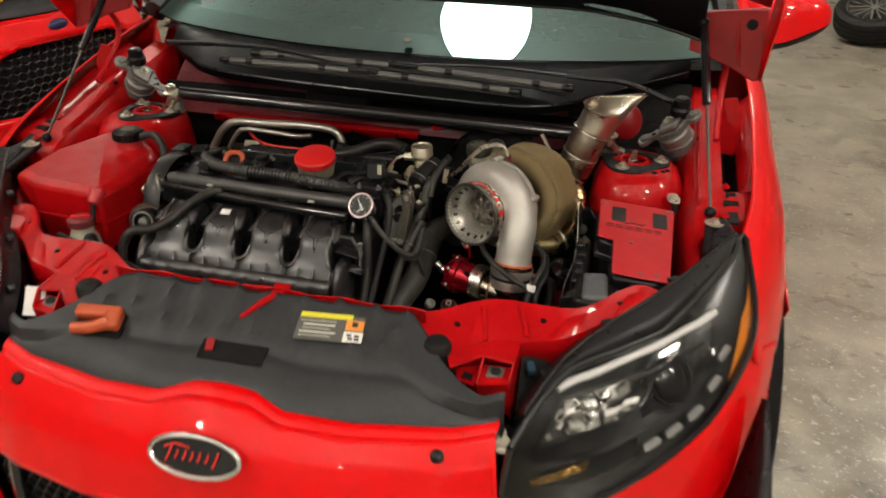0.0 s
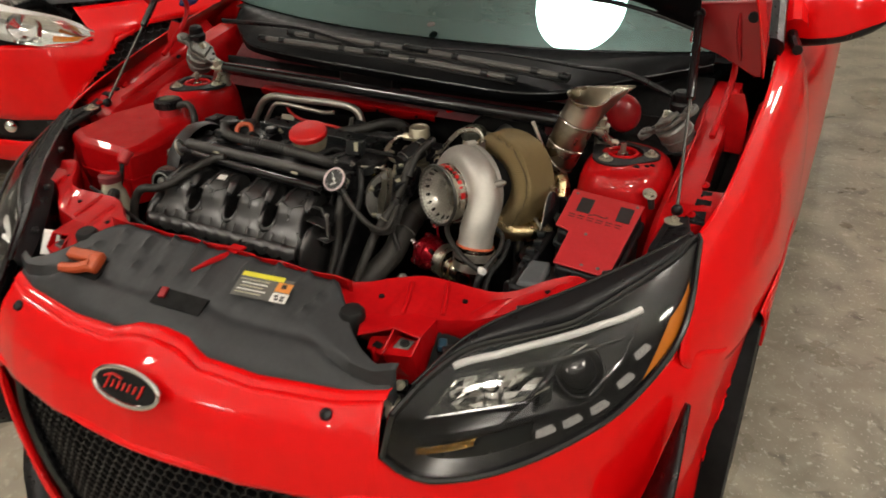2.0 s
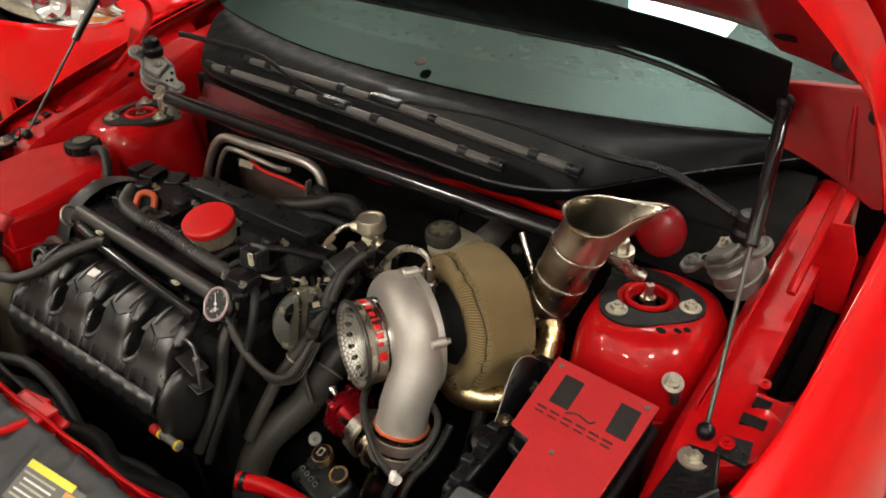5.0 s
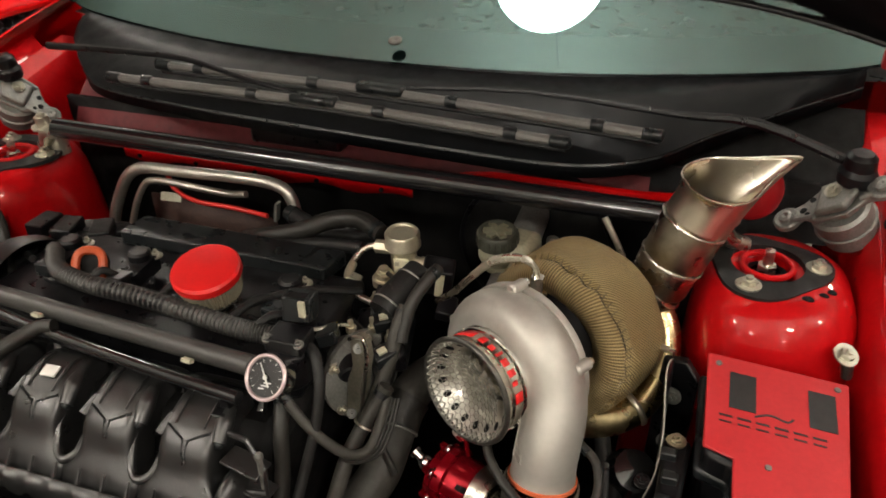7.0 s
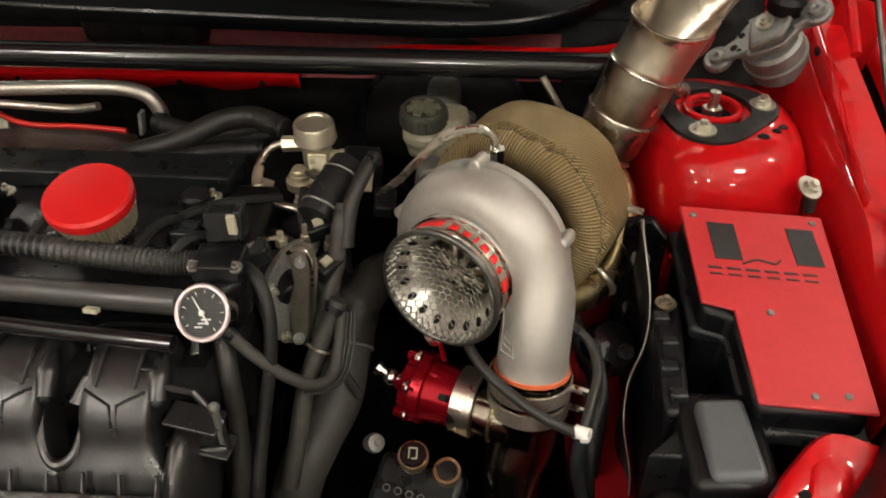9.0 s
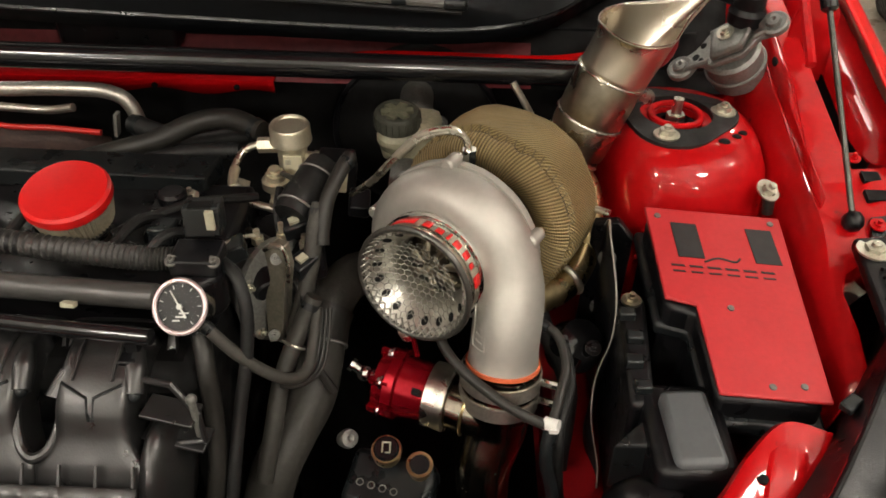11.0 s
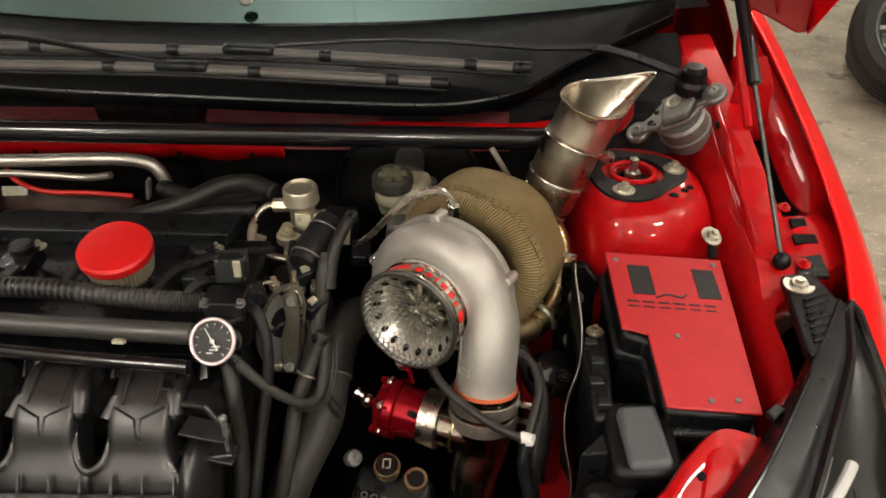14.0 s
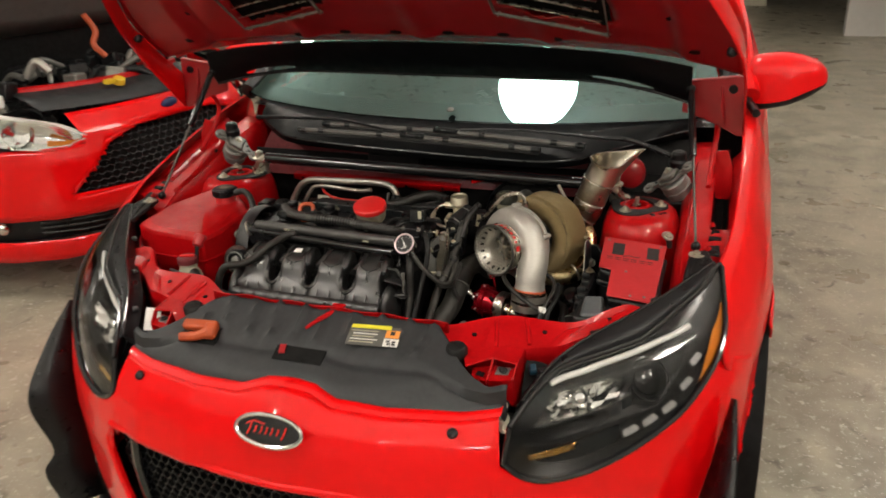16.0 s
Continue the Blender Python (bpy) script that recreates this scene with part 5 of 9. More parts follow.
for s in (-1, 1):
    for k, (x, y, z) in enumerate(((0.31, 0.392, 0.815), (0.44, 0.440, 0.814), (0.555, 0.515, 0.822))):
        part("panel_hole", M().cyl((s * x, y, z - 0.006), (s * x, y, z - 0.001), 0.005, seg=12), FAR_DARK, slam)
    part("overslam_bead", M().tube([(s * 0.342, 0.440, 0.822), (s * 0.352, 0.405, 0.810), (s * 0.358, 0.376, 0.799)], 0.0045, seg=6), REDBAY, slam)
    part("overslam_bead", M().tube([(s * 0.398, 0.462, 0.822), (s * 0.410, 0.428, 0.810), (s * 0.418, 0.402, 0.800)], 0.0045, seg=6), REDBAY, slam)
    # headlamp carrier: folded lip above two pockets, the outer one with a grommet
    lip = [(0.296, 0.352, 0.803), (0.3194, 0.2997, 0.797), (0.3614, 0.341, 0.797), (0.4067, 0.3413, 0.792), (0.4105, 0.423, 0.798), (0.352, 0.385, 0.800)]
    car_box = part("lamp_carrier", M().prism([(s * x, y, z) for x, y, z in lip], (0, 0, -0.003), (0, 0, 0)), REDBAY, car, "red lamp carrier bracket", bevel=0.001)
    part("carrier_lip", M().tube([(s * x, y, z - 0.001) for x, y, z in lip[1:4]], 0.0026, seg=8, smooth=False), REDBAY, car_box)
    for nm, poly, off in (("carrier_shelf", ((0.362, 0.352, 0.774), (0.4075, 0.352, 0.775), (0.4038, 0.318, 0.768), (0.3584, 0.3058, 0.768)), (0, 0, -0.003)),
                          ("carrier_shelf", ((0.322, 0.335, 0.772), (0.359, 0.350, 0.772), (0.356, 0.307, 0.764), (0.3277, 0.312, 0.766)), (0, 0, -0.003)),
                          ("carrier_front", ((0.3584, 0.3058, 0.768), (0.4038, 0.318, 0.768), (0.4065, 0.3333, 0.700), (0.359, 0.3338, 0.700)), (0, 0.003, 0)),
                          ("carrier_front", ((0.3277, 0.312, 0.766), (0.3560, 0.307, 0.764), (0.357, 0.332, 0.715), (0.336, 0.334, 0.715)), (0, 0.003, 0)),
                          ("carrier_divider", ((0.3614, 0.341, 0.797), (0.3584, 0.304, 0.770), (0.359, 0.332, 0.712), (0.361, 0.385, 0.712), (0.361, 0.385, 0.797)), (s * 0.003, 0, 0)),
                          ("carrier_side", ((0.4040, 0.318, 0.771), (0.4070, 0.341, 0.793), (0.4105, 0.423, 0.798), (0.416, 0.423, 0.690), (0.408, 0.336, 0.690)), (s * 0.003, 0, 0))):
        part(nm, M().prism([(s * x, y, z) for x, y, z in poly], (0, 0, 0), off), REDBAY, car_box)
    part("carrier_hole", M().prism([(s * 0.334, 0.316, 0.7676), (s * 0.350, 0.313, 0.7668), (s * 0.351, 0.325, 0.7690), (s * 0.336, 0.328, 0.7700)], (0, 0, 0.001), (0, 0, 0.002)), FAR_DARK, car_box)
    part("carrier_rib", M().box((s * 0.342, 0.311, 0.755), (0.003, 0.010, 0.030), (15, 0, 0)), REDBAY, car_box)
    part("carrier_pad", M().prism([(s * 0.370, 0.322, 0.7715), (s * 0.394, 0.327, 0.7715), (s * 0.396, 0.345, 0.7755), (s * 0.371, 0.344, 0.7755)], (0, 0, 0.0005), (0, 0, 0.002)), DCAST, car_box, "dusty pad under the grommet")
    part("carrier_grommet", M().lathe((s * 0.3835, 0.335, 0.7745), (0, -0.2, 1), [(0, 0.0085), (0.003, 0.008), (0.004, 0.005), (0.002, 0.003), (0.002, 0)], 20), RUB, car_box)
    part("corner_clip", M().box((s * 0.390, 0.306, 0.716), (0.026, 0.014, 0.016), (20, 0, s * 25)), PLG, car_box, bevel=0.003)
    part("clip_screw", M().hexbolt((s * 0.394, 0.299, 0.722), (0, -0.7, 0.7), 0.005, 0.004), ZINC, car_box)
    part("lamp_plug", M().box((s * 0.432, 0.372, 0.765), (0.014, 0.020, 0.014), (10, 0, s * 20)), mat("blue_plug", (0.012, 0.05, 0.08), 0.4) if s < 0 else bpy.data.materials["blue_plug"], car_box, "blue lamp connector", bevel=0.003)
    # Dark sheet added where only a shaded void lies beside the lamp.
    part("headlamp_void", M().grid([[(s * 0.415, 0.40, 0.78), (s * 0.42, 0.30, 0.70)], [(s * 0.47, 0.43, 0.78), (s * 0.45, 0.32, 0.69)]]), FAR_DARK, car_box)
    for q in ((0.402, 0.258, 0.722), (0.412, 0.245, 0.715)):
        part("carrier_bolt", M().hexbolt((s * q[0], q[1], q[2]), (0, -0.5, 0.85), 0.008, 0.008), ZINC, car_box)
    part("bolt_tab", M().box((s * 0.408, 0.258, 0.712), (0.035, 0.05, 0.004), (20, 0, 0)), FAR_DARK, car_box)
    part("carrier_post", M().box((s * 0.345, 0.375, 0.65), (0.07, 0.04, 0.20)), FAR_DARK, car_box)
    part("carrier_duct", M().box((s * 0.30, 0.30, 0.70), (0.06, 0.04, 0.06)), PLA, car_box, bevel=0.006)
    # corner bracket at the lamp's rear tip
    gus = part("corner_bracket", M().prism([(s * 0.692, 0.750, 0.876), (s * 0.728, 0.752, 0.880), (s * 0.742, 0.705, 0.873), (s * 0.720, 0.660, 0.864), (s * 0.692, 0.628, 0.860), (s * 0.684, 0.638, 0.861)], (0, 0, 0), (0, 0, 0.012)), PLA, car, "black textured lamp bracket", bevel=0.003)
    for k in range(7):
        part("bracket_rib", M().box((s * (0.705 + 0.002 * k), 0.652 + 0.010 * k, 0.8750 + 0.0018 * k), (0.022 + 0.002 * k, 0.003, 0.004), (8, 0, s * 28)), PLA, gus)
    for k in range(6):
        part("bracket_rib", M().box((s * (0.706 + 0.0025 * k), 0.664 + 0.010 * k, 0.8765 + 0.0018 * k), (0.003, 0.030, 0.004), (8, 0, s * -30)), PLA, gus)
    part("bracket_bolt", M().hexbolt((s * 0.706, 0.732, 0.886), (0, 0, 1), 0.010, 0.006), ZINC, gus)

# latch
part("latch", M().box((0.002, 0.372, 0.823), (0.10, 0.045, 0.006), (8, 0, 0)).box((-0.028, 0.385, 0.812), (0.05, 0.03, 0.03), (0, 0, 10)), REDBAY, car, "red bonnet latch plate", bevel=0.002)
m = M().prism([(0.005, 0.392, 0.836), (0.034, 0.392, 0.836), (0.030, 0.362, 0.833), (0.012, 0.358, 0.833)], (0, 0, 0), (0, 0, 0.004))
m.tube([(0.018, 0.362, 0.835), (0.004, 0.330, 0.833), (-0.012, 0.300, 0.826)], [0.006, 0.005, 0.003], seg=8)
part("latch_lever", m, REDBAY, car, "red release lever")
part("latch_cable", M().tube([(-0.03, 0.39, 0.80), (-0.10, 0.41, 0.79), (-0.2, 0.42, 0.79), (-0.33, 0.46, 0.80), (-0.5, 0.52, 0.80)], 0.004, seg=8), RUB, car)

# grey beauty cover
bx = np.linspace(-0.402, 0.408, 82)
rows = []
for x in bx:
    ax = abs(x)
    zt = float(np.interp(ax, TOPX, TOPZ))
    y0 = nose(min(ax, 0.404), zt if ax < 0.404 else 0.742) + 0.018
    y1 = float(np.interp(ax, [0, 0.24, 0.256, 0.279, 0.302, 0.316, 0.340, 0.369, 0.392, 0.408], [0.366, 0.366, 0.356, 0.333, 0.306, 0.294, 0.276, 0.263, 0.248, 0.236]))
    row = []
    for v in np.linspace(0, 1, 22):
        y = y0 + (max(y1, y0 + 0.02) - y0) * v
        z = 0.757 + 0.47 * (y - 0.2) - 0.05 * max(0, ax - 0.25)
        z = min(z, zt + 0.004 + (y - y0) * 0.9) if v < 0.5 else z
        z -= 0.010 * max(0, 1 - v / 0.06)
        # pressed ribs fanning to the rear
        if v > 0.42 and ax < 0.262:
            rib = abs(((x + 0.015) / (0.75 + 0.25 * v)) % 0.115 - 0.0575)
            z += 0.009 * max(0, 1 - abs(rib - 0.03) / 0.007) * min(1, (v - 0.42) / 0.15) - 0.002 * min(1, max(0, (rib - 0.03) / 0.01))
        z -= 0.006 * math.exp(-((v - 0.40) / 0.04) ** 2)
        row.append((x, y, z))
    rows.append(row)
lip = [V(*r[4]) + V(0, 0, 0.0005) for r in rows]
bc = part("beauty_cover", M().grid(rows), GREYP, car, "dark grey ribbed plastic radiator cover", solid=0.004, angle=50)
part("cover_lip", M().tube(lip[3:-3], 0.0016, seg=6, smooth=False), PLA, bc, "dark step line along the cover's edge")


def on_cover(x, y):
    return 0.757 + 0.47 * (y - 0.2) - 0.05 * max(0, abs(x) - 0.25)


cn = unit(V(0, -0.425, 0.905))
cxv, cyv = V(1, 0.02, 0), unit(V(0, 0.905, 0.425))


def cover_quad(name, x, y, w, h, mt, parent, lift, rot=0.0, label=""):
    o = V(x, y, on_cover(x, y)) + cn * lift
    ca, sa = math.cos(rot), math.sin(rot)
    ux, uy = cxv * ca + cyv * sa, cyv * ca - cxv * sa
    m = M().prism([o + ux * w / 2 * a + uy * h / 2 * c for a, c in ((-1, -1), (1, -1), (1, 1), (-1, 1))], (0, 0, 0), cn * 0.0006)
    return part(name, m, mt, parent, label)


# Slot drawn as a dark box: the recess's shade is its colour.
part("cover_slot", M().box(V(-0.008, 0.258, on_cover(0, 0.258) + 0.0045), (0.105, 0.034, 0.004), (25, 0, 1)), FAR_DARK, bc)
part("slot_latch", M().box(V(-0.046, 0.262, on_cover(0, 0.262) + 0.008), (0.012, 0.020, 0.006), (25, 0, 12)), REDSHADED, bc)
lab = thing("warning_label", (0.128, 0.325, on_cover(0.128, 0.325)), "yellow, orange and white warning sticker on the grey cover", "sticker")
cover_quad("label_base", 0.128, 0.318, 0.104, 0.046, mat("label_grey", (0.10, 0.10, 0.09), 0.4, var=0.2, scale=60), lab, 0.010, 0.06)
cover_quad("label_stripe", 0.118, 0.3365, 0.082, 0.009, mat("label_yellow", (0.72, 0.66, 0.04), 0.4, var=0.05, scale=40), lab, 0.0112, 0.06)
cover_quad("label_square", 0.166, 0.3265, 0.028, 0.018, mat("label_orange", (0.80, 0.30, 0.06), 0.4, var=0.05, scale=40), lab, 0.0112, 0.06)
cover_quad("label_square", 0.168, 0.3085, 0.030, 0.018, WHITEP, lab, 0.0112, 0.06)
for k in range(5):
    cover_quad("print_bar", 0.108 + 0.003 * (k % 2), 0.3265 - 0.006 * k, 0.056 - 0.006 * (k % 3), 0.0022, WHITEL if k % 2 else TANK, lab, 0.0112, 0.06)
for k, (dx, dy) in enumerate(((-0.006, 0.0), (0.006, 0.0), (-0.003, -0.005), (0.007, -0.005))):
    cover_quad("print_bar", 0.168 + dx, 0.310 + dy, 0.007, 0.004, BLKL, lab, 0.0124, 0.06)
cover_quad("print_bar", 0.166, 0.328, 0.009, 0.008, BLKL, lab, 0.0124, 0.06)
for x, y in ((0.294, 0.328), (-0.300, 0.335)):
    o = V(x, y, on_cover(x, y) - 0.022)
    t = thing("bump_stop", tuple(o), "black rubber bonnet bump stop on the front panel", "bump stop", "bump stops")
    part("stop_body", M().lathe(o, (0, -0.1, 1), [(-0.02, 0.016), (0.008, 0.017), (0.010, 0.021), (0.022, 0.021), (0.028, 0.017), (0.030, 0)], 24), RUB, t)
# orange spring clip on the cover
o = V(-0.240, 0.262, on_cover(-0.24, 0.262) + 0.008)
t = thing("spring_clip", tuple(o), "orange plastic spring clip lying on the grey cover", "clip")
part("jaw", M().box(o + V(-0.005, 0.018, 0.014), (0.075, 0.022, 0.018), (25, 0, 6)).box(o + V(0.026, 0.006, 0.012), (0.026, 0.034, 0.02), (25, 0, 8)), ORANGE, t, bevel=0.005)
part("jaw", M().tube([o + V(0.025, 0.0, 0.012), o + V(0.0, -0.012, 0.006), o + V(-0.03, -0.020, 0.004)], [0.011, 0.010, 0.009], seg=10), ORANGE, t)
part("slot_pad", M().box(o + V(0.0, 0.008, -0.002), (0.085, 0.045, 0.004), (25, 0, 0)), FAR_DARK, t)


# ---------- things in the engine bay ----------
# strut brace
t = thing("strut_brace", (0, 0.96, 0.94), "gloss black tubular strut brace across the engine bay", "strut brace")
part("brace_tube", M().cyl((-0.475, 0.966, 0.957), (0.475, 0.966, 0.951), 0.0150, seg=28), GLOSSB, t)
for s in (-1, 1):
    part("brace_end", M().tube([(s * 0.475, 0.966, 0.955), (s * 0.495, 0.966, 0.945), (s * 0.512, 0.975, 0.925), (s * 0.53, 0.985, 0.914)], [0.013, 0.013, 0.011, 0.010], seg=12), STEEL, t, "bare steel brace end")
    part("brace_bolt", M().hexbolt((s * 0.500, 0.968, 0.955), (0, -0.1, 1), 0.011, 0.018), ZINC, t)
    part("brace_spacer", M().cyl((s * 0.498, 0.985, 0.905), (s * 0.498, 0.985, 0.945), 0.014, seg=16), ZINC, t)

# coolant tank
TK = [(-0.603, 0.598), (-0.445, 0.584), (-0.430, 0.640), (-0.432, 0.785), (-0.500, 0.845), (-0.585, 0.860), (-0.655, 0.740), (-0.668, 0.630)]
t = thing("coolant_tank", (-0.55, 0.70, 0.74), "red painted faceted coolant tank with a black cap", "tank")
c = np.mean(TK, axis=0)
lo = [V(c[0] + (x - c[0]) * 0.9, c[1] + (y - c[1]) * 0.9, 0.735) for x, y in TK]
rim = [V(x, y, 0.858 + 0.05 * (y - 0.6)) for x, y in TK]
rim0 = [V(x, y, 0.80) for x, y in TK]
top = [V(c[0] + (x - c[0]) * 0.86, c[1] + (y - c[1]) * 0.90 + 0.004, 0.880 + 0.10 * (y - 0.7)) for x, y in TK]
m = M().grid([lo, rim0, rim, top], closed_v=True)
m.f.append(tuple(range(24, 32)))
part("tank_body", m, REDBAY, t, bevel=0.006, angle=20)
part("tank_seam", M().tube(rim0 + rim0[:1], 0.003, seg=6, smooth=False, cap=False), REDBAY, t)
cp = V(-0.500, 0.782, 0.905)
part("cap_neck", M().cyl(cp + V(0, 0, -0.025), cp + V(0, 0, 0.006), 0.026), REDPOW, t)
m = M().lathe(cp, (0, 0, 1), [(0, 0.031), (0.016, 0.031), (0.020, 0.028), (0.022, 0.018), (0.019, 0.014), (0.021, 0)], 30)
cap = part("tank_cap", m, PLA, t, "black ribbed cap")
part("cap_print", M().lathe(cp, (0, 0, 1), [(0.0205, 0.017), (0.0222, 0.016), (0.0222, 0)], 24), mat("pale_cap_print", (0.10, 0.10, 0.065), 0.6, var=0.5, scale=90), cap, "faded olive cap print")
for k in range(18):
    a = 2 * math.pi * k / 18
    part("cap_rib", M().box(cp + V(0.031 * math.cos(a), 0.031 * math.sin(a), 0.009), (0.004, 0.005, 0.015), (0, 0, math.degrees(a))), PLA, cap)
part("overflow_hose", M().tube([cp + V(0.025, 0.0, 0.006), cp + V(0.055, 0.005, 0.012), cp + V(0.085, -0.01, -0.005), cp + V(0.10, -0.03, -0.05), cp + V(0.11, -0.04, -0.11)], 0.0085, seg=12), HOSE, t, "black overflow hose")
part("tank_fitting", M().cyl((-0.457, 0.578, 0.842), (-0.457, 0.600, 0.862), 0.012, 0.016, ch=0.002), REDPOW, t)
part("tank_line", M().tube([(-0.457, 0.578, 0.842), (-0.458, 0.565, 0.80), (-0.475, 0.555, 0.76), (-0.49, 0.55, 0.70)], 0.005, seg=10), RUB, t)

# washer filler bottle beside it
bx_, by_ = -0.466, 0.546
t = thing("fluid_bottle", (bx_, by_, 0.62), "yellowed fluid bottle with a dull red cap beside the tank", "bottle")
part("bottle_body", M().lathe((bx_, by_, 0.60), (0, 0, 1), [(0, 0.030), (0.02, 0.033), (0.16, 0.033), (0.185, 0.028), (0.198, 0.021), (0.215, 0.020)], 24, cap0=True, cap1=True), TANK, t)
bcap = part("bottle_cap", M().lathe((bx_, by_, 0.812), (0, 0, 1), [(0, 0.024), (0.013, 0.024), (0.016, 0.020), (0.0165, 0)], 24), DUSTR, t, "dull red cap")
part("cap_bar", M().box((bx_, by_, 0.829), (0.034, 0.008, 0.005), (0, 0, 20)), REDCAP, bcap)
part("bottle_bracket", M().box((-0.585, 0.50, 0.80), (0.05, 0.06, 0.05), (0, 8, 20)), REDBAY, t, bevel=0.004)
part("bracket_grommet", M().lathe((-0.575, 0.468, 0.80), (0.3, -1, 0.1), [(0, 0.013), (0.006, 0.012), (0.006, 0.006), (0.002, 0)], 16), RUB, t)

# ---------- the engine ----------
eng = thing("engine", (-0.13, 0.70, 0.29), "black four-cylinder engine with a ribbed plastic intake manifold", "engine")
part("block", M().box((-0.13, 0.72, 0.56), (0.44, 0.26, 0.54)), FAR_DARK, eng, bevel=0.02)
vc = M().box((-0.135, 0.745, 0.850), (0.45, 0.185, 0.045))
vcp = part("valve_cover", vc, PLA, eng, "black moulded valve cover", bevel=0.008)
for k in range(4):
    part("coil_well", M().cyl((-0.285 + 0.105 * k, 0.735, 0.86), (-0.285 + 0.105 * k, 0.735, 0.882), 0.026, ch=0.004), PLA, vcp)
part("rear_cover", M().prism([(-0.262, 0.818, 0.872), (0.042, 0.818, 0.868), (0.046, 0.875, 0.862), (-0.262, 0.875, 0.866)], (0, 0, 0), (0, 0, 0.022)), PLG, eng, "flat black rear cover", bevel=0.004)
part("cover_bead", M().tube([(-0.262, 0.8165, 0.893), (-0.10, 0.8165, 0.892), (0.042, 0.8165, 0.889)], 0.0012, seg=6, smooth=False), PLG, eng)
for k in range(4):
    x = -0.285 + 0.105 * k
    co = part("ignition_coil", M().box((x, 0.745, 0.890), (0.034, 0.055, 0.022), (0, 0, 4)).cyl((x, 0.758, 0.88), (x, 0.758, 0.912), 0.014, ch=0.003), PLA, eng, "black ignition coil")
    part("coil_plug", M().box((x + 0.004, 0.712, 0.897), (0.022, 0.026, 0.017), (-8, 0, 0)), PLG, co, bevel=0.002)
    part("coil_bolt", M().hexbolt((x + 0.012, 0.772, 0.897), (0, 0, 1), 0.005, 0.006), ZINC, co)
# orange coil seal left open
o = V(-0.222, 0.716, 0.905)
nn = unit(V(0.25, -0.75, 0.6))
aa, bb, _ = frame_of(nn)
lp = [o + aa * 0.017 * math.copysign(abs(math.cos(q)) ** 0.7, math.cos(q)) + bb * 0.021 * math.copysign(abs(math.sin(q)) ** 0.7, math.sin(q)) for q in np.linspace(0, 2 * np.pi, 33)]
part("orange_seal", M().tube(lp, 0.0055, seg=8, smooth=False, cap=False), ORANGE, eng, "orange rubber connector seal")
part("seal_core", M().prism(lp[:-1], -nn * 0.02, -nn * 0.006), FAR_DARK, eng)
# timing cover end
tcv = M().lathe((-0.355, 0.735, 0.795), (-1, 0, 0.0), [(0, 0.100), (0.02, 0.104), (0.035, 0.100), (0.04, 0.09), (0.04, 0)], 48)
part("timing_cover", tcv, mat("timing_grey", (0.012, 0.012, 0.012), 0.42, var=0.3, scale=25, rvar=0.1), eng, "grey-black timing cover")
for q in (0.7, 1.6, 2.5):
    part("timing_bolt", M().hexbolt((-0.395, 0.735 + 0.086 * math.cos(q), 0.795 + 0.086 * math.sin(q)), (-1, 0, 0), 0.007, 0.006), ZINC, eng)
# cam sensors behind the cover's end
for k, (x, y, z) in enumerate(((-0.405, 0.865, 0.862), (-0.355, 0.855, 0.868), (-0.315, 0.875, 0.860))):
    vv = part("cam_solenoid", M().cyl((x, y, z - 0.06), (x, y, z), 0.018, ch=0.003).box((x - 0.005, y - 0.028, z + 0.006), (0.03, 0.045, 0.020), (0, 0, 15 * k)), PLA, eng, "black cam solenoid", bevel=0.002)
    part("solenoid_wire", M().tube([(x, y - 0.04, z), (x + 0.01, y - 0.075, z - 0.01), (x + 0.03, y - 0.10, z + 0.005), (x + 0.06, y - 0.12, z + 0.015)], 0.005, seg=8), RUB, vv)

# intake manifold: four fat runners into a plenum
MP = [(0.638, 0.795), (0.636, 0.838), (0.622, 0.856), (0.597, 0.860), (0.568, 0.852), (0.547, 0.836), (0.534, 0.812), (0.518, 0.790), (0.508, 0.765), (0.512, 0.738)]


def runner_sweep(xc, w, th, path, lift=0.0):
    """Rounded rectangular duct along a yz path."""
    P = cr([(0, y, z) for y, z in path], 6)
    T = np.gradient(P, axis=0)
    rows = []
    n = len(P)
    for i in range(n):
        d = unit(T[i])
        nrm = V(0, d[2], -d[1])
        if nrm @ (P[i] - V(0, 0.62, 0.70)) < 0:
            nrm = -nrm
        f = i / (n - 1)
        k_ = min(1, max(0, (f - 0.60) / 0.16))
        ww = w * (1.0 + 0.03 * math.cos(f * 6.0)) * (1 - k_ ** 3) + 0.099 * k_ ** 3
        ring = []
        for q in np.linspace(0, 2 * np.pi, 28, endpoint=False):
            cx_, cz_ = math.copysign(abs(math.cos(q)) ** 0.30, math.cos(q)), math.copysign(abs(math.sin(q)) ** 0.30, math.sin(q))
            ring.append(P[i] + V(xc + ww / 2 * cx_, 0, 0) + nrm * (th / 2 * cz_ + lift - th / 2))
        rows.append(ring)
    return M().grid(rows, closed_v=True)


def surf(xc, f, dx, lift=0.0):
    """A point on the outside of a runner."""
    P = cr([(0, y, z) for y, z in MP], 6)
    T = np.gradient(P, axis=0)
    k = f * (len(P) - 1)
    i = int(min(len(P) - 2, k))
    p = P[i] * (1 - k + i) + P[i + 1] * (k - i)
    d = unit(T[i])
    nrm = V(0, d[2], -d[1])
    if nrm @ (p - V(0, 0.62, 0.70)) < 0:
        nrm = -nrm
    return p + V(xc + dx, 0, 0) + nrm * lift


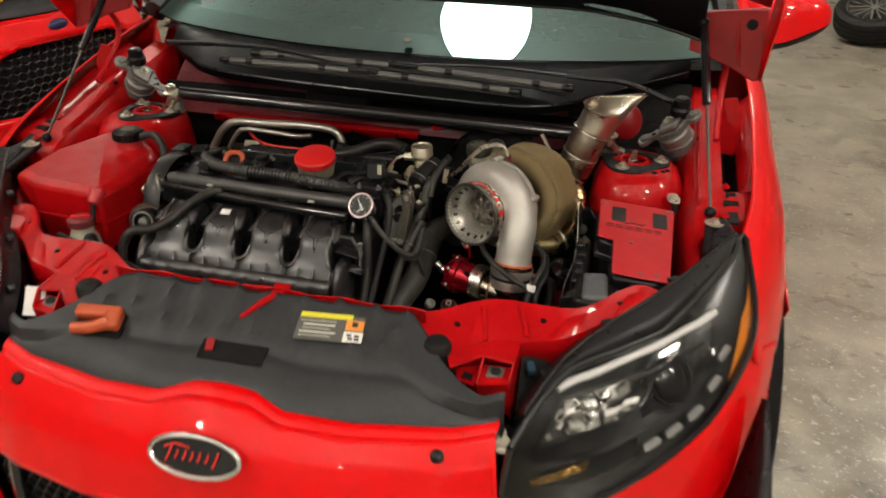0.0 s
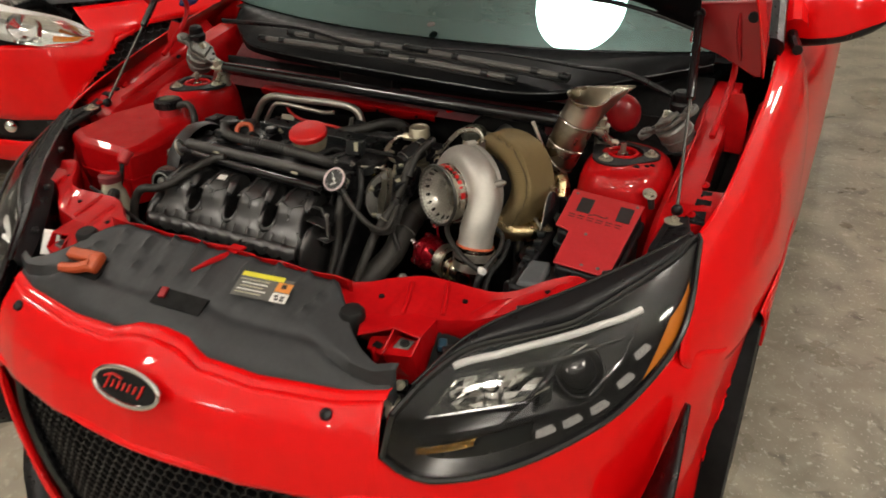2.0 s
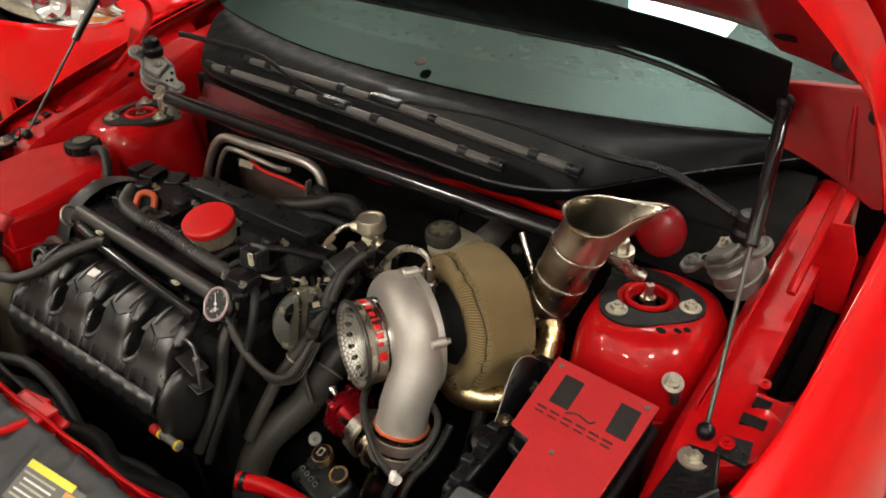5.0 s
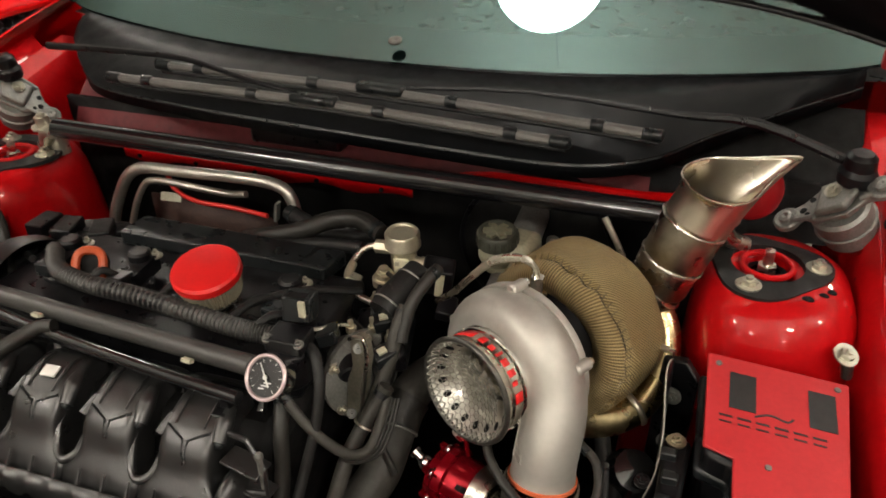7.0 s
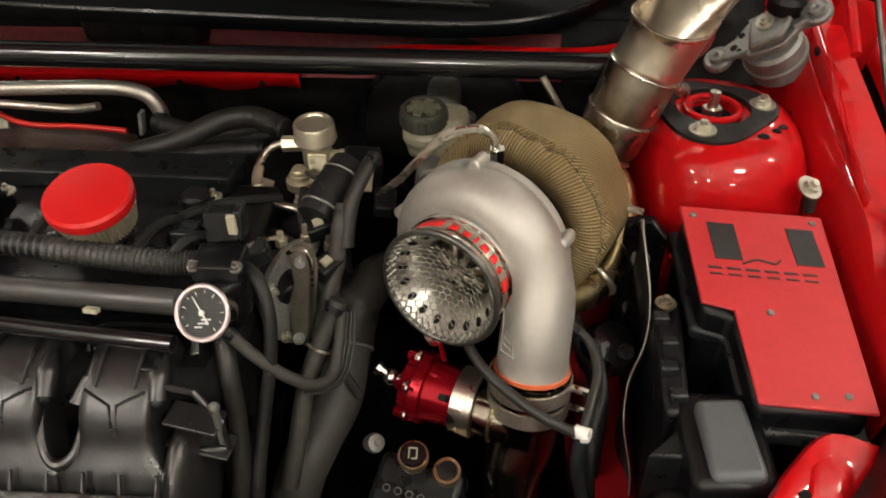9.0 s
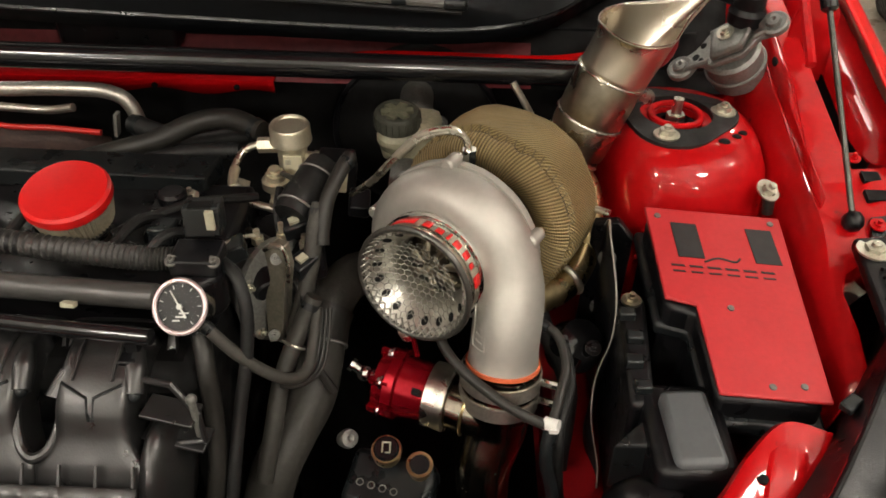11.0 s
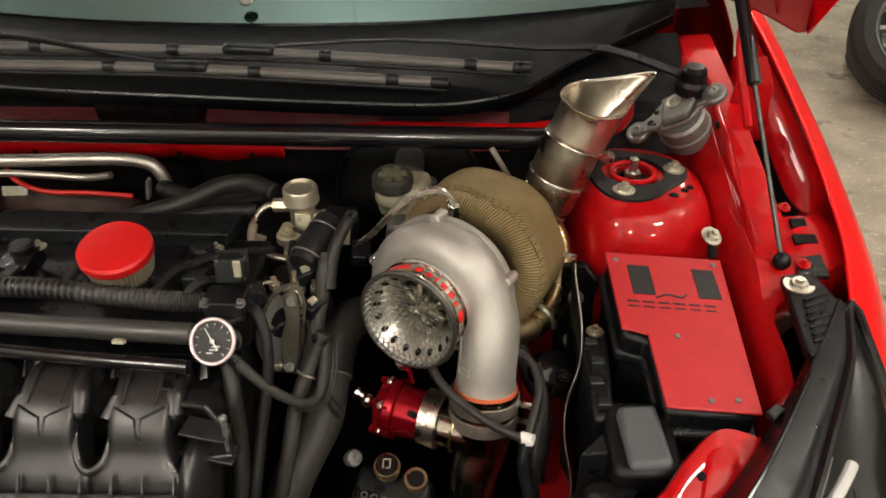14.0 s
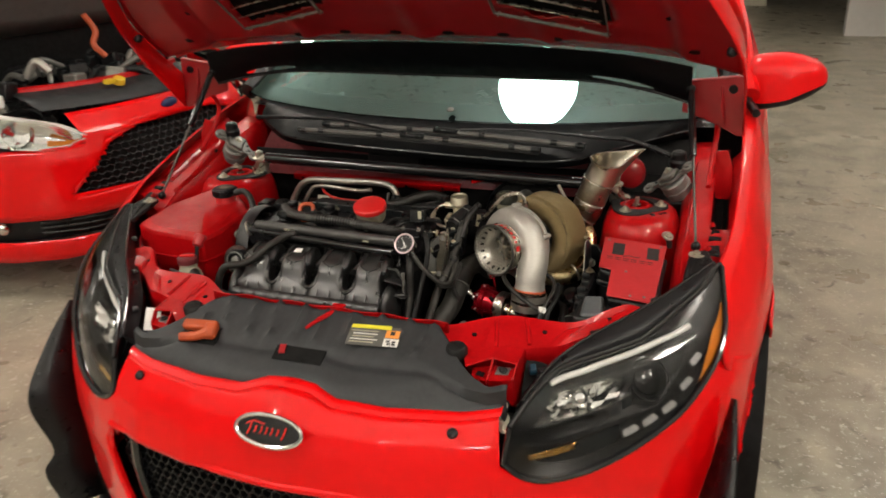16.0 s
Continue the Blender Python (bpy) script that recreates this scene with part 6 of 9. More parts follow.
RX = (-0.273, -0.178, -0.083, 0.012)
for xc in RX:
    rn = part("intake_runner", runner_sweep(xc, 0.064, 0.050, MP), RUNM, eng, "satin black intake runner")
    # flange collar, twin ribs, Y crease and side lugs
    part("runner_flange", runner_sweep(xc, 0.080, 0.058, [(0.656, 0.790), (0.650, 0.828), (0.642, 0.846), (0.630, 0.853)], 0.003), RUNM, rn)
    for dx in (-0.0165, 0.0165):
        m = M().tube([surf(xc, 0.27, dx * 1.06, 0.0005), surf(xc, 0.35, dx, 0.0022), surf(xc, 0.46, dx, 0.0012)], [0.0016, 0.0024, 0.0014], seg=6, n=5)
        part("runner_rib", m, RUNM, rn)
    m = M()
    m.tube([surf(xc, 0.47, -0.025, 0.0002), surf(xc, 0.52, -0.003, 0.0002), surf(xc, 0.60, 0.0, 0.0002)], 0.0015, seg=6, smooth=False)
    m.tube([surf(xc, 0.47, 0.025, 0.0002), surf(xc, 0.52, 0.003, 0.0002), surf(xc, 0.60, 0.003, 0.0002)], 0.0015, seg=6, smooth=False)
    part("runner_crease", m, PLG, rn)
    a0, a1 = surf(xc, 0.33, 0.028, -0.006), surf(xc, 0.50, 0.033, -0.009)
    part("runner_lug", M().tube([a0, (a0 + a1) / 2 + V(0, 0, 0.003), a1], [0.006, 0.0098, 0.008], seg=14), RUNM, rn)
    part("lug_seat", M().ball(a1, 0.0058, 12), PLG, rn)
    a0, a1 = surf(xc, 0.42, -0.027, -0.004), surf(xc, 0.52, -0.033, -0.006)
    part("runner_tab", M().tube([a0, a1], [0.004, 0.0065], seg=10), RUNM, rn)
for xa, xb in zip(RX, RX[1:]):
    w_ = (xb - xa) / 2
    pts = [surf(xa, 0.50, 0.027, -0.016), surf(xa, 0.62, 0.029, -0.010), surf(xa, 0.70, 0.035, -0.005), surf(xa, 0.735, w_, -0.002), surf(xb, 0.70, -0.035, -0.005), surf(xb, 0.62, -0.029, -0.010), surf(xb, 0.50, -0.027, -0.016)]
    part("valley_lip", M().tube(pts, [0.003, 0.004, 0.0045, 0.005, 0.0045, 0.004, 0.003], seg=10), RUNM, eng, "rolled lip between two runners")
part("plenum", M().grid([[(x, 0.560 + 0.050 * math.cos(q), 0.722 + 0.055 * math.sin(q)) for q in np.linspace(0, 2 * np.pi, 32, endpoint=False)] for x in np.linspace(-0.325, 0.062, 40)], closed_v=True), PLA, eng, "satin black plenum")
for x in (0.062, -0.325):
    part("plenum_cap", M().ball((x, 0.550, 0.750), 0.060, 20, (0.30, 0.86, 1.06)), RUNM, eng)
for k in range(13):
    x = -0.315 + 0.0305 * k
    part("plenum_rib", M().tube([(x, 0.518, 0.800), (x, 0.507, 0.784), (x, 0.500, 0.768)], [0.0014, 0.0026, 0.003], seg=6), RUNM, eng)
m = M().grid([[(x, 0.508, 0.786), (x, 0.500, 0.776 - 0.007 * abs(math.sin((x + 0.315) * math.pi / 0.0305))), (x, 0.498, 0.768 - 0.009 * abs(math.sin((x + 0.315) * math.pi / 0.0305))), (x, 0.505, 0.752)] for x in np.linspace(-0.318, 0.054, 150)])
part("plenum_seam", m, RUNM, eng, "scalloped weld seam", solid=0.003)
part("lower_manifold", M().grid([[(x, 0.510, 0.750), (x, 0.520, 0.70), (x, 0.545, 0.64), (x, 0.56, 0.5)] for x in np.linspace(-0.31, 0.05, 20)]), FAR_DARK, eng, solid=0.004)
for dz, w_ in ((0.0, 0.046), (-0.030, 0.056)):
    part("bracket_fin", M().box(V(0.074, 0.560, 0.822 + dz), (w_, 0.026, 0.0035), (0, 6, -8)), RUNM, eng, bevel=0.001)
part("fin_web", M().tube([(0.050, 0.572, 0.846), (0.076, 0.566, 0.848), (0.098, 0.556, 0.824), (0.100, 0.552, 0.796), (0.052, 0.552, 0.786)], 0.0032, seg=8, smooth=False), RUNM, eng, "open triangular bracket frame")
part("bracket_post", M().cyl((0.096, 0.554, 0.80), (0.096, 0.554, 0.842), 0.0032, seg=10).ball((0.096, 0.554, 0.844), 0.005, 10), DCAST, eng)
part("white_tag", M().box(surf(-0.178, 0.385, 0.001, 0.003), (0.018, 0.014, 0.002), (16, 0, 4)), WHITEP, eng, "small white paper tag")

# fuel rail and its lines
rail = part("fuel_rail", M().cyl((-0.338, 0.664, 0.880), (0.055, 0.629, 0.888), 0.0115, seg=20, ch=0.003), RAILM, eng, "satin grey fuel rail tube")
part("rail_pipe", M().tube([(-0.30, 0.640, 0.872), (-0.20, 0.622, 0.874), (-0.05, 0.602, 0.876), (0.058, 0.590, 0.878)], 0.0075, seg=12), GLOSSB, rail)
part("rail_pipe", M().tube([(-0.32, 0.650, 0.868), (-0.2, 0.632, 0.866), (-0.02, 0.606, 0.866)], 0.006, seg=10), RUB, rail)
for x in (-0.235, -0.02):
    part("rail_clip", M().box((x, 0.636 - 0.085 * (x + 0.23), 0.886), (0.012, 0.007, 0.004), (-20, 0, -6)), TANK, rail, "pale clip")
part("rail_ring", M().torus((-0.352, 0.652, 0.872), (0.9, 0.3, 0.3), 0.016, 0.0028, 28, 8), ZINC, rail)
part("rail_plug", M().box((0.038, 0.598, 0.866), (0.012, 0.016, 0.02)).box((0.036, 0.585, 0.848), (0.018, 0.014, 0.022)), PLA, rail, bevel=0.002)
part("breather_hose", M().tube([(-0.205, 0.628, 0.882), (-0.228, 0.620, 0.878), (-0.252, 0.582, 0.866), (-0.272, 0.548, 0.848), (-0.296, 0.520, 0.838), (-0.326, 0.506, 0.836), (-0.342, 0.498, 0.815), (-0.345, 0.488, 0.78), (-0.34, 0.47, 0.70)], 0.0088, seg=12), HOSE, eng, "black breather hose over the runners")
loom = [(-0.30, 0.745, 0.900), (-0.26, 0.705, 0.902), (-0.20, 0.688, 0.903), (-0.12, 0.682, 0.904), (-0.04, 0.672, 0.903), (0.02, 0.668, 0.900), (0.06, 0.672, 0.896)]
part("wiring_loom", M().tube(loom, 0.0102, seg=12, n=22, ribs=0.18), mat("braided_sleeve", (0.034, 0.033, 0.031), 0.42, 0.0, spec=0.6, var=0.5, scale=120, bump=0.4, bscale=420), eng, "corrugated wiring loom")
part("loom_tape", M().tube(cr(loom, 6)[14:22], 0.0112, seg=12, smooth=False), PLA, eng)
for a0, a1 in (((-0.10, 0.685, 0.905), (-0.075, 0.74, 0.90)), ((0.0, 0.675, 0.905), (0.03, 0.74, 0.895)), ((-0.2, 0.69, 0.905), (-0.18, 0.715, 0.90)), ((0.03, 0.668, 0.90), (0.07, 0.70, 0.905)), ((-0.01, 0.70, 0.90), (0.10, 0.80, 0.88))):
    a0, a1 = V(*a0), V(*a1)
    part("wire", M().tube([a0, (a0 + a1) / 2 + V(0, 0, 0.012), a1], 0.005, seg=8), RUB, eng)

# breather filter with a red lid
o = V(-0.046, 0.716, 0.905)
ax_ = unit(V(0.02, -0.22, 0.975))
t = thing("breather_filter", tuple(o - ax_ * 0.02), "small breather filter with a red lid on the valve cover", "filter")
part("lid", M().lathe(o + ax_ * 0.026, ax_, [(0.001, 0.0385), (0.004, 0.0402), (0.011, 0.0398), (0.0140, 0.0372), (0.0150, 0.029), (0.0155, 0)], 44), REDCAP, t, "red rubber lid")
m = M()
n = 52
m.grid([[o + ax_ * h + (np.cos(q) * frame_of(ax_)[0] + np.sin(q) * frame_of(ax_)[1]) * (r + (0.0026 if k % 2 else -0.0006)) for k, q in enumerate(np.linspace(0, 2 * np.pi, n * 2, endpoint=False))] for h, r in ((-0.002, 0.0300), (0.027, 0.0362))], closed_v=True)
part("pleats", m, mat("filter_gauze", (0.30, 0.27, 0.20), 0.6, 0.2, var=0.3, scale=60), t, "pleated gauze element", angle=20)
part("filter_base", M().lathe(o - ax_ * 0.012, ax_, [(0, 0.024), (0.002, 0.027), (0.012, 0.034), (0.013, 0.02)], 32), RUB, t)
part("filter_clamp", M().lathe(o - ax_ * 0.022, ax_, [(0, 0.0245), (0, 0.0265), (0.010, 0.0265), (0.010, 0.0245)], 32), STEEL, t)
part("filter_neck", M().cyl(o - ax_ * 0.05, o - ax_ * 0.018, 0.022), PLA, t)

# boost gauge
o = V(0.079, 0.612, 0.893)
gn = unit(V(-0.10, -0.76, 0.63))
ga, gb, _ = frame_of(gn)
if gb[2] < 0:
    ga, gb = -ga, -gb
t = thing("pressure_gauge", tuple(o), "small round chrome-rimmed pressure gauge on the fuel rail", "gauge")
part("gauge_case", M().lathe(o - gn * 0.024, gn, [(0, 0.0), (0.0, 0.018), (0.004, 0.0225), (0.022, 0.0235), (0.025, 0.0232)], 36), CHR, t)
part("gauge_rim", M().torus(o + gn * 0.001, gn, 0.0224, 0.0022, 44, 10), RIMP, t, "chrome rim with a pinkish reflection put into its colour")
dial = part("dial", M().lathe(o - gn * 0.0005, gn, [(0, 0.021), (0.0002, 0)], 36), BLKL, t, "black dial with pale marks")
for k in range(11):
    q = radians(225 - 27 * k)
    d = ga * math.cos(q) + gb * math.sin(q)
    e = np.cross(gn, d)
    w_, l0, l1 = (0.00035, 0.0155, 0.0185) if k % 2 == 0 else (0.00025, 0.0165, 0.0185)
    part("dial_mark", M().prism([o + d * l0 - e * w_, o + d * l1 - e * w_, o + d * l1 + e * w_, o + d * l0 + e * w_], gn * 0.0004, gn * 0.0010), WHITEL, dial)
d = unit(ga * -0.62 + gb * 0.78)
e = np.cross(gn, d)
part("needle", M().prism([o - d * 0.011 - e * 0.0010, o + d * 0.016 - e * 0.0004, o + d * 0.016 + e * 0.0004, o - d * 0.011 + e * 0.0010], gn * 0.0018, gn * 0.0024).cyl(o + gn * 0.001, o + gn * 0.0032, 0.0024, seg=16), WHITEL, dial)
for k in range(3):
    part("dial_print", M().box(o + gn * 0.0008 + ga * (0.004 - 0.003 * k) - gb * (0.005 + 0.0035 * k), (0.008 - 0.001 * k, 0.0009, 0.0014), (-40, 0, 5)), WHITEL, dial)
gg_ = part("gauge_glass", M().lathe(o + gn * 0.0032, gn, [(0, 0.0215), (0.0001, 0.012), (0.0001, 0)], 36), DIALG, t)
gg_.visible_shadow = False
part("gauge_stem", M().cyl(o - gn * 0.024, o - gn * 0.045, 0.008, seg=6).cyl(o - gn * 0.03 + gb * 0.0, o - gn * 0.05 + V(0, 0.02, 0.01), 0.010, seg=14), ZINC, t)

# regulator and sensor block behind the gauge
t = thing("pressure_regulator", (0.09, 0.655, 0.86), "black fuel pressure regulator with a sensor plug", "regulator")
part("regulator_body", M().cyl((0.085, 0.650, 0.860), (0.085, 0.650, 0.905), 0.022, ch=0.004).box((0.085, 0.655, 0.912), (0.042, 0.034, 0.016)), PLA, t, bevel=0.002)
sp = part("sensor_plug", M().box((0.088, 0.680, 0.938), (0.032, 0.026, 0.028), (-10, 0, 6)), PLG, t, "black square sensor plug", bevel=0.002)
part("plug_socket", M().box((0.088, 0.676, 0.9528), (0.02, 0.014, 0.002), (-10, 0, 6)), FAR_DARK, sp)
part("plug_tab", M().box((0.098, 0.665, 0.945), (0.007, 0.004, 0.018)), TANK, sp)
for dx in (-0.018, 0.018):
    part("regulator_bolt", M().hexbolt((0.085 + dx, 0.642, 0.917), (0, -0.3, 1), 0.0034, 0.005), DCAST, t)

# high-pressure pump
o = V(0.122, 0.886, 0.868)
NICK = mat("nickel_plate", (0.62, 0.57, 0.44), 0.36, 0.8, var=0.12, scale=40, rvar=0.08)
t = thing("fuel_pump", tuple(o), "bright metal high-pressure fuel pump with a bent steel line", "pump")
part("pump_body", M().lathe(o, (0, -0.05, 1), [(-0.05, 0.019), (-0.03, 0.020), (-0.028, 0.0165), (0.026, 0.0165), (0.030, 0.0215), (0.033, 0.0235), (0.036, 0.0232), (0.037, 0.0225), (0.050, 0.0225), (0.053, 0.0205), (0.0525, 0.017), (0.051, 0.016), (0.0515, 0)], 36), NICK, t, "nickel-plated pump body")
part("pump_label", M().box(o + V(0.003, -0.0175, 0.004), (0.020, 0.003, 0.034)), mat("ivory_label", (0.66, 0.62, 0.45), 0.45, var=0.08, scale=60), t, "ivory label")
part("label_mark", M().box(o + V(-0.002, -0.0192, 0.014), (0.006, 0.001, 0.006)), TANK, t)
part("pump_port", M().cyl(o + V(0.014, -0.004, 0.010), o + V(0.050, -0.006, 0.006), 0.0095, ch=0.002).cyl(o + V(0.024, -0.005, 0.009), o + V(0.046, -0.006, 0.0065), 0.0115, seg=24), NICK, t)
part("pump_stud", M().lathe(V(0.108, 0.852, 0.872), (0, -0.05, 1), [(-0.05, 0.0085), (-0.012, 0.0085), (-0.012, 0.0155), (-0.003, 0.0155), (-0.002, 0.011), (0.004, 0.011), (0.005, 0.006), (0.012, 0.006), (0.013, 0)], 24), NICK, t, "nickel stud with a round flange")
part("stud_nut", M().cyl((0.108, 0.852, 0.872), (0.108, 0.8517, 0.880), 0.0095, seg=6), NICK, t)
part("fuel_line", M().tube([(0.104, 0.884, 0.894), (0.080, 0.880, 0.894), (0.067, 0.871, 0.887), (0.062, 0.853, 0.876), (0.066, 0.833, 0.869), (0.075, 0.817, 0.868), (0.095, 0.806, 0.867), (0.122, 0.797, 0.866)], 0.0042, seg=12), STEEL, t, "bent steel fuel line")
part("line_nut", M().cyl((0.106, 0.884, 0.894), (0.085, 0.882, 0.894), 0.0088, seg=6), NICK, t)
part("line_sleeve", M().tube([(0.063, 0.858, 0.878), (0.063, 0.845, 0.873), (0.066, 0.833, 0.869)], 0.0058, seg=12), NICK, t, "plated sleeve")
part("line_clip", M().box((0.074, 0.838, 0.868), (0.014, 0.012, 0.010), (0, 20, 0)), ZINC, t)
part("pump_connector", M().box(o + V(0.052, -0.018, 0.006), (0.040, 0.036, 0.036), (0, 8, 12)), PLA, t, bevel=0.003)
part("connector_tag", M().box(o + V(0.060, -0.036, 0.004), (0.010, 0.004, 0.030), (0, 8, 12)), bpy.data.materials["ivory_label"], t, "ivory tag")
part("pump_boot", M().tube([(0.168, 0.822, 0.905), (0.160, 0.802, 0.900), (0.150, 0.780, 0.892), (0.143, 0.762, 0.884)], [0.019, 0.0195, 0.0195, 0.018], seg=24, n=4), RUB, t, "black rubber boot")
for q in ((0.163, 0.809, 0.902), (0.147, 0.772, 0.888)):
    part("boot_clamp", M().torus(q, (-0.33, -0.85, -0.4), 0.0198, 0.0012, 30, 6), DCAST, t)

# thermostat housing / accessory on the engine's end
t = thing("thermostat_housing", (0.14, 0.74, 0.78), "dull cast alloy thermostat housing on the end of the engine", "housing")
o = V(0.128, 0.728, 0.818)
th_ = M().lathe(o, (0.85, -0.45, 0.15), [(-0.035, 0.036), (-0.012, 0.043), (-0.006, 0.046), (-0.004, 0.053), (0.003, 0.053), (0.005, 0.046), (0.008, 0.030), (0.020, 0.025), (0.023, 0)], 36)
part("housing_body", th_, DCAST, t)
for q in range(5):
    a = 2 * math.pi * q / 5
    aa, bb, dd = frame_of((0.85, -0.45, 0.15))
    part("housing_bolt", M().hexbolt(o + (aa * math.cos(a) + bb * math.sin(a)) * 0.046 + dd * 0.003, dd, 0.0045, 0.005), ZINC, t)
part("yellow_tie", M().box((0.098, 0.727, 0.872), (0.006, 0.022, 0.010), (0, 0, 20)), YELLOW, t)

# hoses round the engine's end, each a thing of its own


def hose(name, pts, r, material, label, category="hose", ends=True, group="engine bay hoses"):
    t = thing(name, tuple(pts[-1]), label, category, group)
    part("hose_body", M().tube(pts, r, seg=14), material, t)
    if ends:
        for p, q in ((V(*pts[0]), V(*pts[1])),):
            d = unit(q - p)
            rr = (r if not hasattr(r, "__len__") else r[0]) * 1.08
            part("hose_clamp", M().cyl(p + d * 0.006, p + d * 0.013, rr, seg=16), PLG, t)
    return t


hose("gauge_hose", [(0.091, 0.614, 0.876), (0.116, 0.610, 0.846), (0.140, 0.612, 0.820), (0.160, 0.622, 0.800), (0.172, 0.640, 0.794), (0.175, 0.664, 0.806), (0.176, 0.69, 0.828)], 0.0056, GREYH, "thin worn grey-black rubber hose looping from the gauge")
t = thing("line_bundle", (0.176, 0.69, 0.828), "flat bundle of thin grey hoses looping round the engine's end", "hose", "engine bay hoses")
for k in range(3):
    part("thin_line", M().tube([V(0.152, 0.615, 0.803) + V(0.000, 0.0, -0.003) * k, V(0.164, 0.624, 0.795) + V(0.001, 0.000, -0.0035) * k, V(0.176, 0.642, 0.790) + V(0.003, 0.001, -0.0025) * k, V(0.180, 0.664, 0.802) + V(0.004, 0.001, -0.001) * k, V(0.181, 0.690, 0.826) + V(0.004, 0.001, 0.0) * k], 0.0018, seg=8), HOSE, t)
hose("vacuum_hose", [(0.104, 0.660, 0.903), (0.118, 0.647, 0.900), (0.128, 0.630, 0.876), (0.127, 0.612, 0.835), (0.120, 0.592, 0.791), (0.115, 0.56, 0.739), (0.11, 0.53, 0.68)], 0.0060, RUB, "black vacuum hose hanging in front of the engine's end")
hose("vacuum_hose", [(0.085, 0.628, 0.862), (0.094, 0.600, 0.835), (0.098, 0.585, 0.79), (0.100, 0.56, 0.74), (0.092, 0.53, 0.69)], 0.0085, HOSE, "black vacuum hose hanging beside the manifold")
hose("heater_hose", [(0.200, 0.800, 0.932), (0.193, 0.784, 0.926), (0.182, 0.760, 0.908), (0.178, 0.740, 0.884), (0.178, 0.732, 0.872)], 0.0075, HOSE, "worn black heater hose running down the engine's end")
hose("heater_hose", [(0.174, 0.694, 0.838), (0.163, 0.682, 0.816), (0.152, 0.663, 0.792), (0.143, 0.642, 0.766), (0.138, 0.618, 0.734), (0.130, 0.590, 0.69)], 0.0090, GREYH, "worn black heater hose bending under the gauge line")
t = hose("radiator_hose", [(0.215, 0.85, 0.74), (0.200, 0.805, 0.778), (0.182, 0.768, 0.782), (0.172, 0.735, 0.764), (0.170, 0.702, 0.742), (0.164, 0.676, 0.716), (0.147, 0.648, 0.691), (0.131, 0.615, 0.665), (0.123, 0.59, 0.62), (0.13, 0.56, 0.56)], 0.0245, GREYH, "thick worn black radiator hose", ends=False)
part("hose_cuff", M().tube([(0.176, 0.750, 0.774), (0.172, 0.735, 0.765), (0.171, 0.718, 0.754)], 0.0268, seg=20), HOSE, t, "darker upper cuff")
part("cuff_band", M().torus((0.1708, 0.7165, 0.7530), (0.03, 0.83, 0.55), 0.0262, 0.0016, 36, 8), DCAST, t, "dull spring band")
hose("heater_hose", [(0.174, 0.760, 0.90), (0.171, 0.742, 0.885), (0.166, 0.724, 0.852), (0.158, 0.705, 0.818), (0.150, 0.690, 0.79)], 0.0088, GREYH, "worn black heater hose behind the alloy bracket")
for q, d in (((0.155, 0.669, 0.798), (-0.35, -0.55, -0.75)),):
    single("hose_band", M().torus(q, d, 0.0112, 0.0016, 26, 8), ZINC, "bright spring band round a heater hose", "hose clamp")
hose("coolant_hose", [(0.085, 0.905, 0.898), (0.045, 0.925, 0.902), (0.005, 0.925, 0.896), (-0.04, 0.905, 0.882), (-0.09, 0.90, 0.868), (-0.14, 0.93, 0.84)], 0.0125, HOSE, "black coolant hose behind the valve cover")
hose("coolant_hose", [(0.06, 0.895, 0.878), (0.0, 0.895, 0.874), (-0.06, 0.885, 0.866), (-0.11, 0.90, 0.85)], 0.009, RUB, "black coolant hose behind the valve cover")
hose("coolant_hose", [(-0.10, 0.985, 0.86), (-0.06, 0.97, 0.855), (-0.02, 0.955, 0.852), (0.02, 0.95, 0.86), (0.06, 0.945, 0.872)], 0.012, RUB, "black coolant hose along the firewall")
hose("front_hose", [(-0.30, 0.445, 0.74), (-0.22, 0.432, 0.775), (-0.15, 0.445, 0.785), (-0.07, 0.440, 0.775), (0.0, 0.425, 0.755), (0.06, 0.415, 0.74), (0.14, 0.41, 0.70)], 0.0085, RUB, "black hose looping along the front panel")
hose("front_hose", [(-0.20, 0.432, 0.74), (-0.12, 0.428, 0.765), (-0.04, 0.43, 0.755), (0.03, 0.43, 0.735), (0.11, 0.45, 0.72), (0.17, 0.44, 0.66)], 0.0075, RUB, "black hose looping along the front panel")
hose("front_hose", [(-0.43, 0.52, 0.80), (-0.40, 0.475, 0.79), (-0.36, 0.445, 0.765), (-0.33, 0.425, 0.72), (-0.30, 0.42, 0.66)], 0.0125, HOSE, "black hose bending beside the fluid bottle")
hose("red_pipe", [(0.215, 0.505, 0.735), (0.26, 0.518, 0.738), (0.31, 0.526, 0.733), (0.36, 0.53, 0.722), (0.40, 0.54, 0.69)], 0.0115, REDBAY, "dull red painted pipe behind the front panel", "pipe")
hose("red_pipe", [(0.22, 0.475, 0.715), (0.28, 0.487, 0.718), (0.35, 0.495, 0.71), (0.41, 0.51, 0.68)], 0.009, REDBAY, "dull red painted pipe behind the front panel", "pipe")

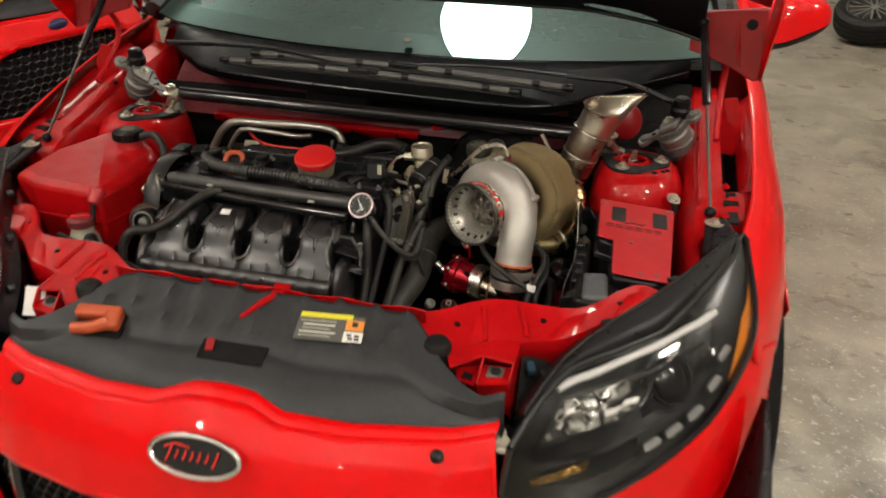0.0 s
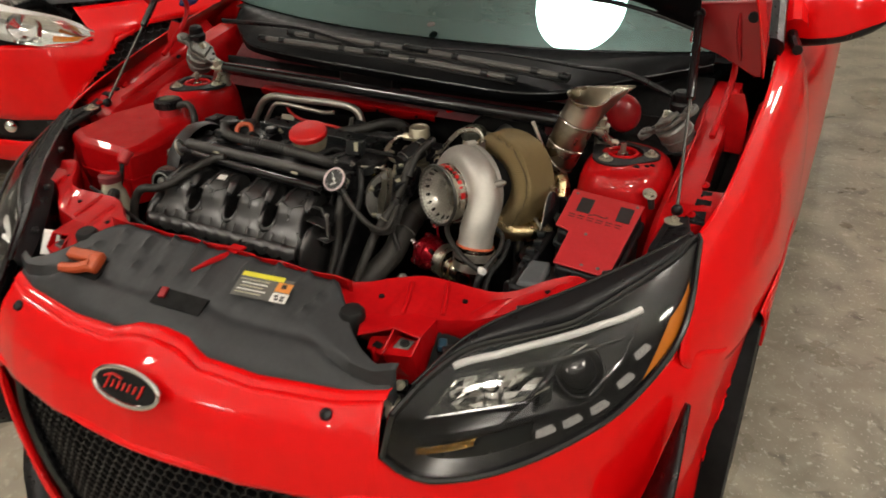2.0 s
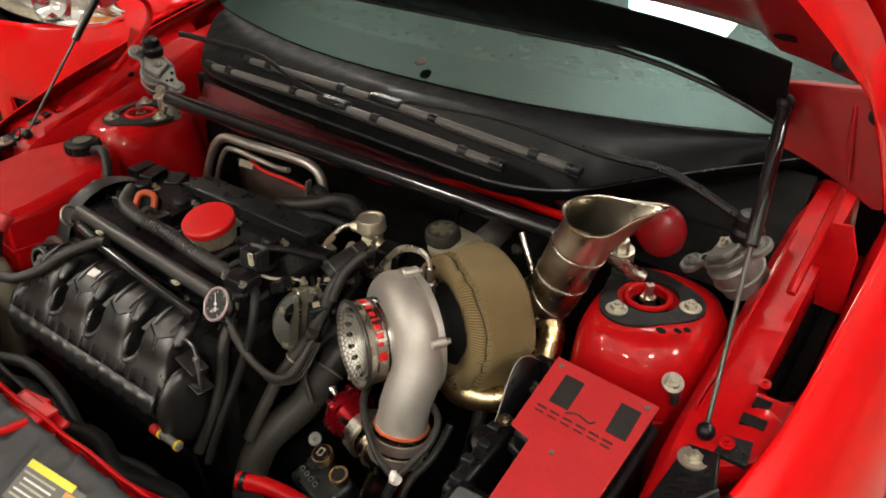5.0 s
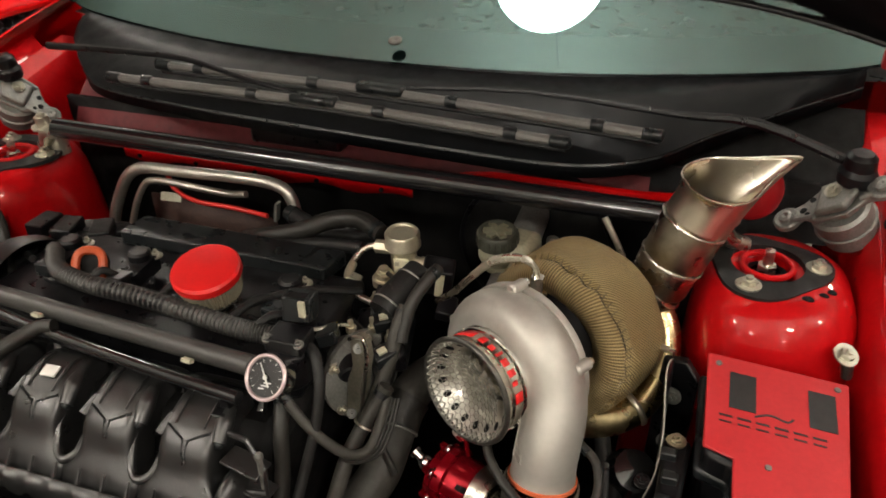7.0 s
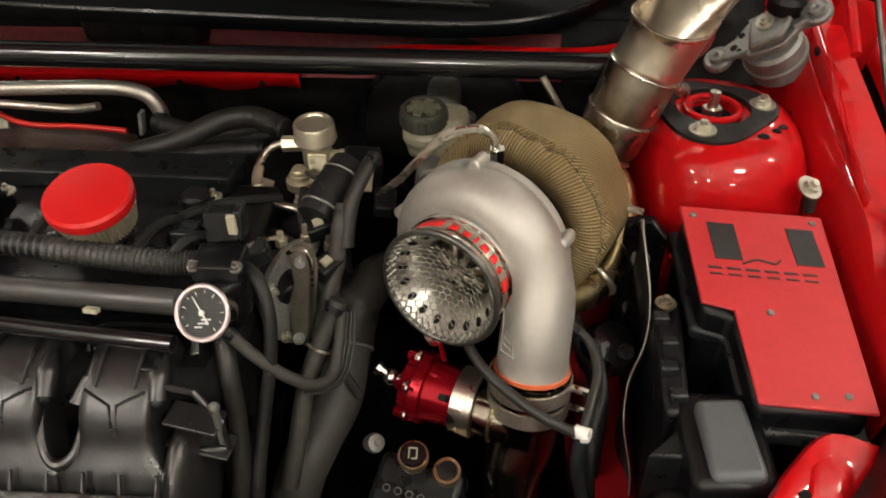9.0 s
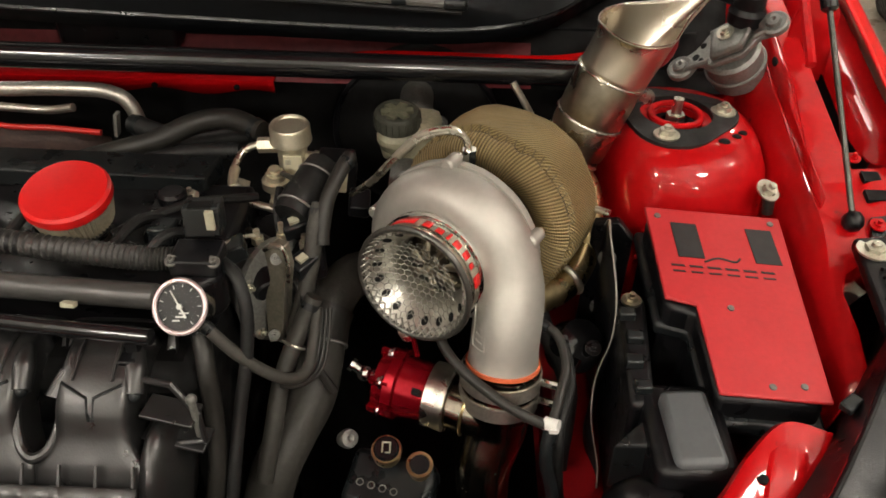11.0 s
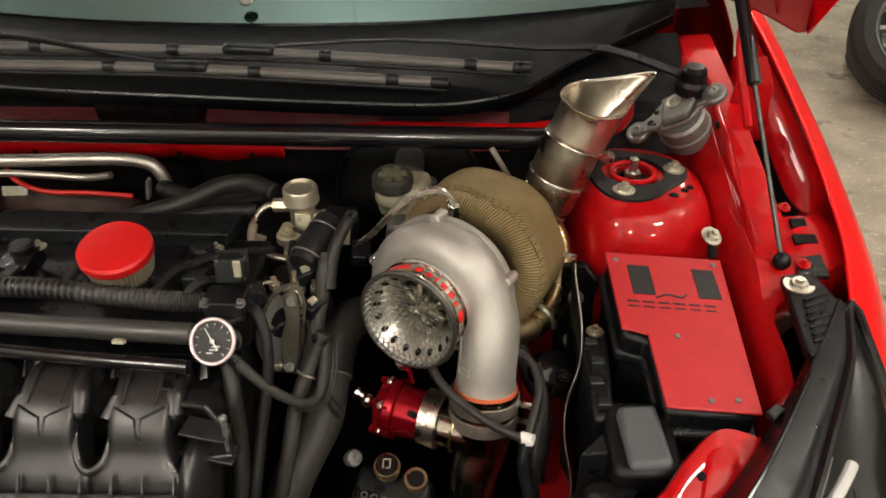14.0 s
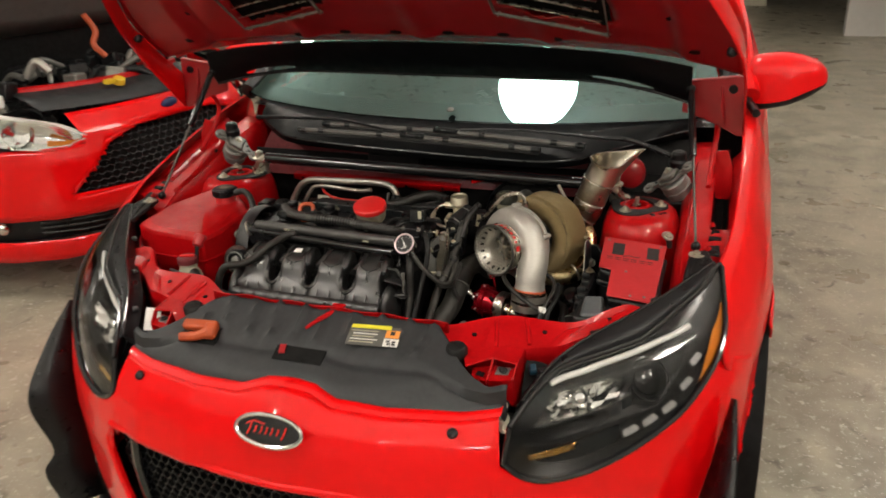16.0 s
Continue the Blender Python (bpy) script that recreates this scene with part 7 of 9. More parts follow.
# injector-like fitting with yellow rings
t = thing("fuel_fitting", (0.085, 0.515, 0.728), "silver fuel fitting with yellow end rings under the plenum", "fitting")
f0, f1 = V(0.048, 0.504, 0.722), V(0.100, 0.500, 0.728)
part("fitting_body", M().cyl(f0, f1, 0.0060, seg=16, ch=0.002), DCAST, t)
for f in (0.05, 0.85):
    p = f0 * (1 - f) + f1 * f
    part("yellow_ring", M().cyl(p, p + unit(f1 - f0) * 0.005, 0.0076, seg=16, ch=0.001), YELLOW, t, "yellow plastic ring")
part("fitting_plug", M().cyl(f0 - unit(f1 - f0) * 0.016, f0, 0.0075, seg=14), REDPOW, t)

# round flanged port at the manifold's far end, with a dirty housing behind it
po, pd_ = V(-0.361, 0.590, 0.812), unit(V(0.12, -0.95, 0.26))
t = thing("round_port", tuple(po - pd_ * 0.05), "dull black round port with a worn metal ring", "port")
part("port_body", M().lathe(po, pd_, [(-0.07, 0.022), (-0.012, 0.023), (-0.008, 0.026), (0.0, 0.026), (0.003, 0.023), (0.003, 0.017), (-0.006, 0.015), (-0.006, 0)], 32), PLA, t)
part("port_ring", M().torus(po + pd_ * 0.002, pd_, 0.0195, 0.0024, 36, 8), DCAST, t, "worn metal ring")
part("port_plug", M().lathe(po, pd_, [(-0.006, 0.010), (0.002, 0.009), (0.004, 0.005), (0.004, 0)], 20), DCAST, t)
part("port_housing", M().lathe(po - pd_ * 0.05 + V(-0.012, 0, -0.006), pd_, [(-0.05, 0.034), (0.016, 0.036), (0.022, 0.030), (0.022, 0)], 28), RUST, t, "dirty brown housing")
part("port_bracket", M().box(po + V(0.004, -0.006, -0.034), (0.012, 0.008, 0.040), (10, 0, 8)), DCAST, t, bevel=0.002)

# steel heater pipes at the firewall
t = thing("heater_pipe", (-0.43, 1.0, 0.78), "bare bent steel heater pipe in front of the firewall", "pipe", "heater pipes")
part("pipe_body", M().tube([(-0.445, 0.995, 0.76), (-0.438, 1.0, 0.795), (-0.416, 1.0, 0.838), (-0.392, 1.0, 0.872), (-0.358, 1.0, 0.890), (-0.289, 1.0, 0.893), (-0.177, 1.0, 0.897), (-0.122, 1.0, 0.893), (-0.100, 0.998, 0.874), (-0.092, 0.995, 0.832)], 0.0092, seg=14), PIPES, t)
t = thing("heater_pipe", (-0.43, 0.985, 0.77), "thin bent steel heater pipe in front of the firewall", "pipe", "heater pipes")
part("pipe_body", M().tube([(-0.402, 0.985, 0.77), (-0.390, 0.985, 0.80), (-0.370, 0.985, 0.842), (-0.348, 0.985, 0.872), (-0.330, 0.985, 0.879), (-0.300, 0.985, 0.880), (-0.245, 0.985, 0.877), (-0.200, 0.985, 0.875), (-0.165, 0.98, 0.882)], 0.0052, seg=12), PIPES, t)
part("pipe_bracket", M().box((-0.115, 0.978, 0.862), (0.004, 0.012, 0.030), (0, 10, 0)), DCAST, t)
single("heat_shield", M().grid([[(-0.41, 1.06, 0.72), (-0.40, 1.05, 0.815)], [(-0.33, 1.045, 0.71), (-0.33, 1.035, 0.825)], [(-0.22, 1.05, 0.71), (-0.22, 1.04, 0.82)], [(-0.16, 1.06, 0.72), (-0.165, 1.05, 0.80)]]), RUST, "rusty brown heat shield behind the engine", "heat shield", solid=0.003)
single("paper_tag", M().box((-0.335, 1.020, 0.832), (0.036, 0.003, 0.014), (-25, 0, 4)), TANK, "pale paper tag tucked by the heat shield", "tag")
hose("red_wire", [(-0.35, 1.04, 0.87), (-0.335, 1.03, 0.845), (-0.29, 1.02, 0.832), (-0.22, 1.02, 0.83), (-0.16, 1.02, 0.825)], 0.004, REDL, "thin red wire along the heat shield", "wire", False)

# brake fluid reservoir
o = V(0.2375, 0.916, 0.906)
t = thing("brake_reservoir", (0.25, 0.92, 0.86), "yellowed brake fluid reservoir with a ribbed olive cap", "reservoir")
part("reservoir_body", M().box((0.252, 0.934, 0.884), (0.066, 0.060, 0.050), (0, 0, -8)).cyl(o + V(0, 0, -0.03), o, 0.024), mat("stained_plastic", (0.26, 0.245, 0.17), 0.5, var=0.25, scale=30), t, bevel=0.012)
rc = part("reservoir_cap", M().lathe(o, (0, -0.10, 1), [(0, 0.0262), (0.016, 0.0256), (0.019, 0.0235), (0.0195, 0.020), (0.016, 0.019), (0.016, 0)], 36), mat("dusty_cap", (0.030, 0.031, 0.022), 0.6, var=0.4, scale=60), t, "dusty olive cap")
for k in range(22):
    q = 2 * math.pi * k / 22
    d = V(math.cos(q), math.sin(q), 0.1 * math.sin(q))
    part("cap_rib", M().tube([o + d * 0.0264 + V(0, 0, 0.002), o + d * 0.0258 + V(0, -0.001, 0.015)], 0.0012, seg=6), bpy.data.materials["dusty_cap"], rc)
for k in range(3):
    part("cap_bar", M().box(o + V(0, -0.0017, 0.0178), (0.036, 0.009, 0.004), (5, 0, 60 * k + 10)), bpy.data.materials["pale_cap_print"], rc)
part("master_cylinder", M().cyl((0.25, 0.88, 0.845), (0.25, 1.08, 0.865), 0.022, ch=0.003), DCAST, t)
t = thing("brake_booster", (0.25, 1.07, 0.75), "black round brake booster on the firewall", "booster")
part("booster_drum", M().lathe((0.25, 1.14, 0.80), (0, -1, 0), [(0, 0.11), (0.05, 0.115), (0.06, 0.09), (0.075, 0.05), (0.08, 0)], 40), FAR_DARK, t)
part("booster_rim", M().torus((0.25, 1.088, 0.80), (0, 1, 0), 0.114, 0.004, 48, 8), PLA, t, "black crimped rim")
for a in (0.8, 2.3):
    part("booster_stud", M().hexbolt((0.25 + 0.045 * math.cos(a), 1.062, 0.80 + 0.045 * math.sin(a)), (0, -1, 0), 0.006, 0.008), DCAST, t)
single("dip_rod", M().tube([(0.365, 0.93, 0.955), (0.385, 0.92, 0.925), (0.405, 0.91, 0.89)], 0.004, seg=8), STEEL, "thin bent steel rod behind the turbocharger", "rod")

# wiring and brackets at the engine's end
t = thing("wiring_harness", (0.13, 0.78, 0.80), "bundle of black engine wires at the end of the engine", "wiring")
rg = random.Random(11)
for k in range(6):
    a0 = V(rg.uniform(0.085, 0.17), rg.uniform(0.74, 0.86), rg.uniform(0.85, 0.89))
    a1 = V(rg.uniform(0.10, 0.20), a0[1] - rg.uniform(0.04, 0.12), a0[2] - rg.uniform(0.04, 0.12))
    part("wire", M().tube([a0, (a0 * 2 + a1) / 3 + V(rg.uniform(-0.01, 0.01), 0, 0.014), (a0 + a1 * 2) / 3 + V(rg.uniform(-0.012, 0.012), -0.012, 0.0), a1], rg.uniform(0.0028, 0.0055), seg=8), rg.choice([RUB, PLA, HOSE]), t)
for k, (x, y, z, mt) in enumerate(((0.098, 0.712, 0.878, PLG), (0.205, 0.81, 0.87, PLA))):
    cn_ = part("connector", M().box((x, y, z), (0.022, 0.028, 0.016), (rg.uniform(-20, 20), rg.uniform(-20, 20), rg.uniform(0, 60))), mt, t, bevel=0.002)
NICKD = mat("dull_nickel", (0.26, 0.24, 0.19), 0.42, 0.7, var=0.3, scale=40, rvar=0.1)
t = thing("lift_bracket", (0.155, 0.70, 0.80), "dull steel bracket bolted beside the thermostat housing", "bracket")
part("bracket_plate", M().prism([(0.128, 0.704, 0.886), (0.137, 0.703, 0.893), (0.148, 0.700, 0.891), (0.151, 0.698, 0.868), (0.147, 0.696, 0.840), (0.142, 0.692, 0.800), (0.137, 0.689, 0.782), (0.125, 0.689, 0.780), (0.124, 0.692, 0.805), (0.126, 0.696, 0.835), (0.131, 0.700, 0.852), (0.130, 0.702, 0.870)], (0, 0, 0), (0.004, 0.010, 0)), NICKD, t, bevel=0.001)
part("bracket_lip", M().tube([(0.129, 0.7025, 0.886), (0.138, 0.7015, 0.892), (0.148, 0.699, 0.890), (0.151, 0.697, 0.868), (0.147, 0.695, 0.840), (0.142, 0.691, 0.800), (0.137, 0.688, 0.783)], 0.0024, seg=8), STEEL, t)
part("bracket_nozzle", M().cyl((0.112, 0.722, 0.842), (0.128, 0.700, 0.836), 0.017, 0.013, ch=0.002), PLA, t)
for q in ((0.140, 0.700, 0.878), (0.131, 0.688, 0.792)):
    part("bracket_bolt", M().hexbolt(q, (0.3, -0.8, 0.4), 0.0034, 0.004), DCAST, t)

# studs, small clamps and connectors crowding the engine's end
t = thing("sensor_cluster", (0.13, 0.77, 0.80), "cluster of metal studs, clamps and black connectors on the engine's end", "engine sensors")
part("cluster_base", M().box((0.135, 0.775, 0.835), (0.070, 0.090, 0.030), (6, -8, 12)), PLA, t, bevel=0.006)
for x, y, z, r, hgt in ((0.112, 0.742, 0.868, 0.0055, 0.012), (0.134, 0.752, 0.866, 0.0045, 0.016), (0.118, 0.800, 0.872, 0.0050, 0.010), (0.158, 0.745, 0.862, 0.0050, 0.012), (0.150, 0.800, 0.860, 0.0060, 0.010)):
    sd = part("stud", M().cyl((x, y, z - 0.030), (x, y, z + hgt), r * 0.6, seg=10), NICK, t, "bright plated stud")
    part("stud_nut", M().cyl((x, y, z - 0.004), (x, y, z + 0.004), r * 1.15, seg=6), NICK, sd)
for x, y, z, a in ((0.146, 0.762, 0.872, 25), (0.160, 0.722, 0.856, 50)):
    cn_ = part("connector", M().box((x, y, z), (0.026, 0.020, 0.017), (12, -10, a)), PLG, t, bevel=0.002)
    part("lock_tab", M().box((x, y - 0.004, z + 0.0095), (0.010, 0.008, 0.003), (12, -10, a)), TANK, cn_, "pale lock tab")
for pts, r in (([(0.146, 0.772, 0.872), (0.150, 0.790, 0.886), (0.140, 0.815, 0.890), (0.120, 0.838, 0.886)], 0.0030),):
    part("sleeved_wire", M().tube(pts, r, seg=8, n=8, ribs=0.10), GREYH, t)
part("earth_strap", M().tube([(0.112, 0.742, 0.874), (0.098, 0.728, 0.880), (0.086, 0.708, 0.886), (0.070, 0.700, 0.890)], 0.0022, seg=6), STEEL, t, "braided earth strap")


# ---------- turbocharger ----------
TA = unit(V(0.448, 0.890, -0.083))
TE = unit(np.cross(TA, V(0, 0, 1)))
TU = np.cross(TE, TA)
TC = V(0.270, 0.6745, 0.8726)


def tp(d, e=0.0, u=0.0):
    """A place by the turbo's axis: d back from the inlet, e to the side, u up."""
    return TC + TA * d + TE * e + TU * u


def ring_pt(d, r, q):
    return tp(d, r * math.cos(q), r * math.sin(q))


turbo = thing("turbocharger", tuple(tp(0.06, 0, -0.1)), "large turbocharger with a cast alloy compressor and a cloth-wrapped turbine", "turbocharger")
# compressor cover
cov = M().lathe(TC, TA, [(0.030, 0.046), (0.034, 0.050), (0.040, 0.049), (0.048, 0.050), (0.056, 0.054), (0.066, 0.066), (0.088, 0.080), (0.094, 0.080), (0.094, 0.050)], 64)
cc = part("compressor_cover", cov, CAST, turbo, "cast alloy compressor cover")
qs = np.linspace(radians(262), radians(26), 40)
sp_ = [ring_pt(0.0655 + 0.002 * math.sin(i / 39 * 3), 0.0605 - 0.001 * i / 39, q) for i, q in enumerate(qs)]
sr_ = [0.0175 + 0.0150 * (i / 39) ** 0.9 for i in range(40)]
o0 = V(0.3572, 0.6664, 0.7995)
t0_, t1_ = unit(sp_[-1] - sp_[-2]) * 0.050, unit(V(-0.02, -0.24, -1.0)) * 0.050
tail = [sp_[-1] * (1 - f) ** 3 + (sp_[-1] + t0_) * 3 * f * (1 - f) ** 2 + (o0 - t1_) * 3 * f * f * (1 - f) + o0 * f ** 3 for f in np.linspace(0.06, 1.0, 16)]
ODIR = unit(tail[-1] - tail[-2])
part("volute", M().tube(sp_ + tail, sr_ + [0.0330] * 16, seg=40, n=2, smooth=False), CAST, cc, "cast alloy volute", angle=60)
part("outlet_neck", M().tube([tail[-2], o0, o0 + ODIR * 0.010], [0.0330, 0.0334, 0.0345], seg=36, n=3), CAST, cc)
part("back_plate", M().lathe(TC, TA, [(0.084, 0.078), (0.085, 0.0865), (0.089, 0.0872), (0.094, 0.0865), (0.095, 0.05)], 64), CAST, cc)
for q in (96, 24, -52, 172, 232):
    p = ring_pt(0.082, 0.089, radians(q))
    part("cover_boss", M().cyl(p - TA * 0.012, p + TA * 0.011, 0.0068, seg=14, ch=0.002), CAST, cc)
    part("boss_screw", M().cyl(p + TA * 0.011, p + TA * 0.016, 0.0042, seg=6), STEEL, cc)
# raised panel with embossed strokes down the outlet
on_ = unit(-TA * 0.86 - TE * 0.42)
ow = unit(np.cross(ODIR, on_))
m = M()
for k in range(7):
    p = tail[6 + k] + on_ * 0.0332
    m.tube([p - ow * 0.0048 + ODIR * 0.001, p + ow * (0.0012 * (k % 3)) + on_ * 0.0003, p + ow * 0.0052 - ODIR * 0.001], 0.0011, seg=5, n=2)
    if k % 2:
        m.tube([p - ow * 0.0044 + ODIR * 0.0035, p - ow * 0.001 + ODIR * 0.0038], 0.0010, seg=5)
part("embossed_bars", m, CAST, cc)
c4 = [tail[f] + on_ * 0.0325 + ow * w for f, w in ((5, -0.008), (5, 0.009), (9, 0.009), (13, 0.009), (13, -0.008), (9, -0.008), (5, -0.008))]
part("panel_outline", M().tube(c4, 0.0012, seg=6, smooth=False), CAST, cc)
# inlet: steel collar, red band, mesh screen and funnel
inl = part("inlet_collar", M().lathe(TC, TA, [(0.003, 0.0580), (0.010, 0.0556), (0.014, 0.0542), (0.040, 0.0535), (0.044, 0.050)], 48), STEEL, turbo, "polished inlet collar")
part("sticker_band", M().lathe(TC, TA, [(0.0145, 0.0548), (0.0145, 0.0558), (0.0275, 0.0552), (0.0275, 0.0545)], 64), STEEL, inl, "silver sticker band")
for q0, q1, wd in ((128, 100, 0.9), (92, 84, 0.8), (78, 71, 0.6), (66, 63, 0.8), (58, 50, 0.7), (45, 38, 0.8), (33, 28, 0.6), (20, 8, 0.9)):
    m = M().grid([[ring_pt(dd, 0.0562 - (dd - 0.0145) * 0.04, radians(q)) for dd in (0.0148, 0.0148 + 0.0125 * wd)] for q in np.linspace(q0, q1, 6)])
    part("band_bar", m, REDCAP, inl, "red print bar on the band", solid=0.0004)
part("inlet_rim", M().torus(tp(0.001), TA, 0.0572, 0.0030, 64, 10, TU), RIMD, inl, "dark wire rim")
part("v_band", M().lathe(TC, TA, [(0.029, 0.054), (0.030, 0.0575), (0.034, 0.0575), (0.035, 0.0545), (0.038, 0.0545), (0.039, 0.057), (0.042, 0.057), (0.044, 0.054)], 56), CHR, inl, "polished clamp ring")
part("inlet_funnel", M().lathe(TC, TA, [(0.002, 0.0540), (0.008, 0.0500), (0.016, 0.0435), (0.026, 0.0370), (0.034, 0.035), (0.05, 0.0345)], 64), FUNN, inl, "bright perforated funnel")
for k in range(18):
    q = 2 * math.pi * k / 18
    d = TE * math.cos(q) + TU * math.sin(q)
    e = np.cross(TA, d)
    p = tp(0.0122) + d * 0.0466
    tt = unit(TA * 0.0085 - d * 0.007)
    nn = unit(np.cross(e, tt))
    if nn @ TA > 0:
        nn = -nn
    part("funnel_hole", M().prism([p + e * 0.0034 * math.cos(a) + tt * 0.0050 * math.sin(a) for a in np.linspace(0, 2 * np.pi, 14, endpoint=False)], nn * 0.0004, nn * 0.0010), FAR_DARK, inl)
# wire mesh
m = M()
cell = 0.0068
for i in range(-9, 10):
    for j in range(-9, 10):
        cx_, cy_ = cell * (i + 0.5 * (j % 2)), cell * 0.866 * j
        if cx_ ** 2 + cy_ ** 2 > 0.0440 ** 2:
            continue
        hx = [(cx_ + cell * 0.577 * math.cos(a), cy_ + cell * 0.577 * math.sin(a)) for a in np.linspace(math.pi / 2, math.pi / 2 + 2 * math.pi, 7)]
        for k in range(3):
            A, B = hx[k], hx[k + 1]
            pa = tp(0.016 - 7.0 * (A[0] ** 2 + A[1] ** 2), *A)
            pb = tp(0.016 - 7.0 * (B[0] ** 2 + B[1] ** 2), *B)
            m.tube([pa, pb], 0.0005, seg=4, smooth=False, cap=False)
part("wire_mesh", m, RIMM, inl, "hexagonal wire mesh screen")
m = M()
for k in range(44):
    q0, q1 = 2 * math.pi * k / 44, 2 * math.pi * (k + 1) / 44
    for r0, r1, da, db in ((0.0556, 0.0495, -0.001, 0.006), (0.0495, 0.0556, 0.006, -0.001)):
        m.tube([ring_pt(da, r0, q0), ring_pt(db, r1, q1)], 0.0010, seg=4, smooth=False, cap=False)
part("mesh_border", m, RIMM, inl, "crossed wire border")
blades = part("compressor_wheel", M().lathe(TC, TA, [(0.026, 0.0), (0.028, 0.006), (0.045, 0.012), (0.055, 0.034)], 24), TUBEM, turbo)
for k in range(7):
    q = 2 * math.pi * k / 7
    m = M().grid([[ring_pt(0.034 + 0.010 * f, 0.008 + 0.026 * f, q + g_) for f in (0, 0.5, 1)] for g_ in (0, 0.25, 0.45)])
    part("blade", m, TUBEM, blades, solid=0.001)
# screw below the inlet
part("red_screw", M().cyl(tp(0.008, -0.004, -0.060), tp(0.008, 0.004, -0.088), 0.0026, seg=12), REDANO, turbo)
part("inlet_boss", M().cyl(tp(0.004, -0.008, -0.058), tp(0.010, -0.008, -0.068), 0.008, seg=14), STEEL, turbo)
wrap_thread = mat("wrap_thread", (0.16, 0.12, 0.055), 0.6)
# centre section and wrapped turbine
part("centre_housing", M().lathe(TC, TA, [(0.094, 0.05), (0.10, 0.045), (0.12, 0.045), (0.14, 0.06)], 32), FAR_DARK, turbo)
WD = [(0.150, 0.030), (0.138, 0.055), (0.130, 0.068), (0.1275, 0.076), (0.129, 0.0845), (0.135, 0.0915), (0.1405, 0.0935), (0.1445, 0.0895), (0.148, 0.0950), (0.154, 0.0980), (0.185, 0.0985), (0.207, 0.0975), (0.219, 0.0940), (0.226, 0.082), (0.229, 0.060), (0.229, 0.010)]
SEAM = 0.1445


def cloth(h, r, q):
    """Lumpy wrapped cloth: soft corners, hollows and puckers along the seam."""
    c, s_ = math.cos(q), math.sin(q)
    k = 1 + 0.030 * noise.noise(Vector((c * 1.7, s_ * 1.7, h * 24))) + 0.014 * noise.noise(Vector((c * 5, s_ * 5, h * 70)))
    k += 0.040 * max(0, math.cos(q - 0.95)) ** 6 + 0.030 * max(0, math.cos(q - 0.05)) ** 10 + 0.022 * max(0, math.cos(q - 1.9)) ** 10 - 0.04 * max(0, math.cos(q + 2.4)) ** 2 + 0.012 * math.cos(7 * q - 0.6)
    seam = 0.0024 * math.exp(-((h - SEAM - 0.002 * math.sin(q * 4)) / 0.005) ** 2) * math.sin(q * 15 + 2 * math.sin(q * 5))
    return ring_pt(h + 0.0025 * math.sin(q * 4) * math.exp(-((h - SEAM) / 0.012) ** 2), r * k + seam, q)


NQ = 320
P = cr([(h, r, 0) for h, r in WD], 6)
QS = np.linspace(0, 2 * np.pi, NQ, endpoint=False)
rows = [[cloth(h, r, q) for q in QS] for h, r, _ in P]
wrap = part("turbine_wrap", M().grid(rows, closed_v=True), LAVA, turbo, "golden-brown twill-woven heat wrap", angle=80)
# lengths along the cloth, sheared so that the ribs run diagonally on either side of the seam
run = np.concatenate([[0], np.cumsum(np.hypot(*np.diff(P[:, :2], axis=0).T))])
uvl = wrap.data.uv_layers.new(name="cloth")
for poly in wrap.data.polygons:
    ids = [wrap.data.loops[k].vertex_index for k in poly.loop_indices]
    js = [k % NQ for k in ids]
    for k, vi, jj in zip(poly.loop_indices, ids, js):
        a = (NQ if jj == 0 and max(js) == NQ - 1 else jj) / NQ * 0.60
        b_ = run[vi // NQ]
        front = P[vi // NQ][0] < SEAM
        uvl.data[k].uv = (a + b_ * (0.25 if front else 0.95), b_)
part("wrap_seam", M().tube([cloth(SEAM, 0.0901, q) for q in np.linspace(0, 2 * np.pi, 160)], 0.0014, seg=6, smooth=False, cap=False), mat("seam_dark", (0.05, 0.038, 0.018), 0.7), wrap, "dark stitched seam")
for k in range(60):
    q = 2 * math.pi * k / 60
    if math.sin(q) > -0.6:
        part("stitch", M().tube([cloth(SEAM - 0.0045, 0.0938, q), cloth(SEAM, 0.0930, q + 0.02), cloth(SEAM + 0.0045, 0.0970, q + 0.035)], 0.0008, seg=5, n=2), wrap_thread, wrap)
part("wrap_hook", M().cyl(ring_pt(0.205, 0.096, 0.15), ring_pt(0.205, 0.118, 0.12), 0.004, seg=10), STEEL, wrap)
part("wrap_clip", M().box((0.432, 0.812, 0.772), (0.026, 0.018, 0.014), (20, 10, 30)), ZINC, wrap)
# oil feed
part("feed_fitting", M().cyl((0.318, 0.780, 0.930), (0.318, 0.780, 0.956), 0.0075, seg=6).cyl((0.318, 0.781, 0.905), (0.318, 0.780, 0.934), 0.011, seg=16), CHR, turbo)
for k in range(2):
    part("braided_line", M().tube([(0.318, 0.780, 0.952), (0.314 - 0.002 * k, 0.781, 0.966 + 0.003 * k), (0.298, 0.780, 0.974 + 0.003 * k), (0.270, 0.778, 0.966 + 0.004 * k), (0.244, 0.778, 0.940 + 0.003 * k), (0.224, 0.782, 0.915 + 0.002 * k), (0.200, 0.79, 0.893)], 0.0032, seg=10), STEEL, turbo, "braided steel oil line")
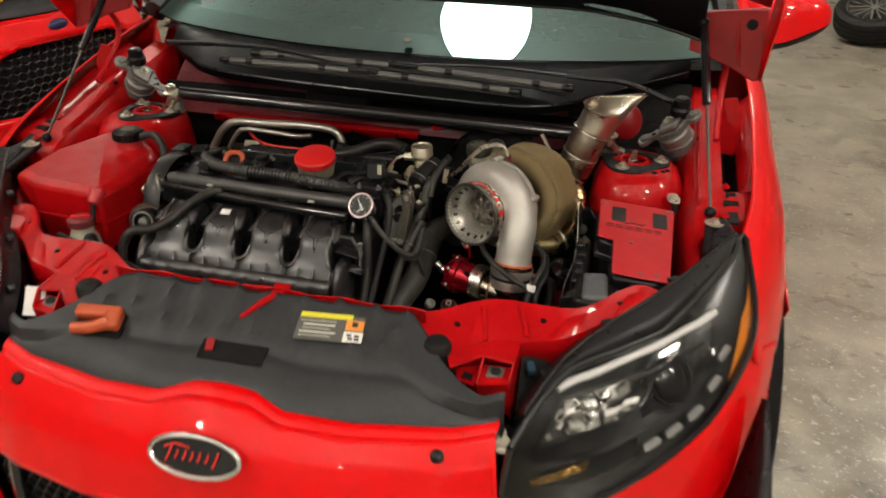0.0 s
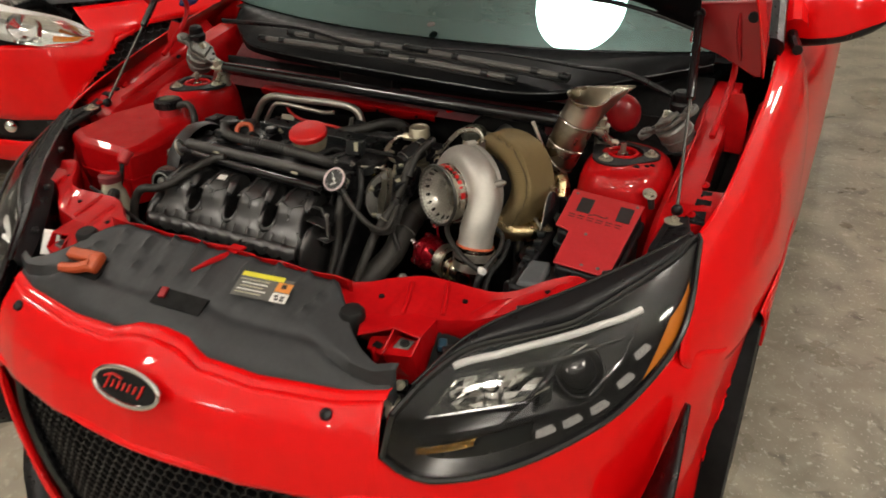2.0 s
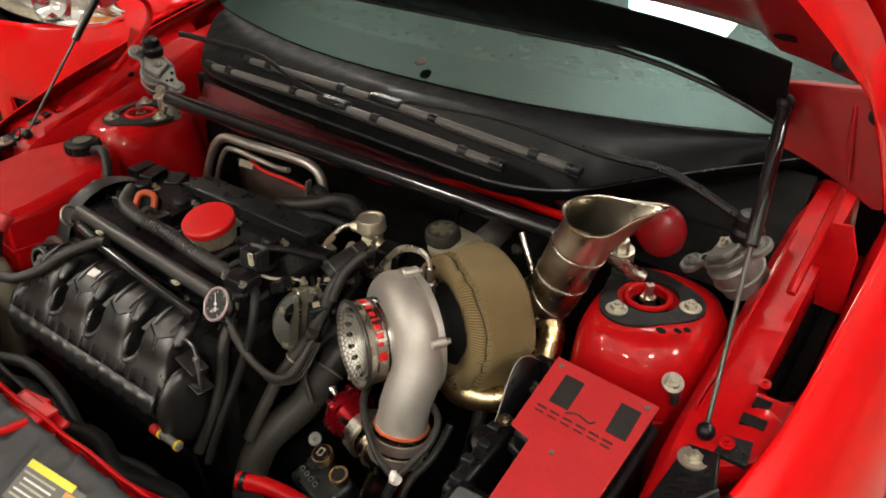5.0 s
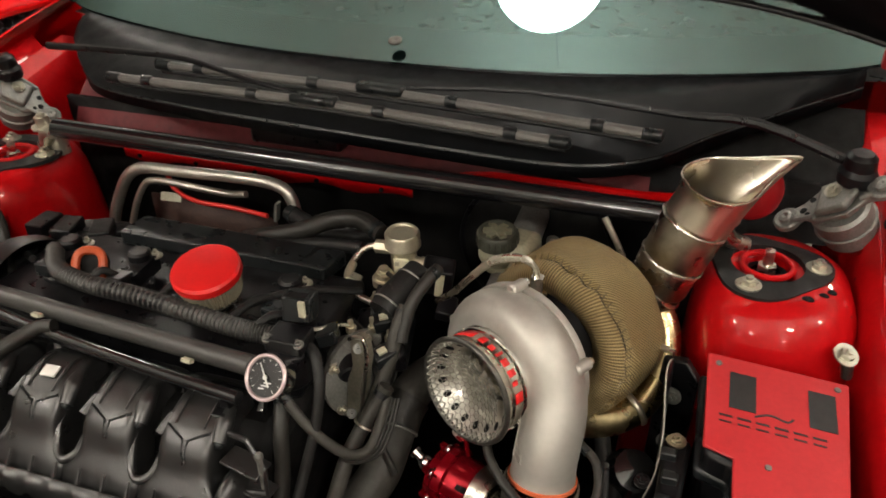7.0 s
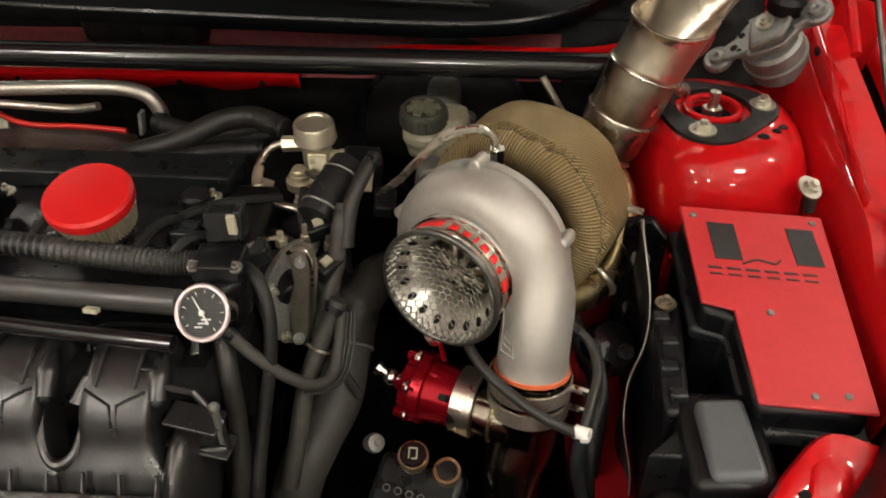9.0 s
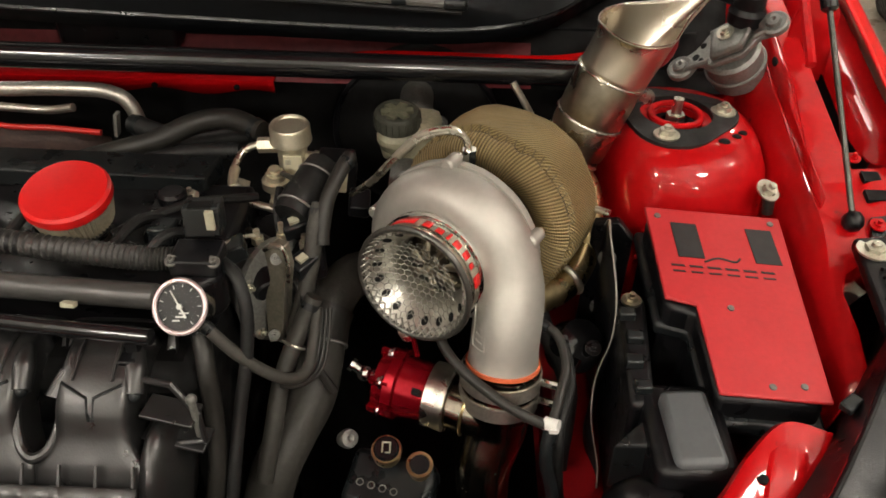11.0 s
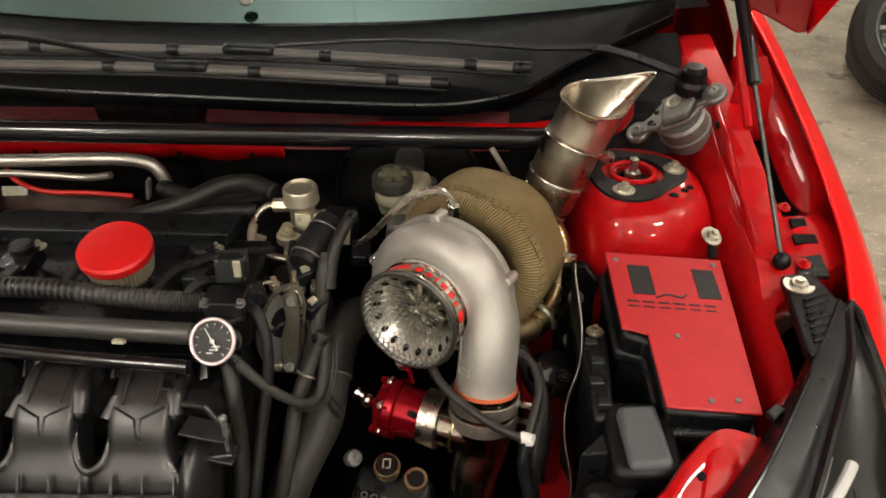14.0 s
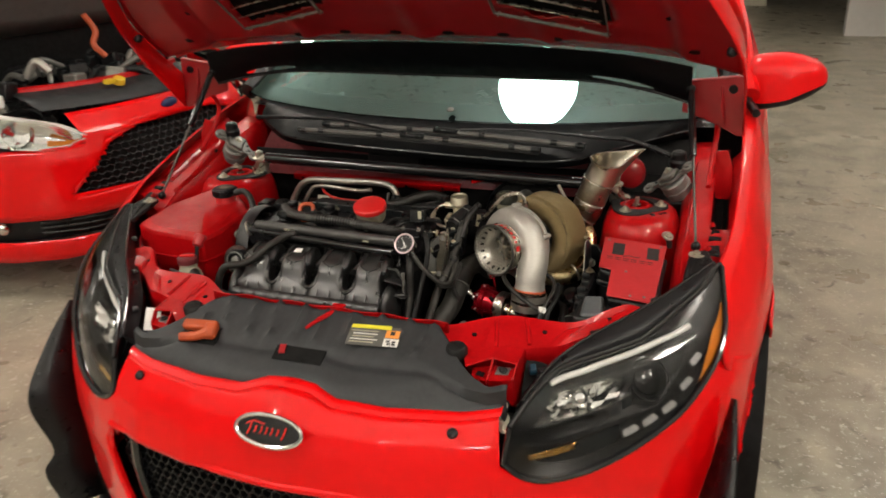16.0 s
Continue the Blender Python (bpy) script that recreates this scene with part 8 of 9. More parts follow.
# turbine elbow and wastegate pipe in bare steel
gold = mat("straw_tinted_steel", (0.55, 0.44, 0.24), 0.30, 1.0, var=0.25, scale=18, rvar=0.08)
part("turbine_elbow", M().tube([(0.355, 0.775, 0.800), (0.375, 0.775, 0.778), (0.410, 0.790, 0.772), (0.440, 0.815, 0.782), (0.456, 0.848, 0.812), (0.452, 0.878, 0.848), (0.432, 0.896, 0.872)], [0.026, 0.022, 0.020, 0.0185, 0.0185, 0.0185, 0.018], seg=20), gold, turbo, "straw-tinted steel elbow")
part("elbow_clamp", M().torus((0.432, 0.808, 0.780), (0.6, 0.55, 0.3), 0.0205, 0.004, 30, 8), ZINC, turbo)
part("turbine_flange", M().lathe(tp(0.225), TA, [(0, 0.05), (0, 0.058), (0.012, 0.058), (0.012, 0.04)], 36), DCAST, turbo)

# ---------- exhaust stack ----------
t = thing("exhaust_stack", (0.43, 0.91, 0.84), "brushed steel exhaust stack with a slash-cut flared tip", "exhaust pipe")
A0, A1 = V(0.437, 0.900, 0.898), V(0.467, 0.904, 0.980)
Tn = unit(A1 - A0)
SL = np.linalg.norm(A1 - A0)
bend = [tp(0.214), tp(0.236, 0.004, 0.006), V(0.394, 0.893, 0.860), V(0.414, 0.899, 0.874), A0, A0 + Tn * SL * 0.40, A1]
rads = [0.0385, 0.0370, 0.0355, 0.0355, 0.0360, 0.0365, 0.0376]
for k in range(1, 6):
    p, q = bend[k], bend[k + 1]
    d = unit(q - p)
    L = np.linalg.norm(q - p)
    part("stack_section", M().lathe(p, d, [(-0.004, rads[k] - 0.0012), (0.0005, rads[k]), (L - 0.0005, rads[k + 1]), (L + 0.003, rads[k + 1] - 0.0012)], 44), TUBEM, t, "heat-tinted pipe section")
    part("weld_bead", M().torus(q, d, rads[k + 1] + 0.0004, 0.0017, 48, 8), STEEL, t)
part("stack_base", M().tube([bend[0], bend[1], bend[2]], [0.045, 0.041, 0.037], seg=32), TUBEM, t)
bdir = unit(bend[2] - bend[1])
part("base_clamp", M().torus(bend[1] + bdir * 0.004, bdir, 0.0405, 0.0048, 44, 8), ZINC, t)
cb0 = bend[1] + V(0.012, -0.044, 0.0)
part("clamp_bolt", M().cyl(cb0, cb0 + V(0.035, -0.006, 0.004), 0.004, seg=8).cyl(cb0 + V(0.028, -0.005, 0.003), cb0 + V(0.036, -0.006, 0.004), 0.008, seg=6), ZINC, t)
for a in (-2.2, -1.5, -0.8):
    d = V(math.cos(a), math.sin(a), 0.25)
    part("clamp_spring", M().tube([bend[2] + d * 0.043 + bdir * (-0.016 + 0.003 * j) + V(0.003 * math.cos(2.1 * j), 0.003 * math.sin(2.1 * j), 0) for j in range(10)], 0.0014, seg=6, n=3), STEEL, t)
rows = []
ux = unit(V(0.88, 0.46, 0))
uy = unit(np.cross(V(0, 0, 1), ux))
for f in np.linspace(0, 1, 16):
    row = []
    for q in np.linspace(0, 2 * np.pi, 56, endpoint=False):
        d0 = ux * math.cos(q) + uy * math.sin(q)
        low = A1 + (d0 - Tn * (d0 @ Tn)) * 0.0376
        c_ = math.cos(q)
        R_ = 0.041 + (0.034 * max(0, c_) ** 5)
        topc = V(0.490, 0.906, 1.043) + ux * R_ * c_ * 1.12 + uy * 0.041 * math.sin(q) * (1 - 0.35 * max(0, c_) ** 2)
        topc = topc + V(0, 0, 0.010 * max(0, c_) ** 3 - 0.004 * (1 - c_) / 2 - 0.014 * max(0, -math.sin(q)) * (1 - max(0, c_) ** 2))
        mid = A1 + Tn * 0.045 + ux * 0.006 + (d0 - Tn * (d0 @ Tn)) * 0.0382
        row.append(low * (1 - f) ** 2 + mid * 2 * f * (1 - f) + topc * f * f)
    rows.append(row)
part("flared_tip", M().grid(rows, closed_v=True), TITAN, t, "brushed slash-cut tip", solid=0.0016, angle=60)
rimp = [np.array(p) for p in rows[-1]]
part("tip_edge", M().tube(rimp + rimp[:1], 0.0011, seg=6, smooth=False, cap=False), STEEL, t)

# ---------- charge pipe, blow-off valve, oil cap ----------
t = thing("charge_pipe", (0.355, 0.60, 0.50), "dark steel charge pipe below the compressor outlet", "pipe")
part("orange_coupler", M().tube([o0 + ODIR * 0.0085, o0 + ODIR * 0.0125], 0.0362, seg=40, smooth=False), mat("orange_silicone", (0.62, 0.13, 0.05), 0.5, var=0.1, scale=30), t, "orange silicone seal")
od = unit(V(-0.05, -0.16, -1))
for k, h in enumerate((0.018, 0.040)):
    part("band_clamp", M().lathe(o0 + od * h, od, [(0, 0.037), (0, 0.0398), (0.015, 0.0398), (0.015, 0.037)], 40), PIPES, t, "steel band clamp")
    part("clamp_screw", M().cyl(o0 + od * (h + 0.007) + V(0.040, -0.01, 0), o0 + od * (h + 0.007) + V(0.058, -0.022, 0.006), 0.004, seg=8), CHR, t)
part("coupler", M().lathe(o0 + od * 0.012, od, [(0, 0.0372), (0.002, 0.0378), (0.050, 0.0378), (0.052, 0.036)], 40), PIPED, t)
part("pipe_elbow", M().tube([o0 + od * 0.055, o0 + od * 0.09, V(0.343, 0.630, 0.675), V(0.343, 0.612, 0.635), V(0.348, 0.590, 0.59), V(0.362, 0.555, 0.55)], [0.0345, 0.0330, 0.0285, 0.0270, 0.0270, 0.0270], seg=28), PIPED, t, "dark polished steel elbow")
part("branch", M().tube([V(0.340, 0.646, 0.733), V(0.325, 0.650, 0.734), V(0.303, 0.657, 0.736)], 0.024, seg=24), PIPED, t)
part("branch_weld", M().torus(V(0.324, 0.650, 0.734), (0.93, -0.30, -0.02), 0.0245, 0.0016, 36, 8), gold, t, "straw-coloured weld")
part("elbow_weld", M().torus(V(0.343, 0.612, 0.635), (0.0, -0.42, -0.9), 0.0272, 0.0015, 36, 8), STEEL, t)

bo = V(0.252, 0.676, 0.742)
bd = unit(V(0.93, -0.31, -0.02))
t = thing("blow_off_valve", tuple(bo - V(0, 0, 0.03)), "red anodised blow-off valve with bright bolts", "valve")
part("valve_body", M().lathe(bo, bd, [(-0.020, 0.0), (-0.020, 0.020), (-0.015, 0.031), (-0.004, 0.034), (-0.003, 0.036), (0.007, 0.036), (0.009, 0.0315), (0.034, 0.029), (0.040, 0.029)], 36), REDANO, t, "red anodised body")
va, vb, _ = frame_of(bd)
for k in range(6):
    q = math.pi * 2 * k / 6 + 0.3
    d = va * math.cos(q) + vb * math.sin(q)
    part("valve_fin", M().box(bo + bd * -0.008 + d * 0.033, (0.020, 0.006, 0.006), (0, 0, -22)), REDANO, t)
    part("valve_bolt", M().hexbolt(bo + d * 0.033 - bd * 0.004, -bd, 0.0042, 0.006), CHR, t)
part("valve_band", M().lathe(bo, bd, [(0.038, 0.027), (0.038, 0.0335), (0.059, 0.0335), (0.059, 0.027)], 36), STEEL, t, "bright steel band")
part("valve_nipple", M().cyl(bo - bd * 0.018, bo - bd * 0.034, 0.006, seg=12).ball(bo - bd * 0.034, 0.0095, 16, (1, 1, 1)).cyl(bo - bd * 0.034, bo - bd * 0.048 + V(0, 0, 0.008), 0.0055, seg=12).cyl(bo - bd * 0.046 + V(0, 0, 0.007), bo - bd * 0.050 + V(0, 0, 0.009), 0.008, seg=12), CHR, t)
part("valve_slot", M().box(bo + bd * 0.023 + V(0.002, -0.024, 0.020), (0.007, 0.006, 0.024), (35, 0, -20)), FAR_DARK, t)

t = thing("oil_cap", (0.242, 0.622, 0.66), "black oil filler cap with a brass rim on the engine cover", "cap")
oc = V(0.246, 0.622, 0.703)
part("cap_rim", M().lathe(oc, (0, -0.3, 1), [(-0.012, 0.014), (0.0, 0.0155), (0.003, 0.0145), (0.003, 0.011)], 30), gold, t, "brass rim")
part("cap_top", M().lathe(oc, (0, -0.3, 1), [(0.0, 0.0135), (0.004, 0.013), (0.006, 0.011), (0.006, 0)], 30), GLOSSB, t)
m = M()
for a, b_ in (((-0.0038, -0.005), (-0.0038, 0.005)), ((-0.0038, 0.005), (0.0038, 0.005)), ((0.0038, 0.005), (0.0038, -0.005)), ((0.0038, -0.005), (-0.001, -0.005))):
    m.tube([oc + V(a[0], a[1] - 0.002, 0.0068 + 0.3 * a[1]), oc + V(b_[0], b_[1] - 0.002, 0.0068 + 0.3 * b_[1])], 0.0008, seg=6, smooth=False)
part("cap_mark", m, TANK, t, "pale angular mark")
t = thing("gearbox_cover", (0.27, 0.59, 0.60), "gloss black cover plate with pale lettering strokes", "cover")
part("cover_plate", M().box((0.250, 0.618, 0.648), (0.090, 0.060, 0.040), (20, 0, -14)), PLG, t, bevel=0.008)
part("cover_stud", M().lathe((0.279, 0.620, 0.680), (0, -0.3, 1), [(-0.03, 0.011), (0.004, 0.0115), (0.006, 0.0135), (0.009, 0.0135), (0.009, 0.0105), (0.004, 0.010), (0.004, 0)], 24), gold, t, "brass stud")
part("stud_cap", M().cyl((0.279, 0.620, 0.683), (0.279, 0.6185, 0.687), 0.0098, seg=20), PLA, t)
part("pale_boss", M().lathe((0.203, 0.650, 0.684), (0.5, -0.5, 0.7), [(-0.012, 0.008), (0.0, 0.0105), (0.006, 0.009), (0.007, 0.004), (0.005, 0)], 16), DCAST, t, "pale cast boss")
for k in range(4):
    part("letter_bar", M().torus((0.220 + 0.0115 * k, 0.606 - 0.0035 * k, 0.6725), (0, -0.35, 0.94), 0.0034, 0.0006, 16, 6), DCAST, t)

hose("valve_hose", [(0.290, 0.690, 0.822), (0.300, 0.658, 0.813), (0.319, 0.636, 0.803), (0.345, 0.618, 0.793), (0.369, 0.605, 0.785), (0.398, 0.598, 0.775)], 0.0050, HOSE, "black rubber hose running under the compressor")
hose("valve_hose", [(0.389, 0.689, 0.822), (0.408, 0.675, 0.815), (0.415, 0.649, 0.803), (0.409, 0.625, 0.790), (0.400, 0.598, 0.775)], 0.0046, HOSE, "black rubber hose dropping beside the charge pipe")
hose("clear_hose", [(0.400, 0.598, 0.775), (0.396, 0.584, 0.750), (0.403, 0.572, 0.720), (0.409, 0.564, 0.680), (0.412, 0.56, 0.62)], 0.0062, PLG, "smoky plastic hose below the cable tie")
hose("valve_hose", [(0.416, 0.690, 0.800), (0.421, 0.645, 0.785), (0.411, 0.612, 0.765), (0.410, 0.590, 0.730), (0.418, 0.575, 0.66)], 0.0048, RUB, "black rubber hose dropping behind the cable tie")
single("cable_tie", M().cyl((0.394, 0.601, 0.776), (0.406, 0.595, 0.778), 0.0066, seg=14).box((0.401, 0.592, 0.778), (0.007, 0.006, 0.005)), WHITEP, "white cable tie round two hoses", "cable tie")
hose("drain_hose", [(0.395, 0.80, 0.765), (0.41, 0.76, 0.74), (0.43, 0.70, 0.72), (0.42, 0.64, 0.66)], 0.010, RUB, "black drain hose below the turbine")
t = thing("actuator", (0.445, 0.74, 0.72), "black actuator can below the turbine", "actuator")
part("actuator_can", M().lathe((0.440, 0.745, 0.735), (0.3, -0.4, 0.85), [(-0.03, 0.0), (-0.03, 0.022), (-0.004, 0.030), (0.004, 0.030), (0.022, 0.024), (0.026, 0.008), (0.027, 0)], 28), GLOSSB, t)
part("actuator_bolt", M().hexbolt((0.455, 0.722, 0.755), (0, -0.4, 0.9), 0.005, 0.005), PLG, t)

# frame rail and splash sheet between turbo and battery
# Darkness low in the bay is put into the rail's colour.
single("frame_rail", M().box((0.445, 0.72, 0.585), (0.06, 0.56, 0.12)), REDSHADED, "red painted frame rail low in the bay", "frame rail", bevel=0.01)
sh = [(0.470, 0.86, 0.80), (0.466, 0.80, 0.865), (0.462, 0.765, 0.872), (0.468, 0.72, 0.830), (0.466, 0.70, 0.79), (0.455, 0.69, 0.745), (0.452, 0.665, 0.71), (0.462, 0.64, 0.66), (0.458, 0.61, 0.62)]
t = thing("splash_sheet", (0.465, 0.70, 0.55), "thin black splash sheet with a pale torn edge", "sheet")
shp = cr(sh, 5)
part("sheet", M().grid([[p, p + V(0.004, 0.03, -0.10), p + V(0.006, 0.05, -0.25)] for p in shp]), PLA, t, solid=0.0015)
part("pale_edge", M().tube(list(shp), 0.0009, seg=6, smooth=False), mat("pale_edge", (0.34, 0.32, 0.28), 0.5), t, "pale edge")

# Added dark panel: stands in for the black shade between turbine and battery.
part("shade_panel", M().prism([(0.448, 0.812, 0.60), (0.492, 0.800, 0.60), (0.497, 0.806, 0.835), (0.482, 0.818, 0.850), (0.456, 0.826, 0.842)], (0, 0, 0), (0.002, 0.012, 0)), PLA, t, "dark panel added for the shade beside the turbine", bevel=0.002)
for z in (0.66, 0.74, 0.81):
    part("bracket_bolt", M().hexbolt((0.473, 0.806, z), (-0.3, -0.9, 0.2), 0.006, 0.006), DCAST, t)

# ---------- battery with its red cover ----------
BP = [(0.501, 0.806, 0.876), (0.640, 0.803, 0.868), (0.634, 0.588, 0.826), (0.536, 0.592, 0.823), (0.533, 0.684, 0.845), (0.505, 0.690, 0.850)]
bn = unit(np.cross(V(*BP[1]) - V(*BP[0]), V(*BP[2]) - V(*BP[0])))
if bn[2] < 0:
    bn = -bn
b0 = V(*BP[0])
flat = [V(*p) - bn * ((V(*p) - b0) @ bn) for p in BP]
t = thing("battery_box", (0.57, 0.70, 0.62), "black battery box with a red powder-coated lid", "battery")
part("box_body", M().prism([p + V((0.57 - p[0]) * 0.04, (0.70 - p[1]) * 0.03, -0.006) for p in flat], (0, 0, -0.19), (0, 0, 0)), PLA, t, bevel=0.006)
part("box_lip", M().prism([p + V(-(0.57 - p[0]) * 0.06, -(0.70 - p[1]) * 0.035, -0.03) for p in flat], (0, 0, -0.014), (0, 0, 0)), PLG, t, bevel=0.004)
lid = part("battery_lid", M().prism(flat, (0, 0, 0), bn * 0.004), REDPOW, t, "red textured lid", bevel=0.0015)
bu = unit(flat[1] - flat[0])
bv = np.cross(bn, bu)
bv = bv if bv[1] > 0 else -bv


def on_lid(f, g):
    """f across and g forward from the rear corner, in metres, on the lid."""
    return flat[0] + bu * f - bv * g + bn * 0.0042


for f in (0.024, 0.100):
    part("vent_patch", M().prism([on_lid(f, 0.020), on_lid(f + 0.026, 0.020), on_lid(f + 0.029, 0.066), on_lid(f + 0.003, 0.066)], (0, 0, 0), bn * 0.0006), BLKL, lid, "black mesh patch")
for k in range(6):
    f = 0.018 + 0.0175 * k
    part("logo_bar", M().prism([on_lid(f, 0.076), on_lid(f + 0.013, 0.076), on_lid(f + 0.014, 0.0785), on_lid(f + 0.001, 0.0785)], (0, 0, 0), bn * 0.0005), BLKL, lid)
    part("logo_bar", M().prism([on_lid(f + 0.001, 0.0835), on_lid(f + 0.013, 0.0835), on_lid(f + 0.0135, 0.0855), on_lid(f + 0.0015, 0.0855)], (0, 0, 0), bn * 0.0005), BLKL, lid)
part("logo_swoosh", M().tube([on_lid(0.052, 0.070), on_lid(0.066, 0.064), on_lid(0.082, 0.067), on_lid(0.088, 0.062)], 0.0012, seg=6), BLKL, lid)
for f, g in ((0.068, 0.125), (0.090, 0.208), (0.118, 0.205), (0.012, 0.012), (0.128, 0.010)):
    part("lid_screw", M().lathe(on_lid(f, g), bn, [(0, 0.0035), (0.0012, 0.003), (0.0014, 0)], 12), DCAST, lid)
part("battery_post", M().tube([(0.645, 0.842, 0.852), (0.642, 0.842, 0.870), (0.638, 0.842, 0.884)], [0.006, 0.007, 0.007], seg=12), RIMD, t)
part("post_bolt", M().hexbolt((0.638, 0.842, 0.880), (0.3, -0.4, 0.9), 0.008, 0.008), ZINC, t)

t = thing("fuse_box", (0.515, 0.57, 0.66), "black plastic fuse box with a smooth grey lid", "fuse box")
part("fuse_body", M().box((0.513, 0.575, 0.745), (0.070, 0.10, 0.13)), PLA, t, bevel=0.008)
part("fuse_lid", M().prism([(0.490, 0.605, 0.818), (0.530, 0.605, 0.822), (0.536, 0.530, 0.815), (0.492, 0.530, 0.811)], (0, 0, -0.05), (0, 0, 0.004)), mat("blue_grey_lid", (0.085, 0.092, 0.098), 0.45, var=0.12, scale=20, bump=0.1, bscale=700, rvar=0.1), t, "smooth blue-grey lid", bevel=0.006)
t = thing("control_module", (0.485, 0.66, 0.62), "upright black control module beside the battery", "module")
part("module_body", M().prism([(0.470, 0.725, 0.825), (0.498, 0.725, 0.825), (0.490, 0.600, 0.806), (0.468, 0.600, 0.806)], (0, 0, -0.17), (0, 0, 0)), PLA, t, bevel=0.005)
for k in range(4):
    part("module_clip", M().box((0.476 + 0.004 * (k % 2), 0.70 - 0.028 * k, 0.824 - 0.004 * k), (0.016, 0.012, 0.010)), PLG, t, bevel=0.002)
part("module_bolt", M().hexbolt((0.482, 0.715, 0.828), (0, 0, 1), 0.006, 0.006), TUBEM, t)
part("module_foot", M().prism([(0.452, 0.575, 0.78), (0.488, 0.600, 0.80), (0.488, 0.560, 0.80)], (0, 0, -0.06), (0, 0, 0)), PLG, t, bevel=0.003)
single("bay_sensor", M().tube([(0.455, 0.54, 0.742), (0.47, 0.53, 0.765), (0.50, 0.51, 0.775)], [0.016, 0.02, 0.018], seg=14), PLA, "black ribbed sensor boot behind the front panel", "sensor")
single("paper_card", M().box((-0.415, 0.335, 0.770), (0.032, 0.004, 0.05), (-30, 10, 25)), WHITEP, "small white card tucked beside the headlamp", "card")

# ---------- neighbouring cars ----------
ncar = thing("parked_car", (-3.6, 2.6, 0), "red hatchback parked nose-on with its bonnet up", "car")
NH = radians(-10)
NO = V(-1.69, 2.24, 0)
nf = V(math.cos(NH), math.sin(NH), 0)
nl = V(-math.sin(NH), math.cos(NH), 0)


def npt(x, y, z):
    """Place of the neighbour car: x across (towards the far side), y back from its nose, z up."""
    return NO + nl * x - nf * y + V(0, 0, z * 1.06)


def nnose(x, z):
    return float(np.interp(abs(x), [0, 0.3, 0.5, 0.65, 0.78, 0.86, 0.9], [0, 0.02, 0.07, 0.16, 0.32, 0.52, 0.75]) + np.interp(z, [0.15, 0.3, 0.45, 0.6, 0.7, 0.78], [0.06, 0.02, 0.0, 0.02, 0.07, 0.16]))


def n_mouth(x, z):
    return 0.455 < z < 0.695 and abs(x) < np.interp(z, [0.455, 0.49, 0.65, 0.695], [0.60, 0.575, 0.40, 0.24])


xs2 = np.linspace(-0.9, 0.9, 121)
zs2 = np.concatenate([np.linspace(0.18, 0.40, 8), np.linspace(0.415, 0.66, 14), np.linspace(0.68, 0.775, 6)])
G2 = np.array([[npt(x, nnose(x, z), z) for z in zs2] for x in xs2])
b = M()
b.v = [tuple(p) for p in G2.reshape(-1, 3)]
nz = len(zs2)
for i in range(len(xs2) - 1):
    for j in range(nz - 1):
        xm, zm = (xs2[i] + xs2[i + 1]) / 2, (zs2[j] + zs2[j + 1]) / 2
        if not n_mouth(xm, zm) and not (zm > 0.665 and 0.50 < abs(xm)) and not (0.285 < zm < 0.375 and 0.36 < abs(xm) < 0.86):
            b.f.append((i * nz + j, i * nz + j + 1, (i + 1) * nz + j + 1, (i + 1) * nz + j))
part("bumper", b, RED, ncar, "gloss red bumper", solid=0.004)
ng = part("grille", M().grid([[npt(x, nnose(x, z) + 0.05, z) for z in (0.44, 0.52, 0.62, 0.71)] for x in np.linspace(-0.62, 0.62, 24)]), FAR_DARK, ncar, "black grille backing")
m = M()
z = 0.460
r = 0
while z < 0.695:
    x = -0.6 + (0.02 if r % 2 else 0)
    while x < 0.6:
        if n_mouth(x, z):
            pts = [npt(x + 0.02 * a, nnose(x, z) + 0.02, z + 0.017 * c) for a, c in ((0, 1), (1, 0.5), (1, -0.5), (0, -1))]
            for p, q in zip(pts, pts[1:]):
                m.tube([p, q], 0.003, seg=4, smooth=False, cap=False)
        x += 0.04
    z += 0.026
    r += 1
part("honeycomb", m, PLA, ng, "gloss black honeycomb mesh")
mrim = [(-0.24, 0.697), (0.24, 0.697), (0.40, 0.652), (0.575, 0.492), (0.60, 0.453), (0.30, 0.448), (-0.30, 0.448), (-0.60, 0.453), (-0.575, 0.492), (-0.40, 0.652), (-0.24, 0.697)]
part("grille_surround", M().tube([npt(x, nnose(x, z) + 0.004, z) for x, z in mrim], 0.012, seg=8, smooth=False), RED, ncar)
part("badge", M().ball(npt(0, nnose(0, 0.738) - 0.002, 0.738), 0.06, 20, (0.35, 1.0, 0.42)), mat("badge_blue", (0.015, 0.03, 0.10), 0.25), ncar, "dark blue oval badge")
